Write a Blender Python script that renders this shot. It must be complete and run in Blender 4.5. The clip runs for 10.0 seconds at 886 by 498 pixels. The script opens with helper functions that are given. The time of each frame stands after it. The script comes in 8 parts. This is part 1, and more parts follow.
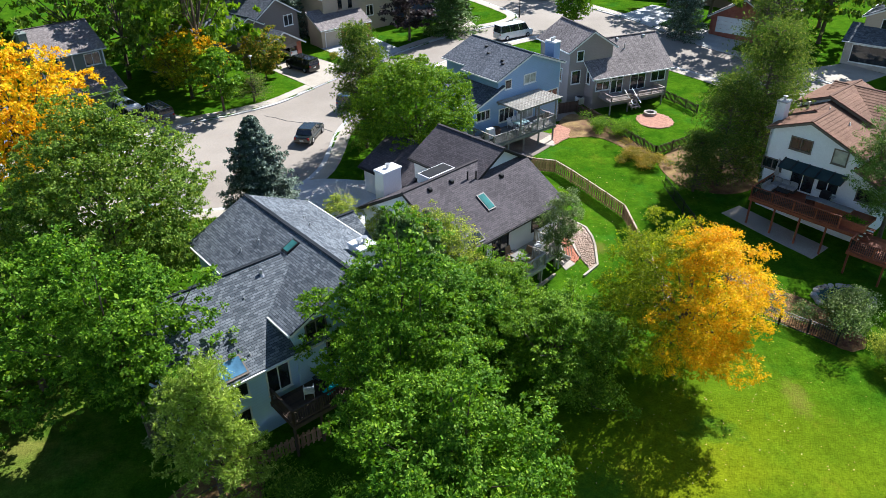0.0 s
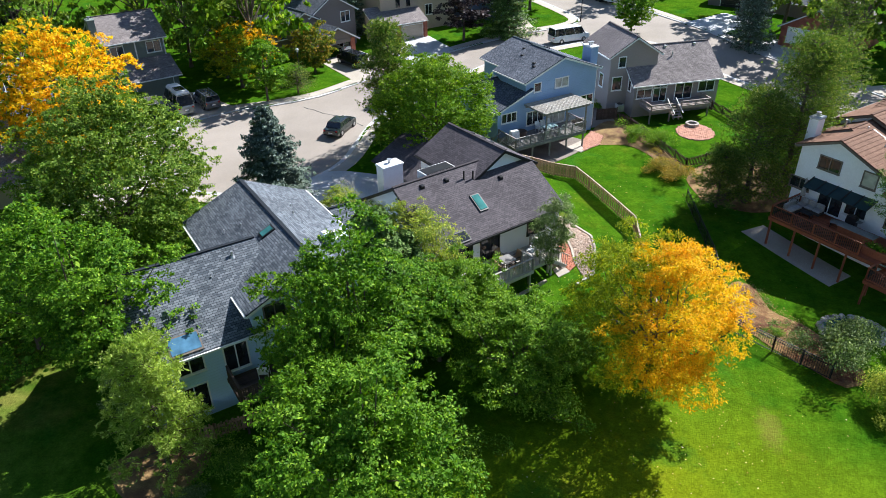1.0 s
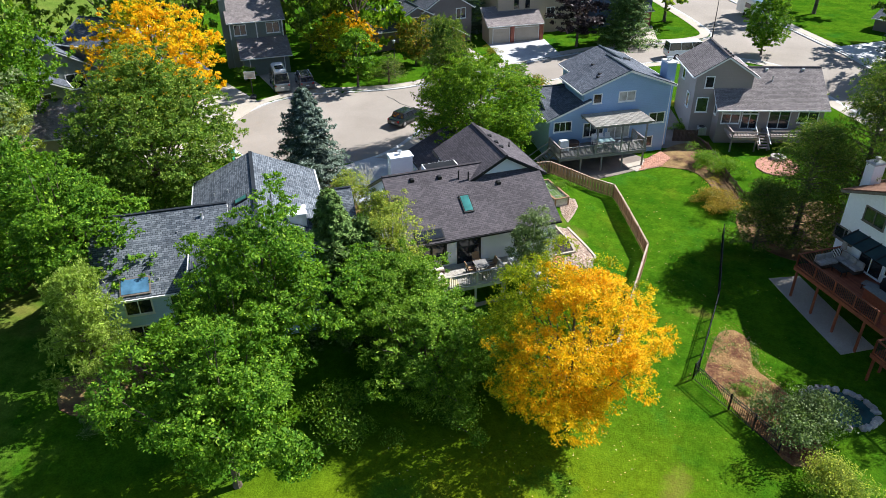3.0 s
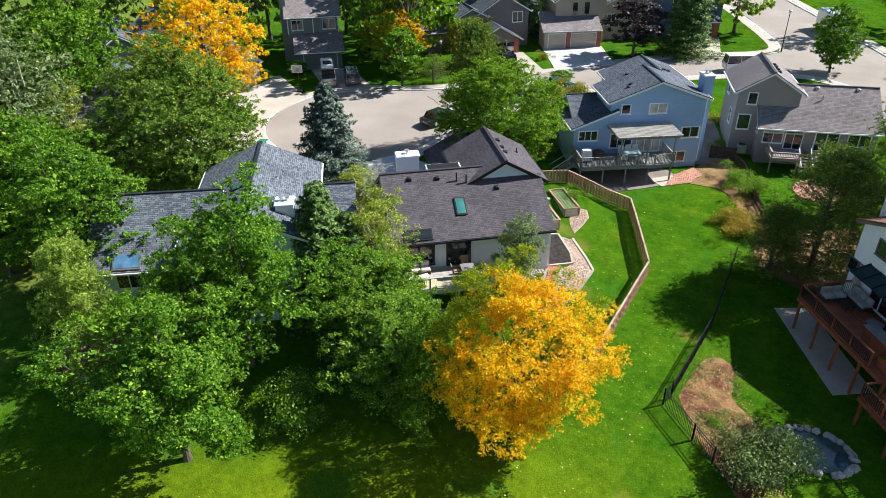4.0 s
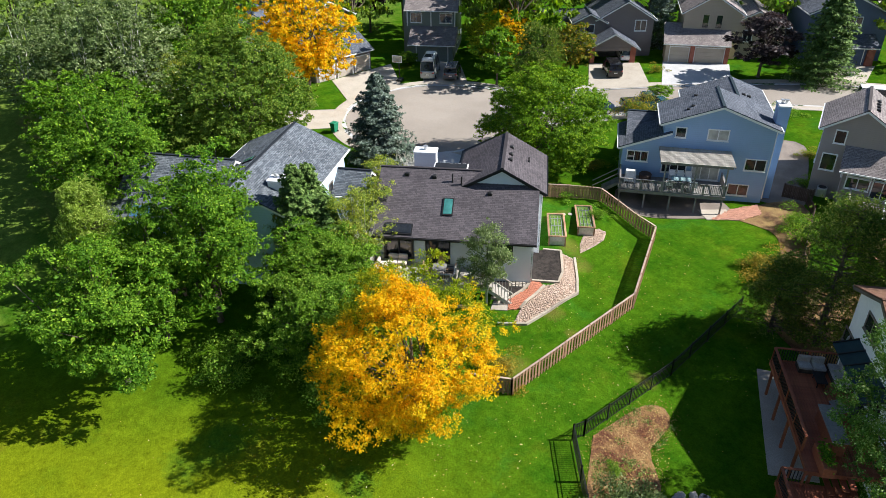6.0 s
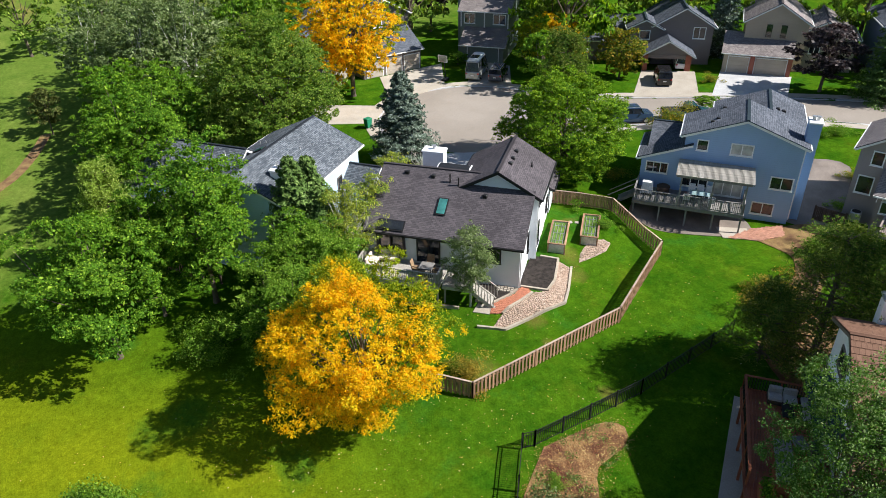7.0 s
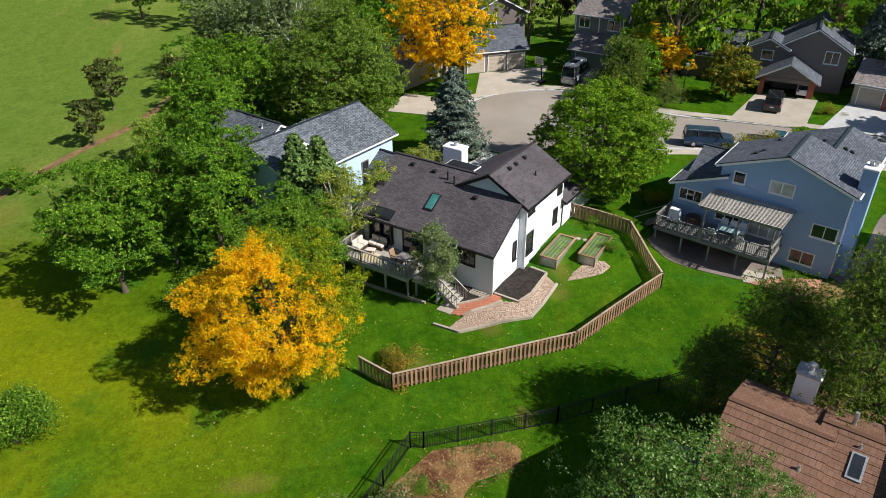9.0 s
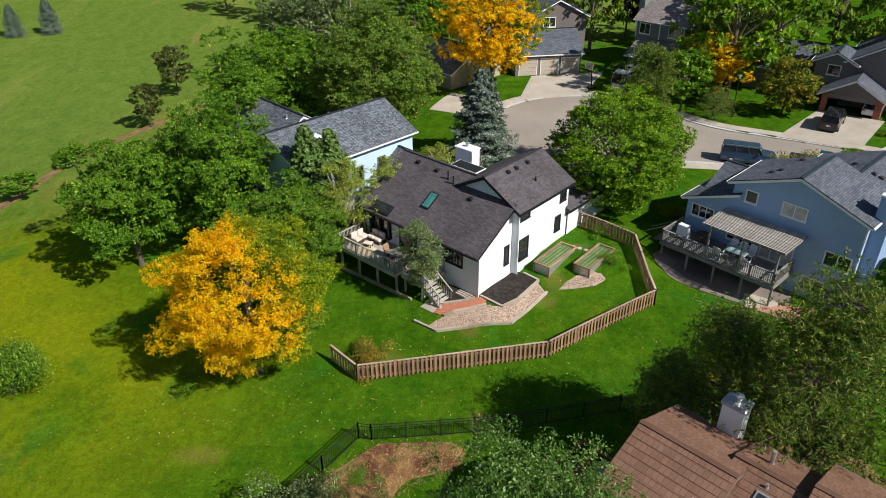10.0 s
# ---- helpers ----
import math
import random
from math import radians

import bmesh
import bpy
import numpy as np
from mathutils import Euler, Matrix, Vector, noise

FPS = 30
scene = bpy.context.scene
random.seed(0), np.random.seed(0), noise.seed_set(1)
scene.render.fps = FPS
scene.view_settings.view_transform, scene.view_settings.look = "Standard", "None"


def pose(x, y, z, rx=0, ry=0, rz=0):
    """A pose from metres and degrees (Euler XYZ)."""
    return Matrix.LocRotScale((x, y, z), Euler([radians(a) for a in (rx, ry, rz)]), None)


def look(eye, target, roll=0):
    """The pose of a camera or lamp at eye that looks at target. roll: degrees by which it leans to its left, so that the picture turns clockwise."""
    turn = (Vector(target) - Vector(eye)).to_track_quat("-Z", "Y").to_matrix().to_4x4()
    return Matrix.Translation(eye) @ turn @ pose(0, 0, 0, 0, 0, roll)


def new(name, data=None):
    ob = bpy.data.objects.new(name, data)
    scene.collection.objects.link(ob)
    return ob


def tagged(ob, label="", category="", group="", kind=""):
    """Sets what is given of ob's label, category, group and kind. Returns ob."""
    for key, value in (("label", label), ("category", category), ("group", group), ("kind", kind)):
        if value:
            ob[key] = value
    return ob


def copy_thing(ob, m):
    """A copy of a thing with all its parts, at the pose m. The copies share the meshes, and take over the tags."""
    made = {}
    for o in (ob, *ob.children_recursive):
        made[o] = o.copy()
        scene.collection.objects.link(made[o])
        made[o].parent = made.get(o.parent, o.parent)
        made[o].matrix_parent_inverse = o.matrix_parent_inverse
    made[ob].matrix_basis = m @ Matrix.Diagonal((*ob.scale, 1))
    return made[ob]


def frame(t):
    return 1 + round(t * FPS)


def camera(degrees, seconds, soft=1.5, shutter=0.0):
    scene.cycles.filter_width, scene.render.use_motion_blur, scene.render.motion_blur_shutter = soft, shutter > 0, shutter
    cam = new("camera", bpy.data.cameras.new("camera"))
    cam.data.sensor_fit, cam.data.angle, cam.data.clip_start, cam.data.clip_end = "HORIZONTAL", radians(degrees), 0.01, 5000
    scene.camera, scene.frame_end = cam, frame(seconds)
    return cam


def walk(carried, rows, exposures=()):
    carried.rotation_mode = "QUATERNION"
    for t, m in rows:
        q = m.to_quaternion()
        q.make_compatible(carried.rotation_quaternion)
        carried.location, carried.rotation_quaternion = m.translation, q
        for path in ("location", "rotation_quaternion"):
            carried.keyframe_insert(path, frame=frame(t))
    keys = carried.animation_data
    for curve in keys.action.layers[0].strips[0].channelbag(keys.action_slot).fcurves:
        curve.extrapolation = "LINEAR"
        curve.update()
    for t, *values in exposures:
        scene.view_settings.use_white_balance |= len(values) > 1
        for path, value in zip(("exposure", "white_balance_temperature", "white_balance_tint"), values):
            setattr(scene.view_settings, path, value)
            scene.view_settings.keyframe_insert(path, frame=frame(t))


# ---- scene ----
cam = camera(64.2, 10.0, soft=0.55)
PATH = [
    (0, (0.422, 0.653, 37.605), (0.405, 2.359, 36.56), -0.7),
    (0.5, (4.194, 0.718, 37.49), (4.046, 2.419, 36.447), -0.6),
    (1, (7.767, 0.898, 37.401), (7.496, 2.586, 36.363), -0.9),
    (1.5, (11.437, 1.454, 37.307), (11.039, 3.119, 36.272), -0.7),
    (2, (14.966, 2.217, 37.278), (14.445, 3.849, 36.247), -0.8),
    (2.5, (18.629, 3.318, 37.231), (17.983, 4.906, 36.201), -0.7),
    (2.7, (20.002, 3.834, 37.22), (19.309, 5.402, 36.19), -0.7),
    (3.8, (26.874, 7.404, 37.15), (25.941, 8.846, 36.126), -0.6),
    (4, (28.15, 8.17, 37.158), (27.173, 9.584, 36.135), -0.5),
    (4.5, (31.412, 10.431, 37.252), (30.327, 11.762, 36.227), -0.4),
    (5, (34.328, 12.794, 37.392), (33.146, 14.038, 36.366), -0.5),
    (5.5, (37.157, 15.462, 37.525), (35.879, 16.607, 36.497), -0.5),
    (5.7, (38.185, 16.555, 37.547), (36.872, 17.659, 36.519), -0.5),
    (6.8, (43.119, 22.977, 37.605), (41.64, 23.848, 36.579), -0.7),
    (7, (43.889, 24.178, 37.595), (42.385, 25.008, 36.57), -0.8),
    (7.5, (45.611, 27.426, 37.538), (44.05, 28.142, 36.514), -0.4),
    (8, (47.141, 30.693, 37.52), (45.53, 31.292, 36.497), -0.5),
    (8.5, (48.427, 34.294, 37.501), (46.776, 34.766, 36.476), -0.3),
    (9, (49.423, 37.855, 37.494), (47.741, 38.202, 36.469), -0.4),
    (9.5, (50.183, 41.613, 37.512), (48.479, 41.826, 36.487), -0.4),
    (10, (50.688, 45.278, 37.521), (48.971, 45.361, 36.498), -0.5),
]
walk(cam, [(t, look(eye, target, roll)) for t, eye, target, roll in PATH],
     exposures=[(0.0, 0.92, 6050, 10), (5.0, 0.76, 6300, 10), (7.5, 0.50, 6450, 10), (10.0, 0.12, 6600, 10)])

# ---- daylight ----
SUN_DIR = Vector((0.635, 0.77, 0.935)).normalized()
world = bpy.data.worlds.new("sky")
scene.world = world
world.use_nodes = True
wt = world.node_tree
sky = wt.nodes.new("ShaderNodeTexSky")
sky.sky_type, sky.sun_disc = "NISHITA", False
sky.sun_elevation, sky.sun_rotation = math.asin(SUN_DIR.z), math.atan2(SUN_DIR.x, SUN_DIR.y)
sky.altitude, sky.air_density, sky.dust_density = 1500, 1.0, 0.6
wt.links.new(sky.outputs[0], wt.nodes["Background"].inputs[0])
wt.nodes["Background"].inputs[1].default_value = 0.08
sun = new("sun", bpy.data.lights.new("sun", "SUN"))
sun.data.energy, sun.data.angle, sun.data.color = 5.7, radians(0.55), (1.0, 0.96, 0.90)
sun.matrix_world = look(SUN_DIR * 150, (0, 0, 0))
scene.view_settings.exposure = 0.3


# ---- materials ----
def nodes_of(name):
    m = bpy.data.materials.new(name)
    m.use_nodes = True
    return m, m.node_tree, m.node_tree.nodes["Principled BSDF"]


def mixed(nt, fac, a, b, mode="MIX"):
    n = nt.nodes.new("ShaderNodeMix")
    n.data_type, n.blend_type = "RGBA", mode
    for slot, val in ((0, fac), (6, a), (7, b)):
        if isinstance(val, bpy.types.NodeSocket):
            nt.links.new(val, n.inputs[slot])
        else:
            n.inputs[slot].default_value = val if slot == 0 else (*val, 1.0)
    return n.outputs[2]


def noise_tex(nt, vec, scale, detail=4.0, rough=0.55):
    n = nt.nodes.new("ShaderNodeTexNoise")
    n.inputs["Scale"].default_value, n.inputs["Detail"].default_value, n.inputs["Roughness"].default_value = scale, detail, rough
    if vec is not None:
        nt.links.new(vec, n.inputs["Vector"])
    return n.outputs["Fac"]


def stretch(nt, sock, lo, hi, a=0.0, b=1.0):
    n = nt.nodes.new("ShaderNodeMapRange")
    n.inputs[1].default_value, n.inputs[2].default_value = lo, hi
    n.inputs[3].default_value, n.inputs[4].default_value = a, b
    nt.links.new(sock, n.inputs[0])
    return n.outputs[0]


def calc(nt, op, a, b=0.0):
    n = nt.nodes.new("ShaderNodeMath")
    n.operation = op
    for i, val in enumerate((a, b)):
        if isinstance(val, bpy.types.NodeSocket):
            nt.links.new(val, n.inputs[i])
        else:
            n.inputs[i].default_value = val
    return n.outputs[0]


def bumped(nt, bsdf, height, strength, dist):
    n = nt.nodes.new("ShaderNodeBump")
    n.inputs["Strength"].default_value, n.inputs["Distance"].default_value = strength, dist
    nt.links.new(height, n.inputs["Height"])
    nt.links.new(n.outputs[0], bsdf.inputs["Normal"])


def coords(nt, which="Object"):
    return nt.nodes.new("ShaderNodeTexCoord").outputs[which]


def surface(name, a, b, scale=0.6, grain=12.0, rough=0.8, bump=0.3, dist=0.02, metal=0.0, spread=0.0, which="Object", spec=0.3, island=False, speckle=1.0):
    """Two tones in broad patches, fine grain over them, and a slight shift from piece to piece."""
    m, nt, bs = nodes_of(name)
    vec = coords(nt, which)
    big = stretch(nt, noise_tex(nt, vec, scale), 0.35, 0.65)
    fine = noise_tex(nt, vec, grain, 3.0, 0.7)
    col = mixed(nt, big, a, b)
    col = mixed(nt, 1.0, col, mixed(nt, stretch(nt, fine, 0.3, 0.7), (1 - 0.2 * speckle,) * 3, (1 + 0.15 * speckle,) * 3), "MULTIPLY")
    if spread:
        rnd = nt.nodes.new("ShaderNodeNewGeometry").outputs["Random Per Island"] if island else nt.nodes.new("ShaderNodeObjectInfo").outputs["Random"]
        lo, hi = 1 - spread, 1 + spread
        col = mixed(nt, 1.0, col, mixed(nt, rnd, (lo, lo, lo), (hi, hi, hi)), "MULTIPLY")
    nt.links.new(col, bs.inputs["Base Color"])
    bs.inputs["Roughness"].default_value, bs.inputs["Metallic"].default_value = rough, metal
    bs.inputs["Specular IOR Level"].default_value = spec
    if bump:
        bumped(nt, bs, fine, bump, dist)
    return m


def lap_siding(name, tone, course=0.18):
    """Painted boards laid in level courses."""
    m, nt, bs = nodes_of(name)
    vec = coords(nt)
    sep = nt.nodes.new("ShaderNodeSeparateXYZ")
    nt.links.new(vec, sep.inputs[0])
    saw = calc(nt, "FRACT", calc(nt, "DIVIDE", sep.outputs[2], course))
    grime = stretch(nt, noise_tex(nt, vec, 0.5), 0.3, 0.7)
    lo = tuple(c * 0.9 for c in tone)
    col = mixed(nt, grime, lo, tone)
    col = mixed(nt, calc(nt, "LESS_THAN", saw, 0.1), col, tuple(c * 0.84 for c in tone))
    nt.links.new(col, bs.inputs["Base Color"])
    bs.inputs["Roughness"].default_value = 0.65
    bumped(nt, bs, saw, 0.5, 0.012)
    return m


def shingles(name, a, b, dark, row=0.15, width=0.32):
    """Roof covering in staggered tabs; lies along the slope by the roof's own map."""
    m, nt, bs = nodes_of(name)
    uv = coords(nt, "UV")
    br = nt.nodes.new("ShaderNodeTexBrick")
    nt.links.new(uv, br.inputs["Vector"])
    br.offset, br.inputs["Scale"].default_value = 0.37, 1.0
    br.inputs["Brick Width"].default_value, br.inputs["Row Height"].default_value = width, row
    br.inputs["Mortar Size"].default_value, br.inputs["Bias"].default_value = 0.012, 0.1
    br.inputs["Color1"].default_value, br.inputs["Color2"].default_value = (*a, 1), (*b, 1)
    br.inputs["Mortar"].default_value = (*dark, 1)
    obj = coords(nt)
    weather = stretch(nt, noise_tex(nt, obj, 0.35), 0.3, 0.7, 0.8, 1.15)
    grit = stretch(nt, noise_tex(nt, obj, 25.0, 3.0, 0.8), 0.25, 0.75, 0.78, 1.2)
    mult = calc(nt, "MULTIPLY", weather, grit)
    n = nt.nodes.new("ShaderNodeCombineXYZ")
    for i in range(3):
        nt.links.new(mult, n.inputs[i])
    nt.links.new(mixed(nt, 1.0, br.outputs["Color"], n.outputs[0], "MULTIPLY"), bs.inputs["Base Color"])
    bs.inputs["Roughness"].default_value, bs.inputs["Specular IOR Level"].default_value = 0.8, 0.1
    bumped(nt, bs, calc(nt, "ADD", calc(nt, "MULTIPLY", br.outputs["Fac"], -1.0), grit), 0.5, 0.02)
    return m


def leafy(name, a, b, tip, glow, rough=0.55, share=0.45, patch=0.35, tint=None, spec=0.1):
    """Foliage: each leaf has its own shade, limbs differ a little, and light comes through."""
    m, nt, bs = nodes_of(name)
    rnd = nt.nodes.new("ShaderNodeNewGeometry").outputs["Random Per Island"]
    vec = coords(nt)
    lump = stretch(nt, noise_tex(nt, vec, patch, 2.0), 0.35, 0.65)
    col = mixed(nt, lump, a, b)
    if tint:
        col = tint(nt, vec, col)
    col = mixed(nt, stretch(nt, rnd, 0.75, 1.0), col, tip)
    shade = stretch(nt, rnd, 0.0, 1.0, 0.55, 1.35)
    n = nt.nodes.new("ShaderNodeCombineXYZ")
    for i in range(3):
        nt.links.new(shade, n.inputs[i])
    col = mixed(nt, 1.0, col, n.outputs[0], "MULTIPLY")
    nt.links.new(col, bs.inputs["Base Color"])
    bs.inputs["Roughness"].default_value, bs.inputs["Specular IOR Level"].default_value = rough, spec
    tr = nt.nodes.new("ShaderNodeBsdfTranslucent")
    nt.links.new(mixed(nt, 1.0, col, glow, "MULTIPLY"), tr.inputs["Color"])
    mx = nt.nodes.new("ShaderNodeMixShader")
    mx.inputs[0].default_value = share
    nt.links.new(bs.outputs[0], mx.inputs[1])
    nt.links.new(tr.outputs[0], mx.inputs[2])
    nt.links.new(mx.outputs[0], nt.nodes["Material Output"].inputs[0])
    return m


def glassy(name, tone, rough=0.04, metal=0.0):
    m, nt, bs = nodes_of(name)
    vec = coords(nt)
    col = mixed(nt, stretch(nt, noise_tex(nt, vec, 0.9), 0.35, 0.65), tone, tuple(c * 2.2 + 0.004 for c in tone))
    nt.links.new(col, bs.inputs["Base Color"])
    bs.inputs["Roughness"].default_value, bs.inputs["Metallic"].default_value = rough, metal
    bs.inputs["Specular IOR Level"].default_value = 0.8
    return m


def spot_mask(nt, sep, x, y, rx, ry, ragged):
    """An uneven round patch about (x, y)."""
    dx = calc(nt, "DIVIDE", calc(nt, "SUBTRACT", sep.outputs[0], x), rx)
    dy = calc(nt, "DIVIDE", calc(nt, "SUBTRACT", sep.outputs[1], y), ry)
    d = calc(nt, "ADD", calc(nt, "MULTIPLY", dx, dx), calc(nt, "MULTIPLY", dy, dy))
    return stretch(nt, calc(nt, "ADD", d, calc(nt, "MULTIPLY", ragged, 4.0)), 3.3, 1.2)


BARE_SPOTS = [(20.3, 48.7, 1.0, 0.6), (7.1, 55.5, 1.6, 0.9), (9.4, 54.4, 1.0, 1.2), (12.4, 48.8, 0.7, 0.8), (14.7, 48.4, 0.7, 0.6), (21.6, 32.7, 0.8, 1.7), (14.4, 43.2, 1.6, 1.2),
              (3.9, 57.6, 0.5, 1.5), (-24.0, 8.0, 3.6, 2.2), (-33.0, 15.5, 4.0, 2.0), (-16.0, 9.5, 3.0, 1.8)]


def ground_cover():
    """Mown lawn, deep green in the yards, yellower and patchy on the open strip; the fairway is paler and worn."""
    m, nt, bs = nodes_of("lawn")
    vec = coords(nt)
    sep = nt.nodes.new("ShaderNodeSeparateXYZ")
    nt.links.new(vec, sep.inputs[0])
    big = stretch(nt, noise_tex(nt, vec, 0.09, 4.0, 0.6), 0.40, 0.60)
    mid = stretch(nt, noise_tex(nt, vec, 0.5, 7.0, 0.65), 0.34, 0.66)
    fine = noise_tex(nt, vec, 9.0, 4.0, 0.75)
    speck = noise_tex(nt, vec, 1.9, 6.0, 0.8)
    yard = mixed(nt, mid, (0.026, 0.086, 0.004), (0.062, 0.138, 0.006))
    south = calc(nt, "ADD", calc(nt, "MULTIPLY", sep.outputs[0], -0.7), calc(nt, "MULTIPLY", sep.outputs[1], 0.714))
    open_lawn = stretch(nt, calc(nt, "ADD", south, calc(nt, "MULTIPLY", big, 5.0)), 24.0, 13.0)
    east = calc(nt, "MULTIPLY", calc(nt, "ADD", sep.outputs[0], sep.outputs[1]), 0.7)
    open_lawn = calc(nt, "MULTIPLY", open_lawn, stretch(nt, calc(nt, "ADD", east, calc(nt, "MULTIPLY", big, 5.0)), 46.0, 34.0))
    yard = mixed(nt, calc(nt, "MULTIPLY", calc(nt, "ADD", calc(nt, "MULTIPLY", big, 0.7), 0.3), open_lawn), yard, (0.162, 0.196, 0.006))
    dry = stretch(nt, noise_tex(nt, vec, 0.22, 7.0, 0.7), 0.57, 0.72)
    yard = mixed(nt, calc(nt, "MULTIPLY", dry, calc(nt, "ADD", calc(nt, "MULTIPLY", open_lawn, 0.40), 0.22)), yard, (0.20, 0.165, 0.016))
    lush = stretch(nt, noise_tex(nt, vec, 0.16, 5.0, 0.65), 0.56, 0.68)
    yard = mixed(nt, calc(nt, "MULTIPLY", lush, 0.65), yard, (0.030, 0.125, 0.012))
    far = mixed(nt, mid, (0.092, 0.155, 0.022), (0.126, 0.186, 0.030))
    lane = nt.nodes.new("ShaderNodeMapping")
    lane.inputs["Rotation"].default_value, lane.inputs["Scale"].default_value = (0, 0, radians(8)), (0.35, 1.5, 1.0)
    nt.links.new(vec, lane.inputs["Vector"])
    wave = noise_tex(nt, lane.outputs[0], 0.05, 6.0, 0.65)
    far = mixed(nt, stretch(nt, wave, 0.5, 0.64), far, (0.16, 0.205, 0.04))
    far = mixed(nt, stretch(nt, noise_tex(nt, lane.outputs[0], 0.06, 7.0, 0.62), 0.57, 0.70), far, (0.24, 0.18, 0.06))
    west = calc(nt, "ADD", calc(nt, "MULTIPLY", sep.outputs[0], -1.0), calc(nt, "MULTIPLY", sep.outputs[1], -0.75))
    west = calc(nt, "ADD", west, calc(nt, "MULTIPLY", mid, 6.0))
    col = mixed(nt, stretch(nt, west, -1.0, 14.0), yard, far)
    for x, y, rx, ry in BARE_SPOTS:
        col = mixed(nt, calc(nt, "MULTIPLY", spot_mask(nt, sep, x, y, rx, ry, speck), 0.55), col, (0.24, 0.175, 0.05))
    n = nt.nodes.new("ShaderNodeCombineXYZ")
    tone = calc(nt, "MULTIPLY", stretch(nt, speck, 0.25, 0.75, 0.62, 1.38), stretch(nt, fine, 0.25, 0.75, 0.62, 1.38))
    for i in range(3):
        nt.links.new(tone, n.inputs[i])
    col = mixed(nt, 1.0, col, n.outputs[0], "MULTIPLY")
    nt.links.new(col, bs.inputs["Base Color"])
    bs.inputs["Roughness"].default_value, bs.inputs["Specular IOR Level"].default_value = 0.9, 0.0
    bumped(nt, bs, fine, 0.8, 0.08)
    return m


LAWN = ground_cover()
ASPHALT = surface("asphalt", (0.27, 0.235, 0.20), (0.33, 0.29, 0.25), 0.15, 18, 0.9, 0.3, 0.01)
TAR = surface("tar", (0.03, 0.03, 0.03), (0.05, 0.05, 0.05), 1, 10, 0.5)
CONCRETE = surface("concrete", (0.38, 0.335, 0.275), (0.46, 0.41, 0.345), 0.5, 14, 0.85, 0.25, 0.01, spread=0.06)
PALE_CONCRETE = surface("pale_concrete", (0.44, 0.44, 0.445), (0.52, 0.52, 0.52), 0.6, 10, 0.8, 0.2, 0.01, spread=0.05)
GREY_PAVING = surface("grey_paving", (0.17, 0.14, 0.12), (0.25, 0.21, 0.18), 0.5, 12, 0.85, 0.3, 0.01)
MULCH = surface("mulch", (0.018, 0.014, 0.012), (0.05, 0.04, 0.034), 3.0, 22, 0.95, 1.0, 0.06, speckle=2.2)
RED_EARTH = surface("red_earth", (0.115, 0.042, 0.022), (0.33, 0.20, 0.085), 0.9, 9, 0.95, 1.0, 0.08, speckle=2.8)
BARE_EARTH = surface("bare_earth", (0.15, 0.078, 0.040), (0.27, 0.18, 0.07), 1.1, 14, 0.95, 0.8, 0.06, speckle=2.0)
COBBLE = surface("cobble", (0.38, 0.27, 0.20), (0.52, 0.41, 0.33), 3.0, 15, 0.9, 0.3, 0.01, spread=0.25)
COBBLE_LOOSE = surface("loose_cobble", (0.38, 0.27, 0.20), (0.52, 0.41, 0.33), 3.0, 15, 0.9, 0.3, 0.01, spread=0.3, island=True)
BRICK_RED = surface("red_brick_paving", (0.42, 0.15, 0.09), (0.50, 0.21, 0.13), 1.2, 9, 0.85, 0.4, 0.01, spread=0.12)
BRICK_PALE = surface("faded_brick_paving", (0.40, 0.185, 0.125), (0.48, 0.27, 0.195), 1.5, 9, 0.85, 0.4, 0.01, spread=0.15)
BRICK_WALL = surface("brick", (0.28, 0.09, 0.06), (0.36, 0.13, 0.09), 1.4, 14, 0.85, 0.6, 0.02)
STONE = surface("stone", (0.34, 0.30, 0.26), (0.46, 0.42, 0.38), 1.0, 9, 0.85, 0.5, 0.03, spread=0.2)
FENCE_WOOD = surface("fence_wood", (0.26, 0.145, 0.085), (0.37, 0.225, 0.14), 0.5, 9, 0.8, 0.4, 0.01, spread=0.3)
FENCE_CAP = surface("weathered_fence_cap", (0.34, 0.25, 0.18), (0.44, 0.34, 0.26), 0.6, 9, 0.85, 0.4, 0.01, spread=0.15)
PALE_WOOD = surface("weathered_wood", (0.36, 0.33, 0.29), (0.46, 0.43, 0.39), 0.8, 9, 0.85, 0.4, 0.01, spread=0.15)
GREY_WOOD = surface("grey_stained_wood", (0.2, 0.19, 0.18), (0.27, 0.26, 0.25), 0.9, 9, 0.8, 0.3, 0.01, spread=0.15)
DARK_WOOD = surface("dark_stained_wood", (0.06, 0.04, 0.032), (0.1, 0.065, 0.05), 0.9, 9, 0.75, 0.3, 0.01, spread=0.2)
RED_WOOD = surface("red_stained_wood", (0.22, 0.06, 0.03), (0.32, 0.1, 0.045), 0.9, 9, 0.65, 0.3, 0.01, spread=0.2)
TAUPE_WOOD = surface("taupe_painted_wood", (0.27, 0.22, 0.2), (0.33, 0.28, 0.25), 0.9, 9, 0.75, 0.3, 0.01, spread=0.1)
TAN_WOOD = surface("tan_wood", (0.24, 0.15, 0.085), (0.33, 0.22, 0.13), 0.9, 9, 0.7, 0.3, 0.01)
TIMBER = surface("edging_timber", (0.32, 0.27, 0.21), (0.42, 0.37, 0.30), 0.9, 9, 0.8, 0.3, 0.01, spread=0.2)
SOIL = surface("soil", (0.06, 0.14, 0.02), (0.14, 0.22, 0.04), 2.5, 16, 0.95, 0.8, 0.05)
WHITE_PAINT = surface("white_paint", (0.82, 0.83, 0.84), (0.87, 0.88, 0.89), 0.5, 8, 0.6, 0.1, 0.004, speckle=0.25)
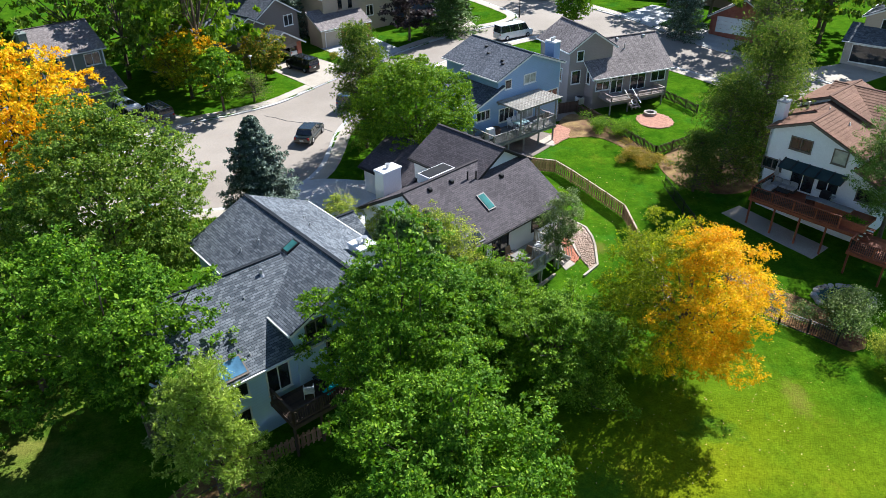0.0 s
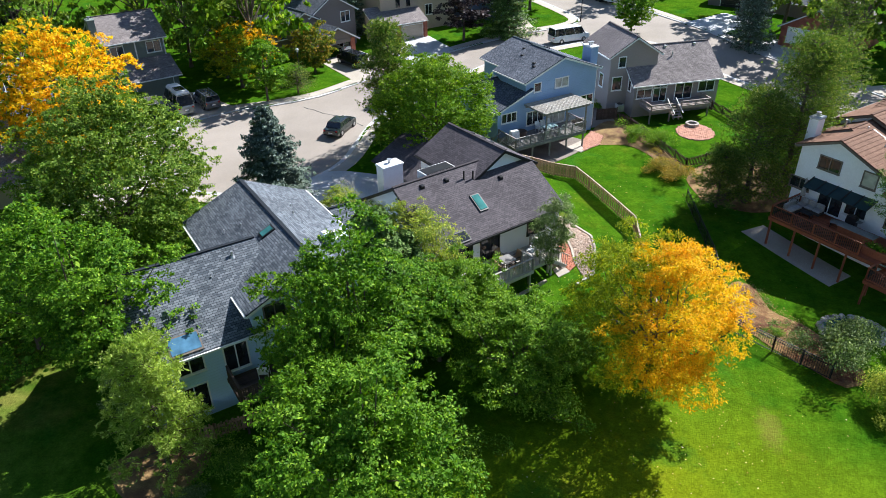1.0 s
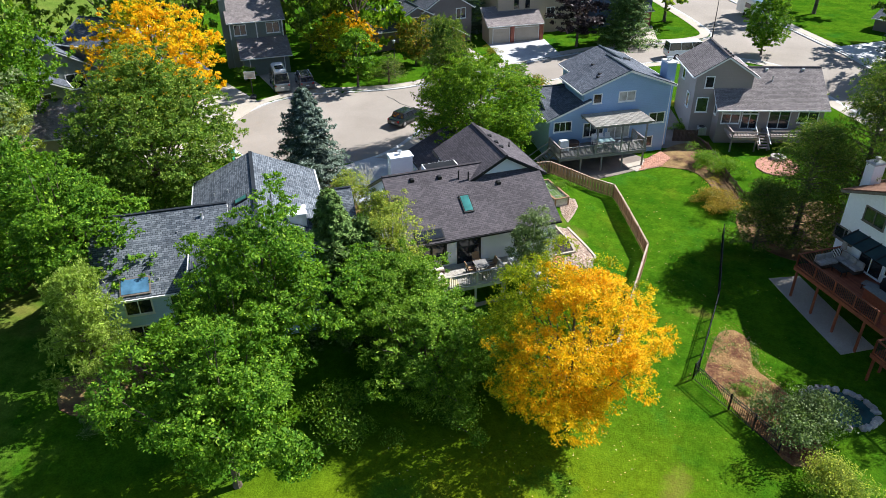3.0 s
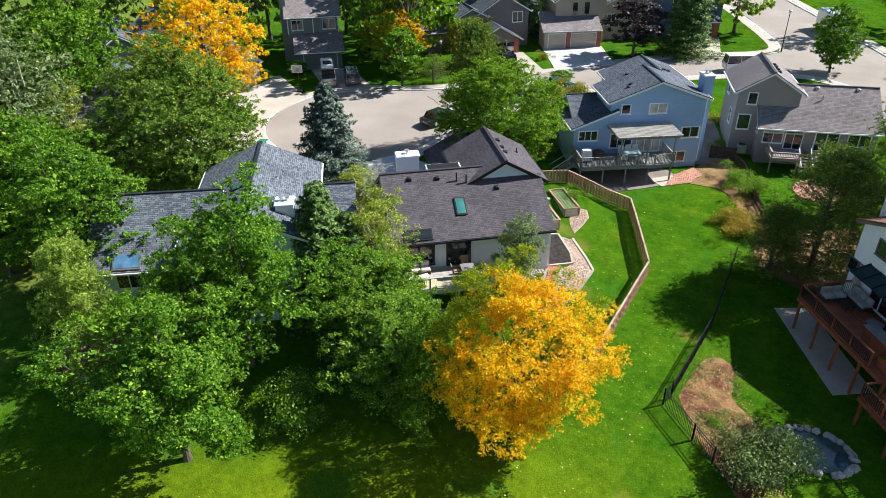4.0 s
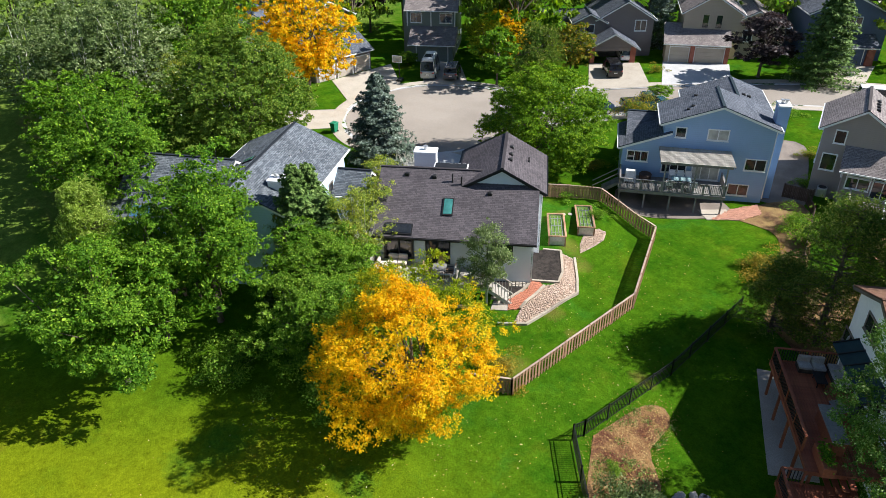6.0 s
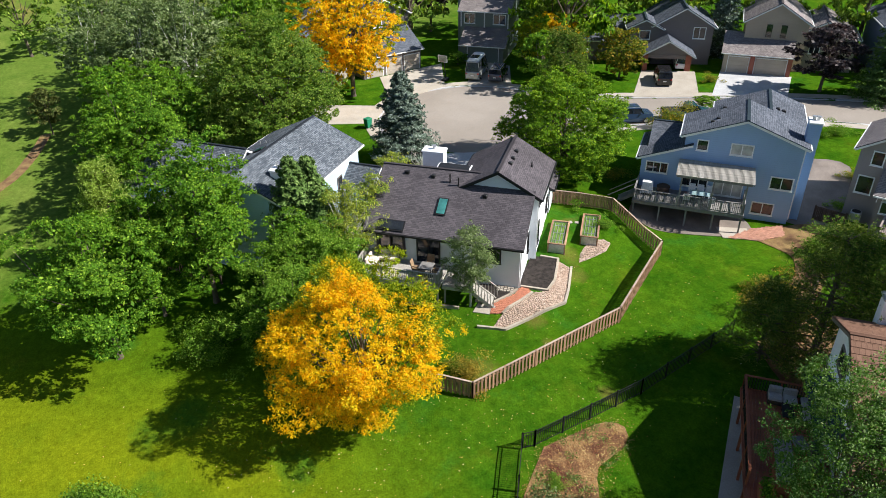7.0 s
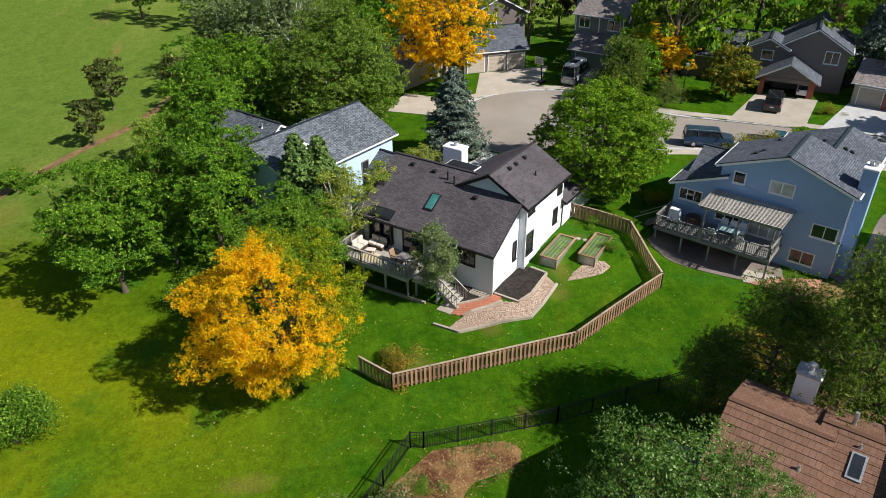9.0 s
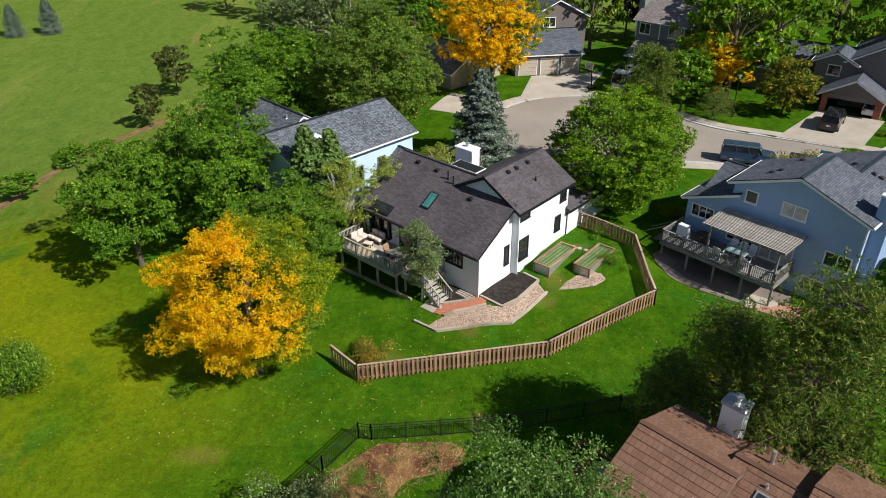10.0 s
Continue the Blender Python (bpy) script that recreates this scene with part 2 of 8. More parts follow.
AWNING_CLOTH = surface("teal_canvas", (0.012, 0.035, 0.04), (0.02, 0.05, 0.055), 1.0, 20, 0.7, 0.2, 0.005)
TRIM_WHITE = surface("trim_paint", (0.74, 0.74, 0.72), (0.8, 0.8, 0.79), 0.8, 8, 0.5, 0.05, 0.003, speckle=0.25)
BLACK_TRIM = surface("black_trim", (0.012, 0.012, 0.013), (0.02, 0.02, 0.021), 0.8, 8, 0.45, 0.05, 0.003)
BROWN_TRIM = surface("brown_trim", (0.13, 0.11, 0.09), (0.17, 0.14, 0.12), 0.8, 8, 0.55, 0.05, 0.003)
IRON = surface("black_iron", (0.012, 0.012, 0.013), (0.02, 0.02, 0.022), 3, 20, 0.45, 0.1, 0.002)
GALV = surface("galvanised", (0.42, 0.43, 0.44), (0.52, 0.53, 0.54), 2, 12, 0.4, 0.1, 0.003, 0.7)
RUBBER = surface("rubber", (0.015, 0.015, 0.016), (0.025, 0.025, 0.026), 3, 20, 0.8, 0.2, 0.003)
RIM = surface("alloy", (0.5, 0.5, 0.52), (0.6, 0.6, 0.62), 3, 20, 0.3, 0.0, 0.003, 0.9)
GLASS = glassy("window_glass", (0.012, 0.014, 0.016))
BLIND = glassy("blind_glass", (0.25, 0.25, 0.23), 0.12)
ROOF_GLASS = glassy("skylight_glass", (0.03, 0.12, 0.11), 0.05)
# the blue of the reflected sky is put into this glass's own colour
SKY_GLASS = glassy("sky_reflection_glass", (0.05, 0.12, 0.19), 0.08)
CAR_GLASS = glassy("car_glass", (0.012, 0.014, 0.018), 0.03)
SIDING_BLUE = lap_siding("blue_siding", (0.29, 0.43, 0.65))
SIDING_WHITE = lap_siding("white_siding", (0.72, 0.75, 0.80), 0.2)
SIDING_PALE = lap_siding("pale_blue_siding", (0.52, 0.69, 0.86), 0.2)
SIDING_TAUPE = lap_siding("taupe_siding", (0.31, 0.265, 0.25))
SIDING_GREEN = lap_siding("green_siding", (0.17, 0.205, 0.18))
SIDING_BEIGE = lap_siding("beige_siding", (0.45, 0.37, 0.28))
SIDING_NAVY = lap_siding("navy_siding", (0.08, 0.115, 0.20))
SIDING_BROWN = lap_siding("brown_siding", (0.18, 0.15, 0.14))
STUCCO_CREAM = surface("white_stucco", (0.72, 0.74, 0.77), (0.78, 0.80, 0.82), 0.4, 20, 0.85, 0.3, 0.01, speckle=0.25)
GARAGE_DOOR = surface("garage_door", (0.42, 0.36, 0.29), (0.48, 0.42, 0.35), 0.6, 10, 0.6, 0.1, 0.003, speckle=0.25)
ROOF_SLATE = shingles("slate_grey_shingles", (0.062, 0.075, 0.092), (0.185, 0.205, 0.23), (0.025, 0.03, 0.037), 0.15, 0.3)
ROOF_PLUM = shingles("charcoal_shingles", (0.070, 0.063, 0.070), (0.118, 0.104, 0.113), (0.050, 0.045, 0.049), 0.15, 0.3)
ROOF_BLUE = shingles("blue_grey_shingles", (0.07, 0.08, 0.10), (0.14, 0.15, 0.18), (0.03, 0.045, 0.055), 0.16, 0.34)
ROOF_TAUPE = shingles("taupe_shingles", (0.18, 0.157, 0.155), (0.30, 0.265, 0.255), (0.08, 0.07, 0.07), 0.15, 0.3)
ROOF_BROWN = shingles("brown_tiles", (0.175, 0.098, 0.066), (0.225, 0.128, 0.088), (0.13, 0.072, 0.05), 0.35, 0.24)
BARK = surface("bark", (0.09, 0.07, 0.05), (0.15, 0.12, 0.09), 1.5, 14, 0.95, 0.8, 0.04)
PALE_BARK = surface("pale_bark", (0.46, 0.44, 0.38), (0.62, 0.6, 0.54), 1.2, 9, 0.8, 0.4, 0.02)


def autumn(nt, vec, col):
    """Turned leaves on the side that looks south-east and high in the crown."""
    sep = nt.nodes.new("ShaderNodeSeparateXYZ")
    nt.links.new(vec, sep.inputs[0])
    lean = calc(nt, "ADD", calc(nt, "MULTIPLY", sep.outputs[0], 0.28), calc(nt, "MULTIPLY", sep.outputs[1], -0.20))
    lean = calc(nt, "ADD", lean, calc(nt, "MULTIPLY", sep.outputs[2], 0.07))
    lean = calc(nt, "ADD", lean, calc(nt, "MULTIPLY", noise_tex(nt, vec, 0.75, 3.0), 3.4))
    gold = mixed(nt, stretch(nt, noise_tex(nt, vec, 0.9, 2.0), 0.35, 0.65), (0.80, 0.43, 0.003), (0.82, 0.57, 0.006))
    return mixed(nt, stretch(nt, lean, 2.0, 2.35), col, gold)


LEAF_ASH = leafy("ash_leaves", (0.068, 0.176, 0.012), (0.122, 0.246, 0.017), (0.22, 0.325, 0.03), (1.7, 1.7, 0.4), share=0.32)
LEAF_MAPLE = leafy("maple_leaves", (0.095, 0.188, 0.022), (0.160, 0.250, 0.034), (0.270, 0.330, 0.065), (1.7, 1.6, 0.5), share=0.35)
LEAF_BRIGHT = leafy("bright_leaves", (0.088, 0.200, 0.010), (0.150, 0.272, 0.014), (0.25, 0.345, 0.02), (1.6, 1.6, 0.4), share=0.30)
LEAF_THICKET = leafy("thicket_leaves", (0.092, 0.205, 0.018), (0.155, 0.275, 0.026), (0.245, 0.345, 0.05), (1.7, 1.7, 0.5), share=0.36)
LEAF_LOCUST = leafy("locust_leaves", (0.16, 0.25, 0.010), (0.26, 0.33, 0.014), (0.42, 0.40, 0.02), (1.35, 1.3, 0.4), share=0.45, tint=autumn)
LEAF_ASPEN = leafy("aspen_leaves", (0.197, 0.295, 0.051), (0.333, 0.378, 0.065), (0.514, 0.492, 0.086), (1.4, 1.4, 0.8))
LEAF_OLIVE = leafy("grey_green_leaves", (0.11, 0.17, 0.05), (0.18, 0.24, 0.085), (0.32, 0.37, 0.19), (1.3, 1.4, 0.8), share=0.35, spec=0.2)
LEAF_SILVER = leafy("silver_green_leaves", (0.052, 0.130, 0.016), (0.105, 0.198, 0.030), (0.25, 0.32, 0.13), (1.5, 1.6, 0.6), share=0.3, spec=0.15)
LEAF_TURNING = leafy("turning_leaves", (0.12, 0.20, 0.025), (0.24, 0.24, 0.03), (0.44, 0.26, 0.04), (1.4, 1.3, 0.6))
LEAF_DULL = leafy("dull_olive_leaves", (0.065, 0.095, 0.022), (0.105, 0.13, 0.03), (0.19, 0.19, 0.06), (1.4, 1.3, 0.6), share=0.3)
LEAF_RUST = leafy("rust_leaves", (0.16, 0.20, 0.025), (0.40, 0.27, 0.04), (0.46, 0.30, 0.06), (1.3, 1.2, 0.5))
LEAF_PURPLE = leafy("purple_leaves", (0.030, 0.022, 0.026), (0.052, 0.040, 0.042), (0.12, 0.10, 0.10), (1.2, 1.0, 0.9), spec=0.35)
NEEDLE_PINE = leafy("pine_needles", (0.070, 0.148, 0.023), (0.150, 0.215, 0.034), (0.30, 0.30, 0.08), (1.3, 1.4, 0.6), rough=0.7, share=0.35, patch=0.6, spec=0.1)
NEEDLE_PALE = leafy("pale_pine_needles", (0.20, 0.31, 0.045), (0.30, 0.41, 0.07), (0.44, 0.50, 0.15), (1.4, 1.4, 0.6), rough=0.7, share=0.4, spec=0.1)
NEEDLE_BLUE = leafy("spruce_needles", (0.085, 0.125, 0.085), (0.14, 0.185, 0.14), (0.25, 0.30, 0.26), (1.0, 1.2, 1.1), rough=0.7, share=0.15, spec=0.15)
NEEDLE_JUNIPER = leafy("juniper_scales", (0.081, 0.156, 0.034), (0.125, 0.205, 0.050), (0.190, 0.262, 0.081), (1.2, 1.3, 0.7), share=0.15)
FALLEN = leafy("fallen_leaves", (0.5, 0.35, 0.05), (0.6, 0.5, 0.2), (0.7, 0.6, 0.4), (1, 1, 1), share=0.1)


# ---- building blocks ----
class Geo:
    """Collects corners and faces of one mesh."""

    def __init__(self):
        self.v, self.f, self.uv = [], [], []

    def face(self, pts, uv=None):
        k = len(self.v)
        self.v += [tuple(p) for p in pts]
        self.f.append(tuple(range(k, k + len(pts))))
        self.uv.append(uv or [(0.0, 0.0)] * len(pts))

    def solid(self, low, high):
        """A closed prism between two outlines with the same number of corners, counter-clockwise from above."""
        k, n = len(self.v), len(low)
        self.v += [tuple(p) for p in low] + [tuple(p) for p in high]
        faces = [tuple(k + i for i in reversed(range(n))), tuple(k + n + i for i in range(n))]
        faces += [(k + i, k + (i + 1) % n, k + n + (i + 1) % n, k + n + i) for i in range(n)]
        self.f += faces
        self.uv += [[(0.0, 0.0)] * len(q) for q in faces]
        return self

    def box(self, x0, y0, z0, x1, y1, z1):
        q = [(x0, y0), (x1, y0), (x1, y1), (x0, y1)]
        return self.solid([(x, y, z0) for x, y in q], [(x, y, z1) for x, y in q])

    def bevel_box(self, x0, y0, z0, x1, y1, z1, b):
        """A box whose upright and top edges are cut off."""
        def ring(i, z):
            return [(x0 + i, y0, z), (x1 - i, y0, z), (x1, y0 + i, z), (x1, y1 - i, z), (x1 - i, y1, z), (x0 + i, y1, z), (x0, y1 - i, z), (x0, y0 + i, z)]
        low, mid = ring(b, z0), ring(b, z1 - b)
        cx, cy = (x0 + x1) / 2, (y0 + y1) / 2
        sx, sy = 1 - 2 * b / max(x1 - x0, 1e-6), 1 - 2 * b / max(y1 - y0, 1e-6)
        top = [(cx + (x - cx) * sx, cy + (y - cy) * sy, z1) for x, y, _ in mid]
        self.solid(low, mid)
        return self.solid(mid, top)

    def bar(self, p, q, w, h):
        """A beam from p to q, w wide and h high."""
        p, q = Vector(p), Vector(q)
        d = (q - p).normalized()
        s = d.cross(Vector((0, 0, 1)))
        s = s.normalized() if s.length > 1e-4 else Vector((1, 0, 0))
        u = s.cross(d)
        c = [(-w / 2, -h / 2), (w / 2, -h / 2), (w / 2, h / 2), (-w / 2, h / 2)]
        return self.solid([q + s * a + u * b for a, b in c], [p + s * a + u * b for a, b in c])

    def tube(self, p, q, r0, r1, n=7):
        p, q = Vector(p), Vector(q)
        d = (q - p).normalized()
        s = d.orthogonal().normalized()
        u = d.cross(s)
        ang = [2 * math.pi * i / n for i in range(n)]
        return self.solid([p + (s * math.cos(a) + u * math.sin(a)) * r0 for a in ang], [q + (s * math.cos(a) + u * math.sin(a)) * r1 for a in ang])

    def slab(self, pts, t):
        """A sheet t thick under a plane outline, mapped in metres along its slope."""
        pts = [Vector(p) for p in pts]
        n = Vector((0, 0, 0))
        for i in range(len(pts)):
            a, b = pts[i], pts[(i + 1) % len(pts)]
            n += Vector(((a.y - b.y) * (a.z + b.z), (a.z - b.z) * (a.x + b.x), (a.x - b.x) * (a.y + b.y)))
        n.normalize()
        if n.z < 0:
            pts.reverse()
            n = -n
        along = Vector((0, 0, 1)).cross(n)
        along = along.normalized() if along.length > 1e-4 else Vector((1, 0, 0))
        up = n.cross(along)
        uv = [(p.dot(along), p.dot(up)) for p in pts]
        self.face(pts, uv)
        low = [p - n * t for p in pts]
        self.face(list(reversed(low)), list(reversed(uv)))
        for i in range(len(pts)):
            j = (i + 1) % len(pts)
            self.face([low[i], low[j], pts[j], pts[i]])
        return self

    def mesh(self, name):
        me = bpy.data.meshes.new(name)
        me.from_pydata(self.v, [], self.f)
        if any(any(c != (0.0, 0.0) for c in q) for q in self.uv):
            lay = me.uv_layers.new(name="map")
            lay.data.foreach_set("uv", [x for q in self.uv for c in q for x in c])
        return me


def part(name, geo, material, parent=None, label="", smooth=False):
    me = geo if isinstance(geo, bpy.types.Mesh) else geo.mesh(name)
    if not me.materials:
        me.materials.append(material)
    if smooth:
        me.polygons.foreach_set("use_smooth", [True] * len(me.polygons))
    ob = new(name, me)
    ob.parent = parent
    return tagged(ob, label)


def thing(name, label, category, m, group="", kind=""):
    ob = new(name)
    ob.empty_display_size = 0.3
    ob.matrix_world = m
    return tagged(ob, label, category, group, kind)


def quads_mesh(name, verts, per=4):
    """A mesh of separate faces from an array of corners."""
    n = len(verts)
    me = bpy.data.meshes.new(name)
    me.vertices.add(n)
    me.vertices.foreach_set("co", np.asarray(verts, dtype=np.float32).ravel())
    me.loops.add(n)
    me.loops.foreach_set("vertex_index", np.arange(n, dtype=np.int32))
    me.polygons.add(n // per)
    me.polygons.foreach_set("loop_start", np.arange(0, n, per, dtype=np.int32))
    me.update(calc_edges=True)
    me.validate()
    return me


# ---- the lie of the land ----
def ramp(a, b, x):
    k = min(1.0, max(0.0, (x - a) / (b - a)))
    return k * k * (3 - 2 * k)


def lie(x, y):
    """Height of the ground: the lawn strip lies low, the yards climb to the street, with a swale between two houses."""
    s, c = -0.7 * x + 0.714 * y, min(110.0, max(-20.0, 0.7 * x + 0.7 * y))
    plain = 6.35 + 0.022 * c + 1.35 * ramp(12, 32, s) + 1.25 * ramp(42, 60, s)
    yards = 6.75 + 0.01 * c + 1.15 * ramp(12, 36, s) + 1.25 * ramp(32, 41, s) * ramp(10, 26, c) * (1 - ramp(45.5, 51.5, c))
    yards += 0.4 * (1 - ramp(43, 45.3, c)) * ramp(35, 38, c) * ramp(24.5, 27.5, s) * (1 - ramp(36, 40, s))
    w = max(ramp(42, 58, s), 1 - ramp(0, 20, c), ramp(74, 95, c))
    return yards + (plain - yards) * w


def at(x, y, h=0.0, turn=0.0):
    return pose(x, y, lie(x, y) + h, 0, 0, turn)


NEAR_KERB = [(70, 48), (56, 60), (45, 71.5), (38, 81), (33, 89), (24, 100), (19.5, 103.2), (14, 103.2), (5, 97.3), (0, 92.3), (-4, 86.2),
             (-7.5, 80), (-9.8, 75), (-11.2, 70), (-11.6, 65), (-12, 61.5)]
BULB = [(-13.4, 58.3), (-16.2, 55.6), (-20, 54.1), (-24, 54.2), (-28, 56.2), (-31, 60), (-31.9, 64.5), (-30.8, 69), (-27.5, 72.6)]
FAR_KERB = [(-23, 75), (-19, 78), (-16.5, 81.5), (-13.5, 86), (-9.5, 91.6), (-5, 97.6), (0, 103), (5, 107), (9.5, 110), (11.5, 114), (9, 120), (3, 130), (-6, 144), (-18, 163)]
EAST_KERB = [(-8, 168), (3, 150), (12, 136), (20, 123), (27, 112), (33, 103.5), (38.5, 96.5), (44, 88), (52, 78), (64, 66), (78, 54)]


def smooth_line(pts, step=1.2, closed=False):
    """An even chain of points along a soft curve through pts."""
    out, n = [], len(pts)
    for i in range(n - 1):
        p0, p1, p2, p3 = (Vector(pts[max(0, min(n - 1, i + k))]) for k in (-1, 0, 1, 2))
        m = max(2, int((p2 - p1).length / step))
        for j in range(m):
            t = j / m
            out.append(0.5 * ((2 * p1) + (p2 - p0) * t + (2 * p0 - 5 * p1 + 4 * p2 - p3) * t * t + (3 * p1 - p0 - 3 * p2 + p3) * t ** 3))
    return out + [Vector(pts[-1])]


WEST_LINE = smooth_line(NEAR_KERB + BULB + FAR_KERB)
EAST_LINE = smooth_line(EAST_KERB)
ROAD_EDGE = WEST_LINE + EAST_LINE


def inside(poly, xs, ys):
    """For arrays of places: whether they lie in the outline."""
    res = np.zeros(xs.shape, dtype=bool)
    n = len(poly)
    for i in range(n):
        (x1, y1), (x2, y2) = poly[i], poly[(i + 1) % n]
        if y1 == y2:
            continue
        cross = ((ys < y1) != (ys < y2)) & (xs < (x2 - x1) * (ys - y1) / (y2 - y1) + x1)
        res ^= cross
    return res


def build_ground():
    fine_x, fine_y = np.arange(-60, 60.01, 0.75), np.arange(-20, 130.01, 0.75)
    grow = np.array([1.5, 4, 8, 14, 22, 32, 45, 60, 80, 110, 160, 240, 400, 700, 1200, 2000])
    gx = np.concatenate([-60 - grow[::-1], fine_x, 60 + grow])
    gy = np.concatenate([-20 - grow[::-1], fine_y, 130 + grow])
    xx, yy = np.meshgrid(gx, gy)
    zz = np.array([lie(x, y) for x, y in zip(xx.ravel(), yy.ravel())]).reshape(xx.shape)
    edge = [(p.x, p.y) for p in ROAD_EDGE]
    zz[inside(edge, xx, yy)] -= 0.4
    nx, ny = len(gx), len(gy)
    verts = np.stack([xx.ravel(), yy.ravel(), zz.ravel()], 1)
    idx = np.arange(nx * ny).reshape(ny, nx)
    faces = np.stack([idx[:-1, :-1].ravel(), idx[:-1, 1:].ravel(), idx[1:, 1:].ravel(), idx[1:, :-1].ravel()], 1)
    me = bpy.data.meshes.new("ground")
    me.from_pydata(verts.tolist(), [], faces.tolist())
    ob = part("ground", me, LAWN, smooth=True)
    return tagged(ob, "mown green lawn with dry yellowish patches and bare spots", "ground", kind="structure")


def strip(name, a_line, b_line, mat, height, across, label, category):
    """A sheet between two chains of points, laid on the land."""
    g = Geo()
    n = 70

    def pick(line, t):
        f = t * (len(line) - 1)
        i = min(len(line) - 2, int(f))
        return line[i].lerp(line[i + 1], f - i)
    rows = []
    for i in range(n + 1):
        p, q = pick(a_line, i / n), pick(b_line, i / n)
        rows.append([p.lerp(q, j / across) for j in range(across + 1)])
    g.v = [(p.x, p.y, lie(p.x, p.y) + height) for r in rows for p in r]
    w = across + 1
    g.f = [(i * w + j, (i + 1) * w + j, (i + 1) * w + j + 1, i * w + j + 1) for i in range(n) for j in range(across)]
    g.uv = [[(0.0, 0.0)] * 4 for _ in g.f]
    me = g.mesh(name)
    bm = bmesh.new()
    bm.from_mesh(me)
    bmesh.ops.recalc_face_normals(bm, faces=bm.faces)
    if sum(f.normal.z for f in bm.faces) < 0:
        bmesh.ops.reverse_faces(bm, faces=bm.faces)
    bm.to_mesh(me)
    return tagged(part(name, me, mat), label, category, kind="structure")


def ribbon(name, line, inner, outer, top, mat, label, category, left=True, depth=0.45):
    """A raised strip beside a chain of points, from inner to outer metres off it."""
    g = Geo()
    rows = []
    for i, p in enumerate(line):
        a, b = line[max(0, i - 1)], line[min(len(line) - 1, i + 1)]
        d = (b - a).normalized()
        s = Vector((-d.y, d.x)) * (1 if left else -1)
        rows.append((p + s * inner, p + s * outer))
    for (a, b), (c, d) in zip(rows, rows[1:]):
        k = [Vector((q.x, q.y, lie(q.x, q.y) + top)) for q in (a, b, d, c)]
        if (k[1] - k[0]).cross(k[2] - k[0]).z < 0:
            k.reverse()
        g.solid([q - Vector((0, 0, depth)) for q in k], k)
    return tagged(part(name, g, mat), label, category, kind="structure")


def patch(name, outline, mat, height, label, category, kind="structure", rings=6, soft=True):
    """A bed or slab with a given outline, draped on the land, with a skirt."""
    pts = smooth_line(list(outline) + [outline[0]], 0.8)[:-1] if soft and len(outline) > 4 else [Vector(p) for p in outline]
    if not soft or len(outline) <= 4:
        dense = []
        for i, p in enumerate(pts):
            q = pts[(i + 1) % len(pts)]
            m = max(1, int((q - p).length / 1.0))
            dense += [p.lerp(q, j / m) for j in range(m)]
        pts = dense
    if sum(a.x * b.y - b.x * a.y for a, b in zip(pts, pts[1:] + pts[:1])) < 0:
        pts.reverse()
    c = sum(pts, Vector((0, 0))) / len(pts)
    g, n = Geo(), len(pts)
    for r in range(rings, 0, -1):
        for p in pts:
            q = c.lerp(p, r / rings)
            g.v.append((q.x, q.y, lie(q.x, q.y) + height))
    g.v.append((c.x, c.y, lie(c.x, c.y) + height))
    for r in range(rings - 1):
        g.f += [(r * n + i, r * n + (i + 1) % n, (r + 1) * n + (i + 1) % n, (r + 1) * n + i) for i in range(n)]
    g.f += [((rings - 1) * n + i, (rings - 1) * n + (i + 1) % n, rings * n) for i in range(n)]
    k = len(g.v)
    g.v += [(p.x, p.y, lie(p.x, p.y) - 0.15) for p in pts]
    g.f += [(k + i, k + (i + 1) % n, (i + 1) % n, i) for i in range(n)]
    g.uv = [[(0.0, 0.0)] * len(q) for q in g.f]
    return tagged(part(name, g, mat), label, category, kind=kind)


build_ground()
first = smooth_line(NEAR_KERB[7:])
last = smooth_line(list(reversed(FAR_KERB[:9])))
strip("road", first, last, ASPHALT, -0.10, 8, "light tan-grey asphalt residential street", "road")
disc = [(p.x, p.y) for p in smooth_line([NEAR_KERB[-2], NEAR_KERB[-1]] + BULB + [FAR_KERB[0], FAR_KERB[1]], 1.5)]
patch("cul_de_sac", disc[::2], ASPHALT, -0.096, "light tan-grey asphalt turning circle", "road", rings=10)
strip("cross_street", smooth_line(NEAR_KERB[:8] + [(10, 108), (6, 125), (-6, 144), (-18, 163)]), smooth_line(list(reversed(EAST_KERB))), ASPHALT, -0.104, 8,
      "light grey asphalt street beyond the houses", "road")
ribbon("kerb", WEST_LINE, 0.0, 0.45, 0.0, PALE_CONCRETE, "pale concrete kerb and gutter along the street", "kerb")
ribbon("pavement", WEST_LINE, 0.46, 1.75, 0.035, CONCRETE, "tan concrete pavement beside the street", "pavement")
ribbon("kerb", EAST_LINE, 0.0, 0.45, 0.0, PALE_CONCRETE, "pale concrete kerb along the cross street", "kerb")
ribbon("pavement", EAST_LINE, 0.46, 1.75, 0.035, CONCRETE, "tan concrete pavement along the cross street", "pavement")
ribbon("fairway_path", smooth_line([(-1.0, 0.5), (-9.0, 4.0), (-15.0, 6.1), (-21.2, 8.1), (-26.5, 11.9), (-30.6, 14.9), (-36.0, 18.2), (-46.0, 21.5)]), -0.6, 0.6, 0.03, BARE_EARTH, "worn tan dirt path across the fairway", "path", depth=0.2)


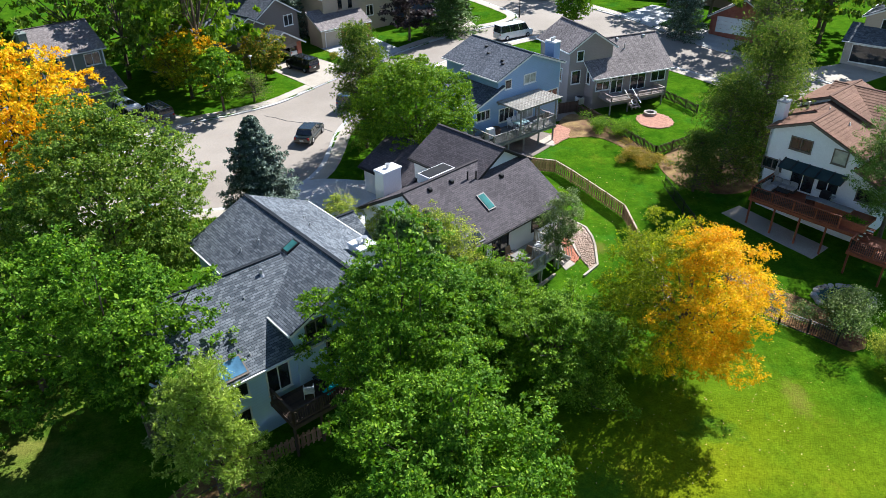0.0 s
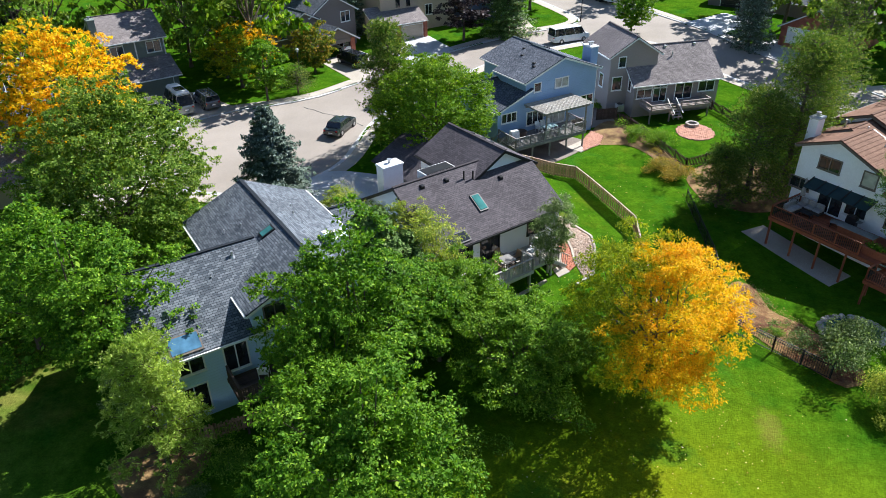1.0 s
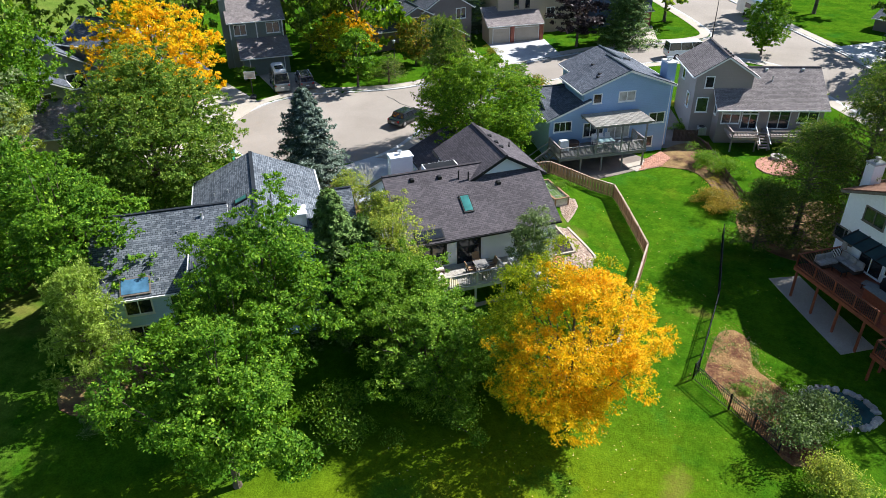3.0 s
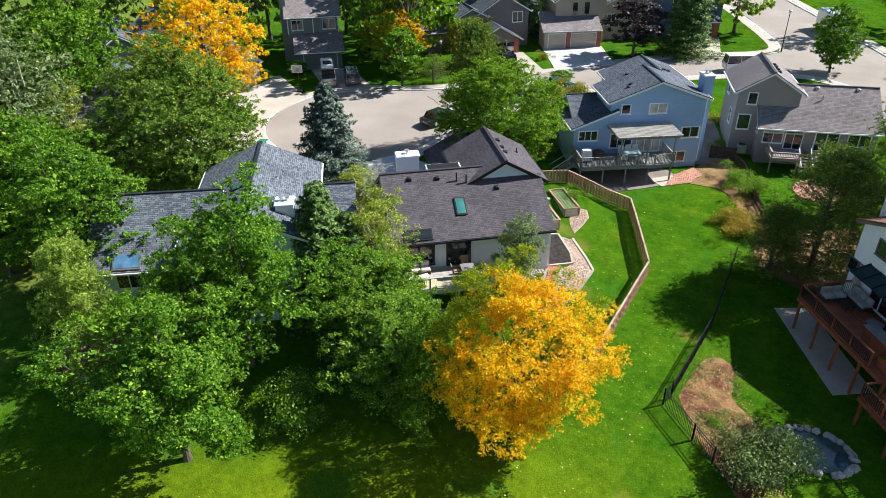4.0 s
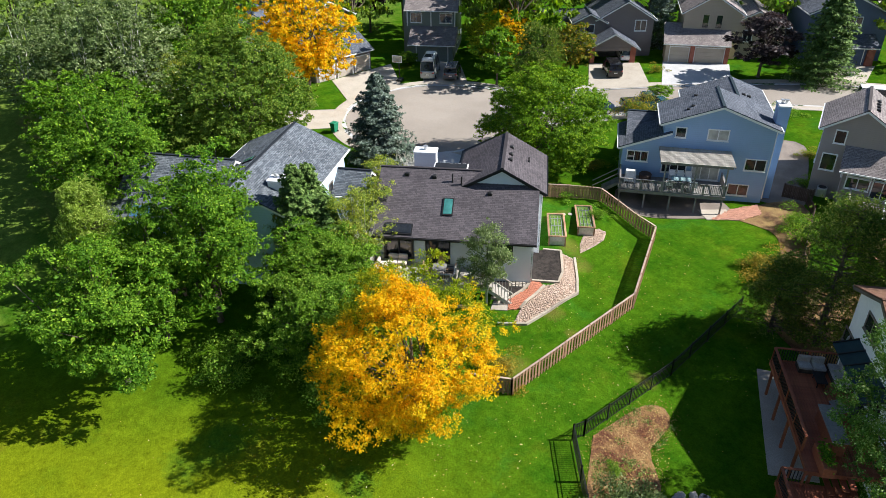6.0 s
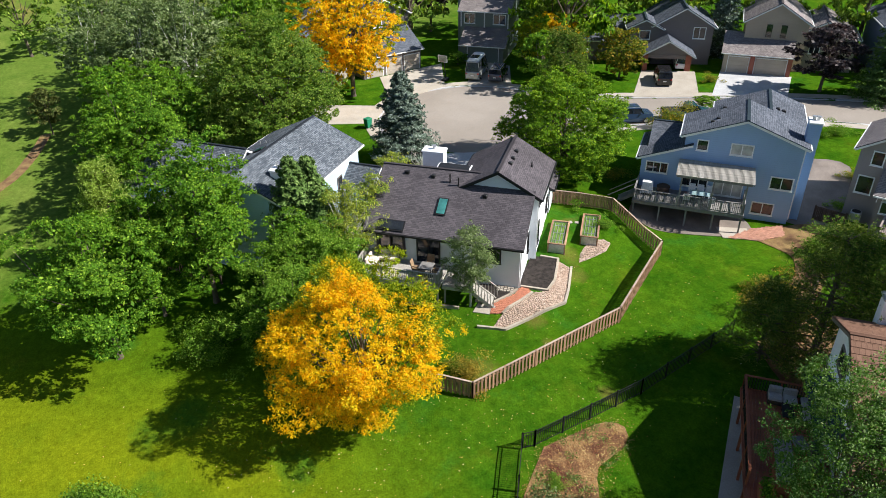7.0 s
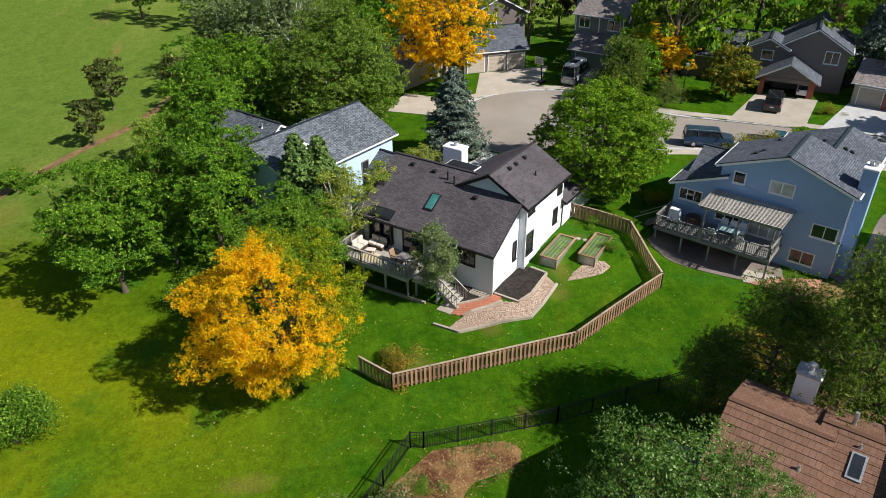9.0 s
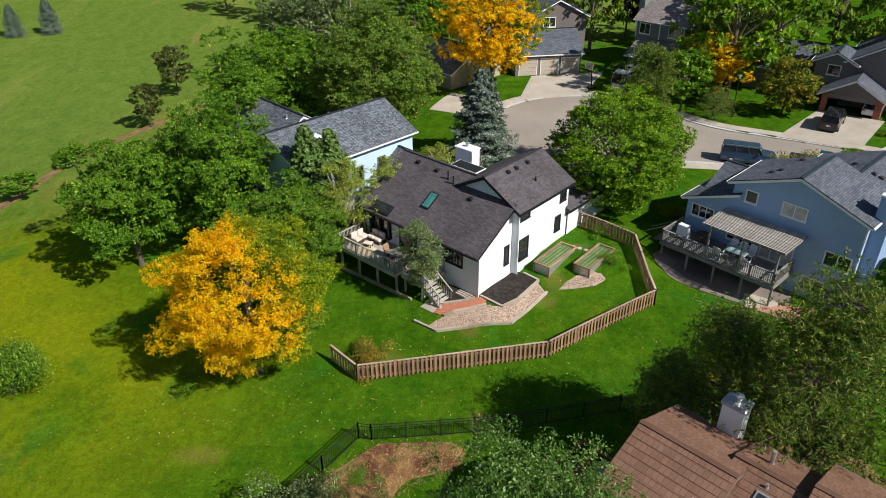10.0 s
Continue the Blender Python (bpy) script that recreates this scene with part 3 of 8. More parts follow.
# ---- houses ----
class House:
    """A house on its own turned plan: u runs along its garden front, v away from it, z is height."""

    def __init__(self, label, turn, u, v, z, wall, roof, trim, name="house", category="house"):
        self.a, self.o = radians(turn), (u, v, z)
        c, s = math.cos(self.a), math.sin(self.a)
        self.ob = thing(name, label, category, pose(u * c - v * s, u * s + v * c, z, 0, 0, turn))
        self.wall, self.roof, self.trim = wall, roof, trim

    def p(self, u, v, z):
        return (u - self.o[0], v - self.o[1], z - self.o[2])

    def swap(self, axis, a, b, z):
        """a across the ridge, b along it."""
        return self.p(a, b, z) if axis == "v" else self.p(b, a, z)

    def gable(self, axis, ridge, e0, e1, zr, z0, z1, b0, b1, base, wall=None, roof=None, over=0.4, rake=0.35, trim=None):
        """Walls up to a pitched roof whose ridge runs along axis, from b0 to b1; eaves at e0 (wall height z0) and e1 (z1)."""
        wall, roof, trim = wall or self.wall, roof or self.roof, trim or self.trim
        r0, r1 = rake if isinstance(rake, tuple) else (rake, rake)
        prof = [(e0, base), (e1, base), (e1, z1)] + ([(ridge, zr)] if e0 < ridge < e1 else []) + [(e0, z0)]
        g = Geo()
        lo, hi = [self.swap(axis, a, b0, z) for a, z in prof], [self.swap(axis, a, b1, z) for a, z in prof]
        g.solid(lo, hi) if axis == "u" else g.solid(hi, lo)
        part("wall", g, wall, self.ob)
        sides = []
        if e0 < ridge:
            sides.append((e0, z0, -1))
        if ridge < e1:
            sides.append((e1, z1, 1))
        for e, z, d in sides:
            k = (zr - z) / abs(ridge - e)
            ee, ze = e + d * over, z - k * over
            lift = 0.09
            a0, a1 = b0 - r0, b1 + r1
            q = [(ridge, a0, zr + lift), (ee, a0, ze + lift), (ee, a1, ze + lift), (ridge, a1, zr + lift)]
            part("roof", Geo().slab([self.swap(axis, *c) for c in q], 0.07), roof, self.ob)
            for bb in [b for b, r in ((a0 + 0.03, r0), (a1 - 0.03, r1)) if r]:
                part("fascia", Geo().bar(self.swap(axis, ridge, bb, zr - 0.07), self.swap(axis, ee, bb, ze - 0.07), 0.05, 0.2), trim, self.ob)
            part("gutter", Geo().bar(self.swap(axis, ee + d * 0.05, a0, ze - 0.01), self.swap(axis, ee + d * 0.05, a1, ze - 0.01), 0.11, 0.12), trim, self.ob)
        if len(sides) == 2:
            part("ridge_cap", Geo().bar(self.swap(axis, ridge, b0 - r0, zr + 0.1), self.swap(axis, ridge, b1 + r1, zr + 0.1), 0.24, 0.05), roof, self.ob)

    def window(self, axis, c, out, a0, a1, z0, z1, frame=None, glass=None, bars=1, name="window", deep=0.07, wide=0.09):
        """A framed window on the wall axis = c, looking towards out."""
        frame, glass = frame or self.trim, glass or GLASS
        g = Geo()

        def piece(geo, a, b, lo, hi, d0, d1):
            c0, c1 = sorted((c + out * d0, c + out * d1))
            p, q = (self.p(c0, a, lo), self.p(c1, b, hi)) if axis == "u" else (self.p(a, c0, lo), self.p(b, c1, hi))
            geo.box(*p, *q)
        def corner(a, z, d):
            return self.p(c + out * d, a, z) if axis == "u" else self.p(a, c + out * d, z)
        outer = [(a0 - wide, z0 - wide), (a1 + wide, z0 - wide), (a1 + wide, z1 + wide), (a0 - wide, z1 + wide)]
        inner = [(a0, z0), (a1, z0), (a1, z1), (a0, z1)]
        g.v = [corner(a, z, d) for ring, d in ((outer, 0.003), (outer, deep), (inner, deep), (inner, 0.003)) for a, z in ring]
        g.f = [(4 * r + i, 4 * r + (i + 1) % 4, 4 * ((r + 1) % 4) + (i + 1) % 4, 4 * ((r + 1) % 4) + i) for r in range(4) for i in range(4)]
        g.uv = [[(0.0, 0.0)] * 4 for _ in g.f]
        ob = part(name, g, frame, self.ob)
        sill = Geo()
        piece(sill, a0 - wide - 0.03, a1 + wide + 0.03, z0 - wide - 0.05, z0 - wide - 0.003, 0.003, deep + 0.05)
        part("sill", sill, frame, ob)
        for i in range(bars):
            m = a0 + (a1 - a0) * (i + 1) / (bars + 1)
            gm = Geo()
            piece(gm, m - 0.035, m + 0.035, z0 + 0.002, z1 - 0.002, 0.031, deep - 0.01)
            part("mullion", gm, frame, ob)
        edges = [a0 + (a1 - a0) * i / (bars + 1) for i in range(bars + 2)]
        for x, y in zip(edges, edges[1:]):
            gp = Geo()
            piece(gp, x + 0.002, y - 0.002, z0, z1, 0.004, 0.03)
            part("pane", gp, glass, ob)
        return ob

    def door(self, axis, c, out, a0, a1, z0, z1, leaf, frame=None):
        g, f = Geo(), Geo()

        def piece(geo, a, b, lo, hi, d0, d1):
            c0, c1 = sorted((c + out * d0, c + out * d1))
            p, q = (self.p(c0, a, lo), self.p(c1, b, hi)) if axis == "u" else (self.p(a, c0, lo), self.p(b, c1, hi))
            geo.box(*p, *q)
        piece(f, a0 - 0.1, a1 + 0.1, z1, z1 + 0.1, 0.003, 0.07)
        piece(f, a0 - 0.1, a0, z0, z1, 0.003, 0.07)
        piece(f, a1, a1 + 0.1, z0, z1, 0.003, 0.07)
        ob = part("door", f, frame or self.trim, self.ob)
        n = max(1, int((z1 - z0) / 0.52))
        for i in range(n):
            piece(g, a0, a1, z0 + (z1 - z0) * i / n + 0.012, z0 + (z1 - z0) * (i + 1) / n - 0.012, 0.004, 0.04)
        part("door_panel", g, leaf, ob)

    def courses(self, axis, ridge, e, zr, z, d, b0, b1, n, mat, over=0.4, rake=0.33):
        """Tiles in overlapping courses on one slope, each course a little proud of the one below."""
        k = (zr - z) / abs(ridge - e)
        span = abs(ridge - e) + over
        for i in range(n):
            lo, hi = ridge + d * span * (i + 1) / n, ridge + d * (span * i / n - 0.0)
            zl, zh = zr - k * abs(lo - ridge) + 0.128, zr - k * abs(hi - ridge) + 0.105
            q = [(hi, b0 - rake, zh), (lo, b0 - rake, zl), (lo, b1 + rake, zl), (hi, b1 + rake, zh)]
            part("tile_course", Geo().slab([self.swap(axis, *c) for c in q], 0.045), mat, self.ob)

    def chimney(self, u0, u1, v0, v1, z0, z1, mat, flues=1, cap=None):
        g = Geo().box(*self.p(u0, v0, z0), *self.p(u1, v1, z1))
        ob = part("chimney", g, mat, self.ob)
        part("chimney_cap", Geo().bevel_box(*self.p(u0 - 0.08, v0 - 0.08, z1), *self.p(u1 + 0.08, v1 + 0.08, z1 + 0.14), 0.05), cap or mat, ob)
        for i in range(flues):
            u = u0 + (u1 - u0) * (i + 1) / (flues + 1)
            v = (v0 + v1) / 2
            f = Geo().tube(self.p(u, v, z1 + 0.14), self.p(u, v, z1 + 0.42), 0.12, 0.12, 10)
            f.tube(self.p(u, v, z1 + 0.42), self.p(u, v, z1 + 0.47), 0.2, 0.2, 10)
            part("flue", f, GALV, ob)

    def pipe(self, u, v, z, h=0.45, r=0.05, mat=None):
        g = Geo().tube(self.p(u, v, z - 0.2), self.p(u, v, z + h), r, r, 8)
        g.tube(self.p(u, v, z - 0.05), self.p(u, v, z + 0.1), r * 2.4, r * 1.2, 8)
        part("vent_pipe", g, mat or GALV, self.ob)

    def hood(self, u, v, z, mat):
        part("roof_vent", Geo().bevel_box(*self.p(u - 0.17, v - 0.17, z - 0.1), *self.p(u + 0.17, v + 0.17, z + 0.16), 0.05), mat, self.ob)

    def downspout(self, u, v, z0, z1, mat=None):
        part("downspout", Geo().bar(self.p(u, v, z0), self.p(u, v, z1), 0.08, 0.08), mat or self.trim, self.ob)

    def roof_window(self, axis, ridge, e, zr, ze, d, a0, a1, b0, b1, glass=None, frame=None):
        """A skylight lying on the slope from the ridge to the eave e; a across, b along."""
        k = (zr - ze) / abs(ridge - e)

        def q(a, b, lift):
            return self.swap(axis, a, b, zr - k * abs(a - ridge) + lift)
        ob = part("skylight", Geo().slab([q(a0, b0, 0.2), q(a1, b0, 0.2), q(a1, b1, 0.2), q(a0, b1, 0.2)], 0.14), frame or BLACK_TRIM, self.ob)
        m = 0.09
        a0, a1 = (a0 + m, a1 - m) if a0 < a1 else (a0 - m, a1 + m)
        part("pane", Geo().slab([q(a0, b0 + m, 0.225), q(a1, b0 + m, 0.225), q(a1, b1 - m, 0.225), q(a0, b1 - m, 0.225)], 0.02), glass or ROOF_GLASS, ob)


def deck(label, house, u0, u1, v0, v1, z, rails, floor_mat, rail_mat, baluster_mat=None, ground_z=8.2, posts=4, rail_h=1.0, gap=0.14, board=0.15, across=True):
    """A raised timber deck in a house's plan, with boards, posts and railings along the given sides."""
    c, s = math.cos(house.a), math.sin(house.a)
    ob = thing("deck", label, "deck", pose(u0 * c - v0 * s, u0 * s + v0 * c, ground_z, 0, 0, math.degrees(house.a)))

    def p(u, v, zz):
        return (u - u0, v - v0, zz - ground_z)
    n = int((v1 - v0) / board)
    me = Geo().box(0, 0, 0, u1 - u0, (v1 - v0) / n - 0.012, 0.04).mesh("board")
    me.materials.append(floor_mat)
    for i in range(n):
        b = part("board", me, floor_mat, ob)
        b.location = p(u0, v0 + (v1 - v0) * i / n, z - 0.04)
    g = Geo()
    for v in (v0 + 0.06, v1 - 0.06):
        g.bar(p(u0, v, z - 0.17), p(u1, v, z - 0.17), 0.06, 0.24)
    for u in (u0 + 0.06, u1 - 0.06):
        g.bar(p(u, v0 + 0.1, z - 0.17), p(u, v1 - 0.1, z - 0.17), 0.06, 0.24)
    part("frame", g, rail_mat, ob)
    for i in range(posts):
        u = u0 + 0.15 + (u1 - u0 - 0.3) * i / (posts - 1)
        part("post", Geo().bar(p(u, v0 + 0.3, ground_z - 0.3), p(u, v0 + 0.3, z - 0.3), 0.13, 0.13), rail_mat, ob)
    bal = Geo().box(-0.018, -0.018, 0, 0.018, 0.018, rail_h - 0.17).mesh("baluster")
    bal.materials.append(baluster_mat or rail_mat)
    for (a, b) in rails:
        a, b = Vector(a), Vector(b)
        length = (b - a).length
        m = max(1, round(length / 1.8))
        for i in range(m + 1):
            q = a.lerp(b, i / m)
            part("railing_post", Geo().box(*p(q.x - 0.05, q.y - 0.05, z - 0.2), *p(q.x + 0.05, q.y + 0.05, z + rail_h)), rail_mat, ob)
        g = Geo().bar(p(*a, z + rail_h), p(*b, z + rail_h), 0.14, 0.045)
        part("handrail", g, rail_mat, ob)
        part("bottom_rail", Geo().bar(p(*a, z + 0.1), p(*b, z + 0.1), 0.05, 0.07), rail_mat, ob)
        k = int(length / gap)
        for i in range(1, k):
            q = a.lerp(b, i / k)
            o = part("baluster", bal, rail_mat, ob)
            o.location = p(q.x, q.y, z + 0.12)
    return ob


# the charcoal-roofed white house with the deck
h = House("white two-storey house with charcoal shingle roof and black trim", 45, 36, 34, 8.3, STUCCO_CREAM, ROOF_PLUM, BLACK_TRIM)
white_house = h
h.gable("u", 33.7, 28.8, 38.6, 15.1, 12.22, 12.22, 30.0, 38.9, 7.6, over=0.42, rake=(0.32, 0))
h.gable("u", 32.75, 28.8, 32.75, 14.541, 12.22, 14.541, 38.9, 41.5, 7.6, over=0.42, rake=(0, 0.32))
h.gable("v", 39.0, 35.9, 42.0, 15.95, 14.25, 14.25, 32.7, 39.2, 7.6, over=0.36, rake=0.35)
h.gable("v", 38.6, 35.2, 42.1, 13.7, 11.95, 11.95, 39.25, 45.0, 7.8, over=0.35, rake=0.3)
h.window("v", 28.8, -1, 38.35, 40.05, 10.55, 11.7, bars=1)
h.window("v", 28.8, -1, 33.85, 35.5, 9.75, 11.75, bars=1, name="sliding_door")
h.window("v", 28.8, -1, 30.85, 32.75, 10.3, 11.75, bars=1, deep=0.3, wide=0.14)
h.window("u", 42.0, 1, 33.0, 34.0, 9.95, 11.55, bars=0)
h.window("u", 42.0, 1, 37.6, 38.2, 10.5, 11.65, bars=0)
h.window("u", 42.0, 1, 38.1, 38.75, 12.9, 13.9, bars=0)
h.window("u", 42.0, 1, 33.0, 34.0, 13.3, 13.7, bars=0)
h.window("u", 41.5, 1, 31.9, 32.3, 9.9, 11.3, bars=0)
h.door("u", 42.0, 1, 39.3, 40.2, 9.2, 11.4, BLACK_TRIM)
h.chimney(31.5, 33.3, 37.9, 38.9, 8.0, 14.55, WHITE_PAINT, 1)
dormer = part("clerestory", Geo().box(*h.p(33.5, 34.9, 12.8), *h.p(36.2, 36.2, 14.55)), WHITE_PAINT, h.ob, "flat-topped white clerestory behind the ridge")
part("clerestory_roof", Geo().box(*h.p(33.6, 35.0, 14.552), *h.p(36.1, 36.1, 14.59)), BLACK_TRIM, dormer)
h.roof_window("u", 33.7, 28.8, 15.1, 12.22, -1, 31.35, 30.05, 34.8, 35.6)
h.roof_window("u", 33.7, 28.8, 15.1, 12.22, -1, 29.3, 28.5, 30.75, 32.8, GLASS)
for u, v in ((35.3, 32.7), (36.0, 32.5)):
    h.pipe(u, v, 15.1 - 0.588 * (33.7 - v), 0.75, 0.06, BLACK_TRIM)
for u, v in ((31.8, 33.1), (33.9, 33.0), (38.2, 31.9)):
    h.hood(u, v, 15.1 - 0.588 * (33.7 - v) + 0.1, BLACK_TRIM)
for v in (34.6, 35.6, 37.0):
    h.hood(39.5, v, 15.75, BLACK_TRIM)
h.pipe(40.9, 36.2, 15.0, 0.35, 0.05, BLACK_TRIM)
h.downspout(42.06, 32.75, 8.6, 14.0, TRIM_WHITE)
h.downspout(41.57, 28.85, 8.4, 12.1, TRIM_WHITE)
part("spout_foot", Geo().bar(h.p(42.1, 32.7, 8.75), h.p(43.3, 31.9, 8.72), 0.1, 0.09), TRIM_WHITE, h.ob)
part("door_step", Geo().box(*h.p(42.01, 38.9, 8.4), *h.p(43.4, 40.6, 8.95)), PALE_CONCRETE, h.ob)
deck("grey timber deck with balustrade behind the white house", h, 29.9, 36.3, 25.7, 28.78, 9.75,
     [((30.0, 28.6), (30.0, 25.8)), ((30.0, 25.8), (36.2, 25.8)), ((36.2, 25.8), (36.2, 27.0))], PALE_WOOD, PALE_WOOD, ground_z=7.9)
deck("grey timber landing with balustrade beside the white house", h, 36.4, 38.6, 26.2, 28.78, 9.6,
     [((38.5, 26.3), (38.5, 28.6)), ((37.4, 26.3), (38.5, 26.3))], PALE_WOOD, PALE_WOOD, ground_z=8.0, posts=2)

# the blue house
h = House("blue two-storey house with blue-grey shingle roof and white trim", 40, 53, 53, 8.6, SIDING_BLUE, ROOF_BLUE, TRIM_WHITE)
blue_house = h
h.gable("v", 52.8, 48.3, 57.4, 17.2, 15.5, 15.5, 49.2, 54.3, 8.0, rake=(0.35, 0))
h.gable("v", 54.7, 50.6, 57.4, 16.49, 15.0, 15.5, 54.3, 59.8, 8.0, rake=(0, 0.35))
h.gable("v", 49.0, 45.0, 48.3, 14.65, 13.1, 14.3, 49.2, 54.5, 8.2)
h.gable("u", 54.0, 51.0, 57.0, 14.6, 13.2, 13.2, 45.6, 50.0, 8.2)
h.window("v", 49.2, -1, 49.35, 50.1, 14.25, 15.05, bars=0)
h.window("v", 49.2, -1, 52.0, 53.6, 14.2, 15.05, bars=1, glass=BLIND)
h.window("v", 49.2, -1, 55.5, 57.1, 11.65, 12.6, bars=1)
h.window("v", 49.2, -1, 54.5, 56.1, 9.2, 10.15, bars=1)
h.window("v", 49.2, -1, 45.5, 47.2, 11.75, 12.6, bars=2)
h.window("v", 49.2, -1, 48.6, 50.6, 10.9, 12.2, bars=2)
h.window("v", 49.2, -1, 51.2, 53.4, 10.45, 12.3, bars=2, name="patio_door", glass=BLIND)
h.window("v", 49.2, -1, 50.2, 51.4, 8.75, 9.3, bars=1)
h.window("u", 57.4, 1, 52.0, 53.2, 12.0, 13.2, bars=1)
h.chimney(57.35, 58.3, 50.2, 51.5, 8.2, 17.1, SIDING_BLUE, 2, TRIM_WHITE)
for u, v in ((50.2, 50.5), (50.6, 51.0), (51.0, 53.5)):
    h.hood(u, v, 17.1 - 0.36 * (52.8 - u) + 0.1, BLACK_TRIM)
for u, v in ((55.3, 55.2), (55.8, 55.3)):
    h.hood(u, v, 17.2 - 0.374 * (u - 52.8) + 0.1, BLACK_TRIM)
h.hood(53.6, 56.6, 16.15, BLACK_TRIM)
h.downspout(57.46, 49.25, 9.0, 15.3)
deck("grey timber deck with slatted balustrade behind the blue house", h, 44.9, 53.8, 46.0, 49.15, 10.3,
     [((45.0, 49.0), (45.0, 46.1)), ((45.0, 46.1), (53.7, 46.1)), ((53.7, 46.1), (53.7, 48.9))], GREY_WOOD, GREY_WOOD, GREY_WOOD, ground_z=8.5, posts=5)


def pergola(house, u0, u1, v0, v1, z, base):
    c, s = math.cos(house.a), math.sin(house.a)
    ob = thing("pergola", "weathered slatted timber pergola over the deck", "pergola", pose(u0 * c - v0 * s, u0 * s + v0 * c, base, 0, 0, math.degrees(house.a)))
    zz = z - base
    for u in (0.5, (u1 - u0) / 2, u1 - u0 - 0.5):
        part("post", Geo().box(u - 0.06, 0.35, 0, u + 0.06, 0.47, zz - 0.25), GREY_WOOD, ob)
    for v in (0.41, v1 - v0 - 0.15):
        part("beam", Geo().box(0.1, v - 0.05, zz - 0.27, u1 - u0 - 0.1, v + 0.05, zz - 0.06), GREY_WOOD, ob)
    n = int((u1 - u0) / 0.6)
    for i in range(n + 1):
        u = (u1 - u0 - 0.06) * i / n
        part("rafter", Geo().box(u, 0, zz - 0.06, u + 0.05, v1 - v0, zz + 0.08), GREY_WOOD, ob)
    me = Geo().box(0, 0, 0, u1 - u0, 0.1, 0.04).mesh("slat")
    me.materials.append(PALE_WOOD)
    k = int((v1 - v0) / 0.185)
    for i in range(k):
        o = part("slat", me, PALE_WOOD, ob)
        o.location = (0, (v1 - v0 - 0.12) * i / (k - 1), zz + 0.084)


pergola(h, 48.1, 54.1, 45.7, 49.1, 13.15, 10.3)

# the slate-roofed pale house
h = House("pale blue house with slate-grey shingle roof, two storeys", 41.3, 16, 33, 7.9, SIDING_PALE, ROOF_SLATE, TRIM_WHITE)
slate_house = h
h.gable("v", 18.4, 14.35, 22.6, 16.0, 14.15, 14.1, 28.5, 40.7, 7.2)
h.gable("u", 33.3, 28.7, 38.0, 15.75, 12.75, 12.75, 8.3, 16.2, 7.2)
h.gable("u", 39.0, 37.2, 40.6, 13.0, 11.8, 11.8, 22.6, 25.2, 7.6)
h.window("v", 28.5, -1, 15.1, 16.3, 13.0, 14.0, bars=1, frame=BROWN_TRIM)
h.window("v", 28.5, -1, 16.3, 17.5, 11.0, 12.2, bars=1, frame=BROWN_TRIM)
h.window("v", 28.7, -1, 12.5, 13.8, 10.4, 12.4, bars=1, name="sliding_door")
h.window("v", 28.7, -1, 9.8, 11.3, 11.2, 12.5, bars=1)
h.window("v", 28.7, -1, 9.7, 11.2, 8.3, 10.2, bars=1, name="sliding_door")
h.window("u", 22.6, 1, 36.6, 37.3, 11.2, 12.6, bars=0, frame=BROWN_TRIM)
h.window("u", 22.6, 1, 33.9, 34.8, 11.2, 12.4, bars=1, frame=BROWN_TRIM)
h.chimney(20.3, 21.5, 30.5, 31.7, 12.0, 15.6, WHITE_PAINT, 2)
h.roof_window("v", 18.4, 14.35, 16.0, 14.15, -1, 17.9, 17.0, 33.3, 34.0)
h.roof_window("u", 33.3, 28.7, 15.75, 12.75, -1, 29.4, 28.4, 9.7, 11.5, SKY_GLASS, BROWN_TRIM)
h.pipe(14.9, 32.6, 15.3, 0.4, 0.09)
h.pipe(13.3, 31.8, 14.75, 0.2, 0.05)
h.pipe(12.0, 29.2, 13.1, 0.2, 0.05)
h.pipe(16.6, 36.0, 15.2, 0.3, 0.05)
h.pipe(15.6, 36.6, 14.75, 0.3, 0.05)
h.pipe(20.0, 35.6, 15.3, 0.25, 0.05)
h.pipe(20.4, 37.0, 15.1, 0.25, 0.05)
deck("brown timber deck with balustrade behind the pale house", h, 12.3, 17.6, 25.9, 28.45, 10.1,
     [((12.4, 28.3), (12.4, 26.0)), ((12.4, 26.0), (17.5, 26.0)), ((17.5, 26.0), (17.5, 28.3))], DARK_WOOD, DARK_WOOD, ground_z=7.4)

# the taupe house
h = House("taupe house with low garden wing and brown-grey shingle roof", 23.5, 52, 69, 9.2, SIDING_TAUPE, ROOF_TAUPE, TRIM_WHITE)
taupe_house = h
h.gable("u", 69.2, 65.3, 73.2, 15.35, 12.5, 12.5, 46.8, 57.3, 8.0)
h.gable("v", 47.35, 44.5, 50.2, 17.1, 15.3, 15.3, 67.0, 73.4, 8.0)
h.window("v", 65.3, -1, 47.2, 48.9, 10.8, 11.75, bars=1)
h.window("v", 65.3, -1, 47.2, 48.9, 11.85, 12.25, bars=0, glass=BLIND)
h.window("v", 65.3, -1, 49.2, 50.7, 10.25, 11.75, bars=1, name="patio_door")
h.window("v", 65.3, -1, 49.2, 50.7, 11.85, 12.25, bars=1)
h.window("v", 65.3, -1, 51.9, 53.9, 10.25, 12.1, bars=1, name="patio_door")
h.window("v", 65.3, -1, 54.8, 56.7, 10.9, 11.95, bars=1)
h.window("v", 67.0, -1, 45.5, 46.25, 13.95, 15.0, bars=0)
h.window("v", 67.0, -1, 44.95, 46.0, 11.4, 12.8, bars=0)
h.window("u", 44.5, -1, 68.4, 69.2, 11.4, 12.8, bars=0)
h.window("u", 44.5, -1, 71.0, 71.8, 13.6, 14.9, bars=0)
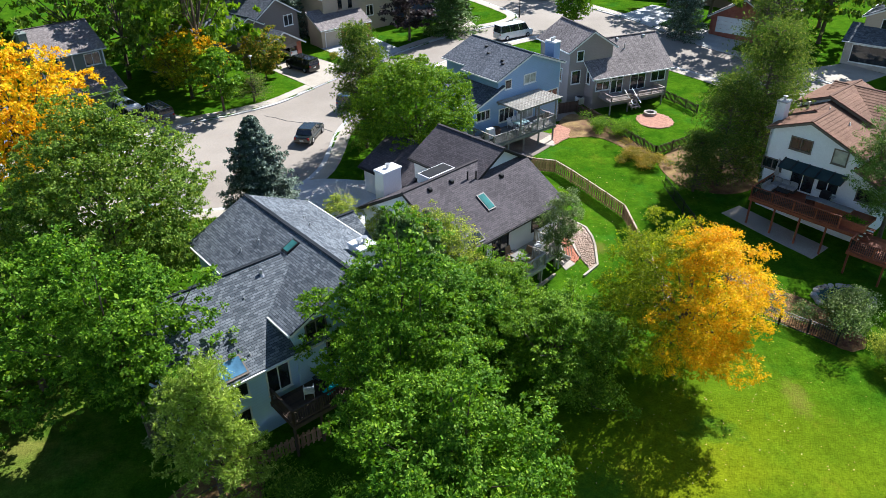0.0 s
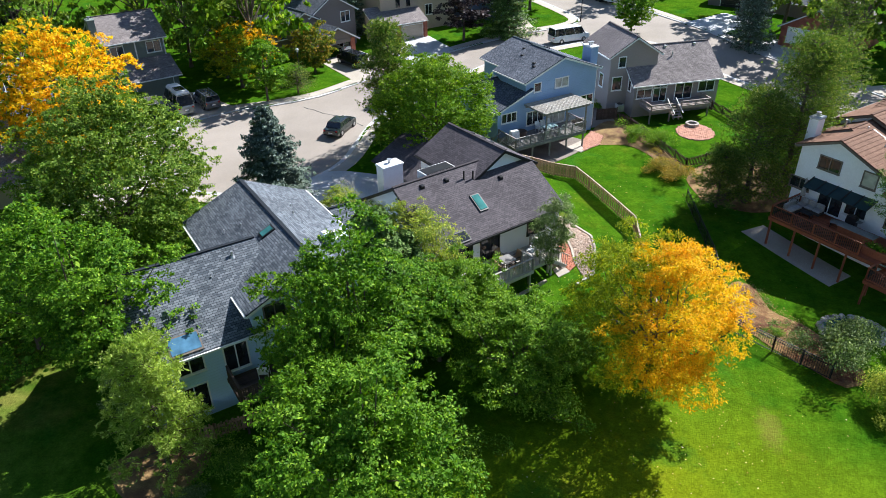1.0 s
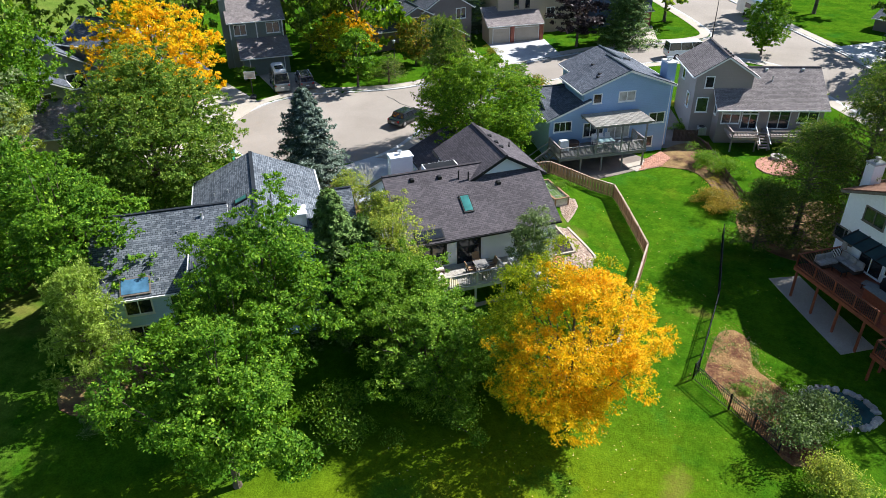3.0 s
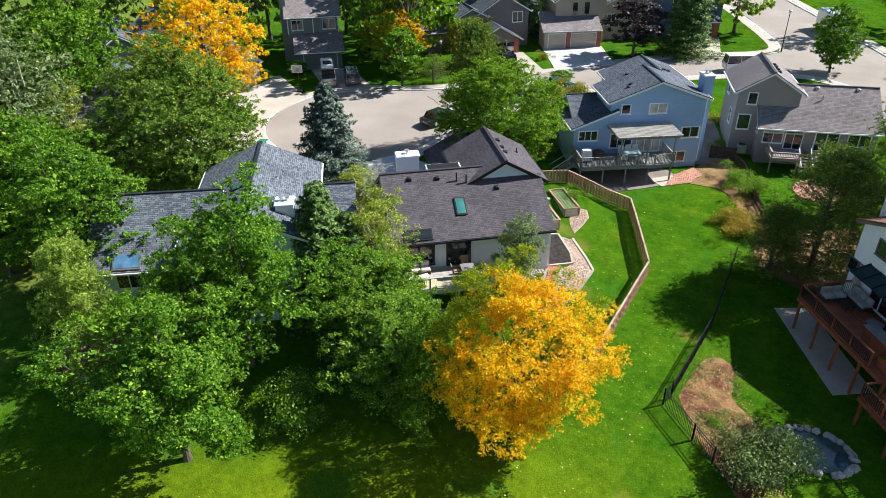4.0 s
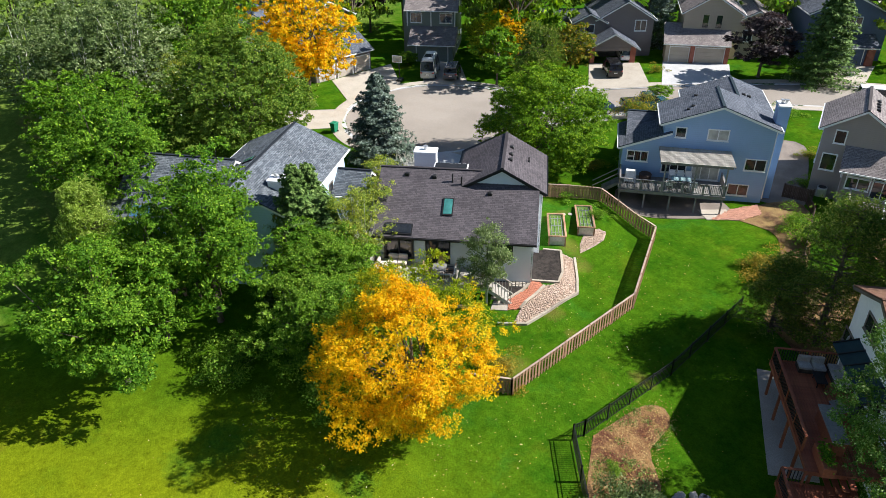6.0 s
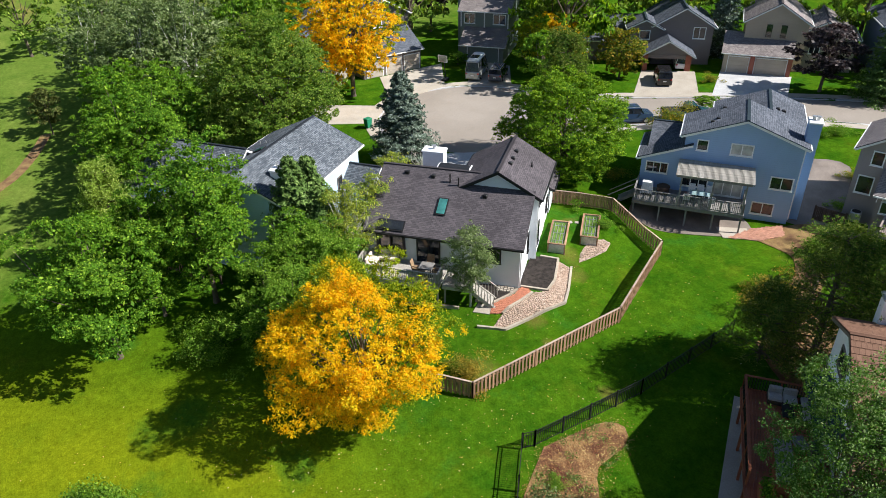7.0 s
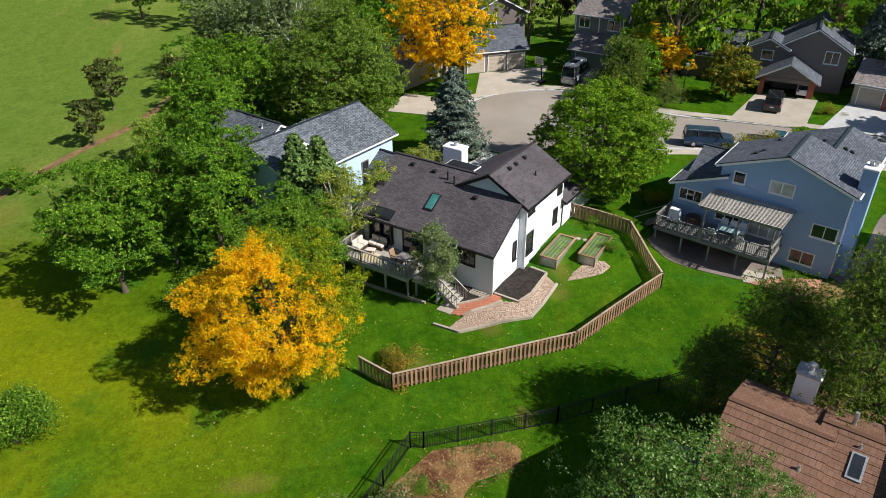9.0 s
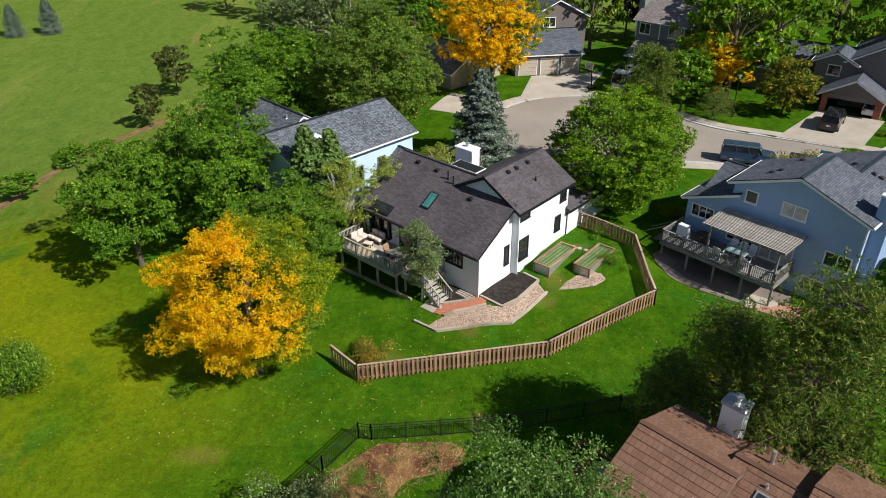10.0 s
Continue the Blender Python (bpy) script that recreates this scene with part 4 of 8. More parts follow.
h.window("u", 46.8, -1, 66.1, 66.6, 11.4, 12.7, bars=0)
for v in (68.4, 69.2, 70.0, 70.8):
    h.hood(48.1, v, 16.75, BLACK_TRIM)
h.pipe(52.4, 67.8, 14.3, 0.6, 0.07)
h.hood(52.0, 68.9, 15.2, GALV)
h.hood(55.7, 68.9, 15.2, GALV)
d1 = deck("small taupe timber deck with built-in bench rails", h, 47.6, 50.3, 62.7, 65.25, 10.2,
          [((47.7, 65.1), (47.7, 62.8)), ((47.7, 62.8), (50.2, 62.8))], TAUPE_WOOD, TAUPE_WOOD, ground_z=8.7, posts=2, rail_h=0.55)
d2 = deck("small taupe timber deck with built-in bench rails", h, 51.4, 55.2, 63.0, 65.25, 10.2,
          [((51.5, 63.1), (55.1, 63.1)), ((55.1, 63.1), (55.1, 65.1))], TAUPE_WOOD, TAUPE_WOOD, ground_z=8.7, posts=2, rail_h=0.55)

# the brown-tiled house
h = House("white two-storey house with brown tiled roof", -48, -20, 63, 8.1, WHITE_PAINT, ROOF_BROWN, BROWN_TRIM)
tiled_house = h
h.gable("v", -20.6, -23.6, -16.4, 16.3, 15.1, 14.6, 58.8, 62.3, 7.3)
h.gable("v", -21.9, -24.0, -16.4, 16.05, 15.1, 14.0, 62.35, 65.0, 7.3)
h.gable("v", -22.0, -24.4, -16.4, 16.55, 15.6, 14.4, 65.25, 71.0, 7.3)
h.gable("u", 69.5, 64.5, 75.0, 16.5, 14.7, 14.7, -23.2, -12.0, 7.3)
h.gable("v", -16.6, -16.4, -14.6, 13.6, 13.5, 12.75, 58.8, 64.5, 7.3)
h.courses("v", -20.6, -16.4, 16.3, 14.6, 1, 58.8, 62.3, 13, ROOF_BROWN)
h.courses("v", -21.9, -16.4, 16.05, 14.0, 1, 62.98, 65.0, 16, ROOF_BROWN)
h.courses("v", -22.0, -16.4, 16.55, 14.4, 1, 65.25, 70.0, 16, ROOF_BROWN)
h.courses("v", -20.6, -23.6, 16.3, 15.1, -1, 58.8, 62.3, 10, ROOF_BROWN)
h.courses("u", 69.5, 64.5, 16.5, 14.7, -1, -23.2, -12.0, 15, ROOF_BROWN)
h.courses("v", -16.6, -14.6, 13.6, 12.75, 1, 58.8, 64.0, 6, ROOF_BROWN)
h.window("v", 58.8, -1, -21.9, -20.25, 13.7, 14.65, bars=1)
h.window("v", 58.8, -1, -18.4, -17.4, 13.5, 14.6, bars=0, glass=BLIND)
h.window("v", 58.8, -1, -23.8, -22.2, 11.45, 12.25, bars=1)
h.window("v", 58.8, -1, -21.2, -19.3, 10.3, 11.95, bars=1, frame=TRIM_WHITE, name="patio_door")
h.window("v", 58.8, -1, -19.0, -17.4, 10.9, 11.95, bars=1, frame=TRIM_WHITE)
h.window("v", 58.8, -1, -15.9, -14.8, 11.1, 12.0, bars=1)
h.window("v", 58.8, -1, -21.5, -18.5, 7.9, 9.7, bars=2, frame=TRIM_WHITE)
h.chimney(-24.5, -23.75, 60.45, 61.4, 8.0, 16.6, WHITE_PAINT, 1, GALV)
h.pipe(-22.9, 63.1, 15.6, 0.75, 0.09)
h.pipe(-18.9, 61.8, 15.7, 0.25, 0.05)
h.pipe(-21.3, 63.55, 15.9, 0.25, 0.05)
h.roof_window("v", -21.9, -16.4, 16.05, 14.0, 1, -21.0, -19.85, 63.33, 63.92, GLASS, GALV)
aw = Geo().slab([h.p(-22.0, 58.85, 12.75), h.p(-16.9, 58.85, 12.75), h.p(-16.9, 57.5, 12.3), h.p(-22.0, 57.5, 12.3)], 0.05)
awning = part("awning", aw, AWNING_CLOTH, h.ob, "dark teal fabric canopy")
for i in range(6):
    u = -22.0 + 5.1 * i / 5
    part("canopy_rib", Geo().bar(h.p(u, 58.85, 12.79), h.p(u, 57.5, 12.34), 0.07, 0.07), BLACK_TRIM, awning)
deck("large red-stained timber deck with black balusters", h, -22.6, -14.0, 54.7, 58.75, 10.2,
     [((-22.5, 58.6), (-22.5, 54.8)), ((-22.5, 54.8), (-15.4, 54.8))], RED_WOOD, RED_WOOD, IRON, ground_z=7.4, posts=5)
deck("lower red-stained timber deck with black balusters", h, -13.95, -8.6, 53.4, 57.2, 9.4,
     [((-13.85, 54.6), (-13.85, 53.5)), ((-13.85, 53.5), (-8.7, 53.5))], RED_WOOD, RED_WOOD, IRON, ground_z=7.2, posts=3)

# houses across the street
h = House("dark green two-storey house with garage, grey shingle roof", 45, 27, 84, 9.5, SIDING_GREEN, ROOF_TAUPE, TRIM_WHITE)
h.gable("u", 84.4, 81.2, 84.4, 13.5, 12.0, 13.5, 23.8, 29.6, 8.6, rake=0.4)
h.gable("u", 88.4, 84.4, 92.4, 18.1, 15.9, 15.9, 22.8, 29.6, 8.6)
h.window("v", 84.4, -1, 23.4, 24.8, 14.1, 15.3, bars=1)
h.window("v", 84.4, -1, 27.5, 29.1, 14.1, 15.3, bars=1)
for u in (22.86, 26.2, 29.54):
    part("corner_board", Geo().box(*h.p(u - 0.07, 84.3, 13.55), *h.p(u + 0.07, 84.397, 15.6)), TRIM_WHITE, h.ob)
h.door("v", 81.2, -1, 24.6, 28.9, 9.5, 11.7, SIDING_GREEN)
h.window("u", 29.6, 1, 86.0, 87.4, 11.0, 12.6, bars=1)
h.chimney(22.0, 22.8, 86.0, 87.2, 9.0, 18.2, SIDING_GREEN, 1)
h.roof_window("u", 88.4, 84.4, 17.6, 15.3, -1, 87.4, 86.4, 25.3, 26.2)

h = House("grey house with three-bay garage and dark shingle roof", 95, 68, 40, 9.3, SIDING_BROWN, ROOF_BLUE, TRIM_WHITE)
h.gable("u", 39.2, 35.4, 43.0, 14.3, 12.2, 12.2, 62.8, 71.6, 8.5)
h.gable("v", 70.5, 66.5, 74.5, 17.3, 15.2, 15.2, 43.0, 52.0, 8.5)
for a in (63.3, 66.2, 69.0):
    h.door("v", 35.4, -1, a, a + 2.3, 9.3, 11.4, GARAGE_DOOR)
h.window("v", 43.0, -1, 68.4, 70.0, 13.7, 14.9, bars=1)

h = House("dark brown two-storey house with brick garage, slate shingle roof", 51, 60, 80, 10.0, SIDING_BROWN, ROOF_BLUE, TRIM_WHITE)
h.gable("v", 61.3, 57.6, 65.0, 17.4, 15.2, 15.2, 78.6, 88.0, 9.2)
h.gable("u", 84.0, 80.0, 88.0, 15.2, 12.8, 12.8, 46.5, 57.6, 9.2)
h.gable("v", 56.4, 54.4, 58.4, 15.9, 14.9, 14.9, 78.3, 82.0, 12.4)
h.window("v", 78.6, -1, 62.6, 64.0, 13.6, 14.9, bars=1)
h.window("v", 78.3, -1, 55.8, 57.0, 13.4, 14.4, bars=0)
h.chimney(62.8, 63.6, 86.0, 87.0, 10, 18.6, BRICK_WALL, 1)
for a, b in ((56.3, 56.9), (61.6, 62.3)):
    part("garage_pier", Geo().box(*h.p(a, 75.2, 9.4), *h.p(b, 75.7, 12.2)), BRICK_WALL, h.ob)
part("garage_lintel", Geo().box(*h.p(56.9, 75.25, 11.7), *h.p(61.6, 75.6, 12.2)), SIDING_BROWN, h.ob)
for a in (56.3, 62.1):
    part("garage_wall", Geo().box(*h.p(a, 75.7, 9.4), *h.p(a + 0.2, 78.6, 12.2)), SIDING_BROWN, h.ob)
part("garage_gable", Geo().solid([h.p(56.3, 75.3, 12.2), h.p(62.3, 75.3, 12.2), h.p(59.3, 75.3, 13.9)], [h.p(56.3, 75.5, 12.2), h.p(62.3, 75.5, 12.2), h.p(59.3, 75.5, 13.9)]), SIDING_BROWN, h.ob)
for e in (55.8, 62.8):
    part("roof", Geo().slab([h.p(59.3, 74.7, 14.1), h.p(e, 74.7, 12.1), h.p(e, 79.0, 12.1), h.p(59.3, 79.0, 14.1)], 0.08), ROOF_BLUE, h.ob)
    part("fascia", Geo().bar(h.p(59.3, 74.72, 13.98), h.p(e, 74.72, 11.98), 0.05, 0.2), TRIM_WHITE, h.ob)

h = House("beige two-storey house with double garage and brick piers", 40, 56, 91, 10.2, SIDING_BEIGE, ROOF_TAUPE, TRIM_WHITE)
h.gable("u", 90.0, 86.6, 90.0, 14.6, 12.9, 14.6, 50.6, 58.4, 9.2)
h.gable("v", 56.2, 52.6, 59.8, 18.6, 16.4, 16.4, 89.0, 98.0, 9.2)
h.gable("v", 62.0, 58.6, 65.6, 16.6, 14.8, 14.8, 90.0, 99.0, 9.2)
h.door("v", 86.6, -1, 51.2, 53.6, 10.2, 12.3, GARAGE_DOOR)
h.door("v", 86.6, -1, 54.4, 58.0, 10.2, 12.3, GARAGE_DOOR)
for a in (53.75, 58.1):
    part("brick_pier", Geo().box(*h.p(a, 86.2, 9.6), *h.p(a + 0.5, 86.58, 12.7)), BRICK_WALL, h.ob)
h.window("v", 89.0, -1, 55.0, 55.7, 14.4, 16.0, bars=0, frame=SIDING_BEIGE)
h.window("v", 89.0, -1, 56.7, 57.4, 14.4, 16.0, bars=0, frame=SIDING_BEIGE)
h.window("v", 90.0, -1, 60.5, 61.6, 12.6, 14.0, bars=1)

h = House("navy two-storey house with garage and brick corner", 45, 81, 86, 10.8, SIDING_NAVY, ROOF_BLUE, TRIM_WHITE)
h.gable("u", 84.0, 80.8, 84.0, 14.6, 13.2, 14.6, 78.2, 83.6, 9.8)
h.gable("v", 80.4, 75.6, 85.2, 19.0, 16.8, 16.8, 83.0, 92.0, 9.8)
h.door("v", 80.8, -1, 78.8, 82.2, 10.9, 13.0, SIDING_NAVY)
part("brick_pier", Geo().box(*h.p(82.6, 80.4, 10), *h.p(83.5, 80.78, 13.1)), BRICK_WALL, h.ob)
h.window("v", 83.0, -1, 77.3, 78.6, 15.1, 16.3, bars=1)
h.window("v", 83.0, -1, 80.4, 81.9, 15.1, 16.3, bars=1)

h = House("grey-roofed house among trees across the street", 62, 22, 82, 9.2, SIDING_GREEN, ROOF_BLUE, TRIM_WHITE)
h.gable("v", 25.5, 21.0, 30.0, 15.6, 12.8, 12.8, 76.0, 92.0, 8.0)
h.gable("v", 23.0, 20.0, 26.0, 13.4, 11.8, 11.8, 72.5, 76.0, 8.0)
h.window("v", 76.0, -1, 26.5, 28.5, 10.5, 12.2, bars=1)
h.window("v", 72.5, -1, 22.0, 24.0, 9.8, 11.4, bars=1)

h = House("brick house with white garage door beyond the cross street", -40, -33, 107, 10.8, BRICK_WALL, ROOF_TAUPE, TRIM_WHITE)
h.gable("v", -33.5, -38.0, -29.0, 15.6, 13.0, 13.0, 105.0, 116.0, 9.8)
h.door("v", 105.0, -1, -37.0, -32.0, 10.7, 12.8, WHITE_PAINT)

h = House("cream house with stone-faced open garage", -40, -14, 107, 10.4, SIDING_BEIGE, ROOF_SLATE, TRIM_WHITE)
h.gable("u", 106.0, 103.0, 106.0, 14.4, 12.9, 14.4, -19.6, -11.0, 9.0, wall=STONE)
h.gable("v", -13.5, -18.5, -8.5, 18.0, 15.6, 15.6, 105.5, 116.0, 9.0)
h.window("v", 105.5, -1, -16.5, -15.0, 14.2, 15.3, bars=1)
# a dark pane on the solid wall stands in for the garage's shaded inside
h.window("v", 103.0, -1, -18.6, -14.2, 10.3, 12.4, bars=0, name="garage_shade_pane")

h = House("brown house with garage at the street corner", -28, -18, 128, 11.2, SIDING_BROWN, ROOF_BLUE, TRIM_WHITE)
h.gable("u", 129.0, 124.5, 133.5, 15.4, 13.2, 13.2, -30.0, -14.0, 10.0)
h.door("v", 124.5, -1, -28.0, -23.5, 11.2, 13.0, BLACK_TRIM)
part("brick_pier", Geo().box(*h.p(-23.2, 124.1, 10.6), *h.p(-22.4, 124.48, 13.1)), BRICK_WALL, h.ob)
h = House("beige house with low shingle roof beside the fairway", 40, -3, 62, 8.4, STUCCO_CREAM, ROOF_TAUPE, TRIM_WHITE)
h.gable("u", 66.5, 62.0, 71.0, 13.6, 11.4, 11.4, -6.0, 5.0, 7.2, wall=SIDING_BEIGE)
h.window("v", 62.0, -1, -1.0, 0.6, 9.2, 10.4, bars=1)


# ---- trees and shrubs ----
def unit_rows(a):
    return a / np.maximum(np.linalg.norm(a, axis=1, keepdims=True), 1e-9)


def leaves(rng, pos, normal, length, width, jitter=0.75):
    """Kite-shaped leaves at pos, facing about along normal."""
    n = len(pos)
    nrm = unit_rows(normal + rng.normal(0, jitter, (n, 3)))
    t = unit_rows(np.cross(nrm, rng.normal(0, 1, (n, 3))))
    b = np.cross(nrm, t)
    size = rng.uniform(0.65, 1.3, (n, 1))
    l, w = t * length * size * 0.5, b * width * size * 0.5
    return np.stack([pos - l, pos + w - l * 0.1, pos + l, pos - w - l * 0.1], 1).reshape(-1, 3)


def sprays(rng, pos, out, length, width, face=None):
    """Leaves that point outwards from their tuft and droop a little, upper side to the sky and to the outside of the crown."""
    n = len(pos)
    t = unit_rows(out + rng.normal(0, 0.45, (n, 3)) - np.array([0, 0, 0.15]))
    up = np.array([0, 0, 1.0]) + rng.normal(0, 0.55, (n, 3))
    if face is not None:
        up = np.array([0, 0, 0.65]) + face * 0.95 + rng.normal(0, 0.38, (n, 3))
    nrm = unit_rows(up - t * np.sum(up * t, 1, keepdims=True))
    b = np.cross(nrm, t)
    size = rng.uniform(0.6, 1.3, (n, 1))
    l, w = t * length * size * 0.5, b * width * size * 0.5
    return np.stack([pos - l, pos + w, pos + l, pos - w], 1).reshape(-1, 3)


def branches(geo, rng, base, tips, r0, bend=0.15, n=6):
    """A bent limb from base to each tip."""
    for tip in tips:
        a, b = Vector(base), Vector(tip)
        mid = a.lerp(b, 0.5) + Vector(rng.normal(0, bend, 3)) * (b - a).length * 0.5 - Vector((0, 0, 0.06 * (b - a).length))
        geo.tube(a, mid, r0, r0 * 0.6, n)
        geo.tube(mid, b, r0 * 0.6, r0 * 0.18, n)


def broadleaf(seed, height, radius, low, count, length, width, clumps=70, puff=0.24, shell=0.55, squash=1.0, trunk_r=0.2, wild=0.25, limbs=14, stems=1, droop=0.0, core=0, flat=0.7):
    """Trunk and crown meshes of a leafy tree; low is where the crown begins."""
    rng = np.random.default_rng(seed)
    cz, rz = (height + low) / 2, (height - low) / 2
    i = np.arange(clumps) + 0.5
    th, ph = np.arccos(1 - 2 * i / clumps), math.pi * (1 + 5 ** 0.5) * i
    d = np.stack([np.sin(th) * np.cos(ph), np.sin(th) * np.sin(ph), np.cos(th)], 1)
    d = unit_rows(d + rng.normal(0, 0.12, d.shape))
    far = rng.uniform(shell, 1.0, (clumps, 1)) ** 0.6 * (1 - puff * 0.7) * np.clip(1 + rng.normal(0, wild * 0.35, (clumps, 1)), 0.3, 1.22)
    taper = 1 - 0.28 * np.clip(d[:, 2:3], 0, 1) ** 2 * squash
    c = d * far * np.array([radius, radius, rz]) * np.concatenate([taper, taper, np.ones_like(taper)], 1) + np.array([0, 0, cz])
    r = radius * puff * rng.uniform(0.65, 1.35, clumps)
    many = max(clumps, count // 34)
    own = rng.choice(clumps, many, p=r ** 2 / np.sum(r ** 2))
    e = unit_rows(rng.normal(0, 1, (many, 3)) + d[own] * 0.6 + np.array([0, 0, 0.3]))
    tuft = c[own] + e * (r[own, None] * rng.uniform(0.3, 1.15, (many, 1)) ** 0.6) * np.array([1.1 + 0.5 * (0.7 - flat), 1.1 + 0.5 * (0.7 - flat), flat])
    tr = max(0.3, length * 1.3) * rng.uniform(0.6, 1.4, many)
    pick = rng.integers(0, many, count)
    o = unit_rows(rng.normal(0, 1, (count, 3)) + e[pick] * 0.7)
    pos = tuft[pick] + o * tr[pick, None] * rng.uniform(0.25, 1.0, (count, 1)) * np.array([1.15, 1.15, 0.6])
    pos[:, 2] -= droop * np.abs(rng.normal(0, 1, count))
    pos[:, 2] = np.maximum(pos[:, 2], low * 0.6)
    quads = sprays(rng, pos, o, length, width, unit_rows(e[pick] + 0.5 * d[own[pick]]))
    if core:
        own = rng.integers(0, clumps, core)
        mid = c[own] * rng.uniform(0.6, 0.88, (core, 1)) + np.array([0, 0, cz]) * 0.2 + rng.normal(0, 0.35, (core, 3)) * r[own, None]
        quads = np.concatenate([quads, sprays(rng, mid, d[own], length * 1.9, width * 2.0)])
    crown = quads_mesh("crown", quads)
    g = Geo()
    for s in range(stems):
        lean = Vector((rng.normal(0, 0.25), rng.normal(0, 0.25), 0)) * (1 if stems == 1 else 3) * radius * 0.2
        foot = Vector((0, 0, -0.3)) + lean * 0.3
        g.tube(foot, foot + Vector((0, 0, 0.6)), trunk_r * 1.5, trunk_r, 9)
        fork = lean * 0.8 + Vector((0, 0, low + (height - low) * 0.25))
        g.tube(foot + Vector((0, 0, 0.55)), fork, trunk_r, trunk_r * 0.7, 9)
        g.tube(fork, lean + Vector((0, 0, height * 0.85)), trunk_r * 0.65, trunk_r * 0.12, 7)
        sel = rng.choice(clumps, min(limbs, clumps), replace=False)
        branches(g, rng, fork, [tuple(c[k]) for k in sel], trunk_r * 0.38)
    return g.mesh("trunk"), crown


def spruce(seed, height, radius, count):
    rng = np.random.default_rng(seed)
    pos, nrm = [], []
    g = Geo().tube((0, 0, -0.3), (0, 0, height * 0.97), 0.2 * height / 9, 0.02, 8)
    tiers = int(height * 3.2)
    per = count // (tiers * 9)
    for k in range(tiers):
        z = 0.35 + (height - 0.5) * (k / tiers) ** 0.95
        rr = radius * (1 - z / height) ** 0.7 * rng.uniform(0.8, 1.12) + 0.1
        m = 9 if k < tiers * 0.8 else 6
        off = rng.uniform(0, 6.28)
        for j in range(m):
            a = off + 2 * math.pi * j / m + rng.normal(0, 0.15)
            reach = rr * rng.uniform(0.75, 1.15)
            s = rng.uniform(0.1, 1.0, per) ** 0.7
            side = rng.normal(0, 0.16, per) * reach * (1.1 - 0.6 * s)
            x = np.cos(a) * s * reach - np.sin(a) * side
            y = np.sin(a) * s * reach + np.cos(a) * side
            zz = z - 0.28 * reach * s + 0.16 * reach * s ** 3 + rng.normal(0, 0.06, per) - 0.2 * np.abs(side)
            pos.append(np.stack([x, y, zz], 1))
            nrm.append(np.stack([np.cos(a) * np.ones(per) * 0.7, np.sin(a) * np.ones(per) * 0.7, np.ones(per)], 1))
            if j % 3 == 0:
                g.tube((0, 0, z), (math.cos(a) * reach * 0.8, math.sin(a) * reach * 0.8, z - 0.2 * reach), 0.03, 0.01, 4)
    pos, nrm = np.concatenate(pos), np.concatenate(nrm)
    return g.mesh("trunk"), quads_mesh("crown", leaves(rng, pos, nrm, 0.3, 0.13, 0.5))


def pine(seed, height, radius, low, count, clumps=60, spread=1.0, tufts=13):
    """A long-needled pine: tufts of needles at the ends of uneven limbs."""
    rng = np.random.default_rng(seed)
    g = Geo().tube((0, 0, -0.3), (0, 0, height * 0.5), 0.2 * height / 10, 0.13 * height / 10, 9)
    g.tube((0, 0, height * 0.5), (0, 0, height * 0.96), 0.13 * height / 10, 0.02, 7)
    out = []
    per = count // (clumps * tufts)
    for k in range(clumps):
        f = rng.uniform(0, 1) ** 0.8
        z = low + (height - low) * f
        rr = radius * (0.22 + 0.78 * (1 - f) ** 0.7) * min(1, 0.8 + 1.5 * f) * rng.uniform(0.55, 1.1)
        a = rng.uniform(0, 6.28)
        tip = np.array([math.cos(a) * rr, math.sin(a) * rr, z + rng.uniform(-0.1, 0.35)])
        g.tube((0, 0, z - rr * 0.25), tip, 0.05, 0.015, 4)
        for t in range(tufts):
            c = tip * (1 - 0.5 * rng.uniform(0, 1) ** 2 * np.array([1, 1, 0])) + rng.normal(0, 1, 3) * np.array([0.5, 0.5, 0.3]) * radius * 0.28 * spread
            e = unit_rows(rng.normal(0, 1, (per, 3)) + np.array([math.cos(a) * 0.5, math.sin(a) * 0.5, 0.7]))
            ln = 0.19 * rng.uniform(0.7, 1.2, (per, 1))
            w = unit_rows(np.cross(e, rng.normal(0, 1, (per, 3)))) * 0.021
            p0, p1 = c + e * 0.05, c + e * ln
            out.append(np.stack([p0 - w, p0 + w, p1 + w * 0.5, p1 - w * 0.5], 1).reshape(-1, 3))
        inner = tip * rng.uniform(0.4, 0.95, (22, 1)) * np.array([1, 1, 0]) + np.array([0, 0, tip[2] - 0.25]) + rng.normal(0, 0.3, (22, 3))
        out.append(leaves(rng, inner, np.tile(np.array([[math.cos(a) * 0.5, math.sin(a) * 0.5, 0.8]]), (22, 1)), 0.36, 0.09, 0.55))
    return g.mesh("trunk"), quads_mesh("crown", np.concatenate(out))


def shrub(seed, height, radius, count, length=0.12, width=0.06):
    rng = np.random.default_rng(seed)
    k = 16
    c = rng.normal(0, 1, (k, 3)) * np.array([radius * 0.42, radius * 0.42, height * 0.16]) + np.array([0, 0, height * 0.5])
    r = radius * rng.uniform(0.3, 0.55, k)
    pick = rng.integers(0, k, count)
    e = unit_rows(rng.normal(0, 1, (count, 3)) + np.array([0, 0, 0.4]))
    pos = c[pick] + e * r[pick, None] * rng.uniform(0.5, 1.1, (count, 1)) * np.array([1, 1, 0.8])
    pos[:, 2] = np.abs(pos[:, 2]) + 0.02
    g = Geo()
    for j in range(7):
        g.tube((0, 0, -0.1), tuple(c[j]), 0.04, 0.012, 5)
    return g.mesh("trunk"), quads_mesh("crown", leaves(rng, pos, e, length, width))


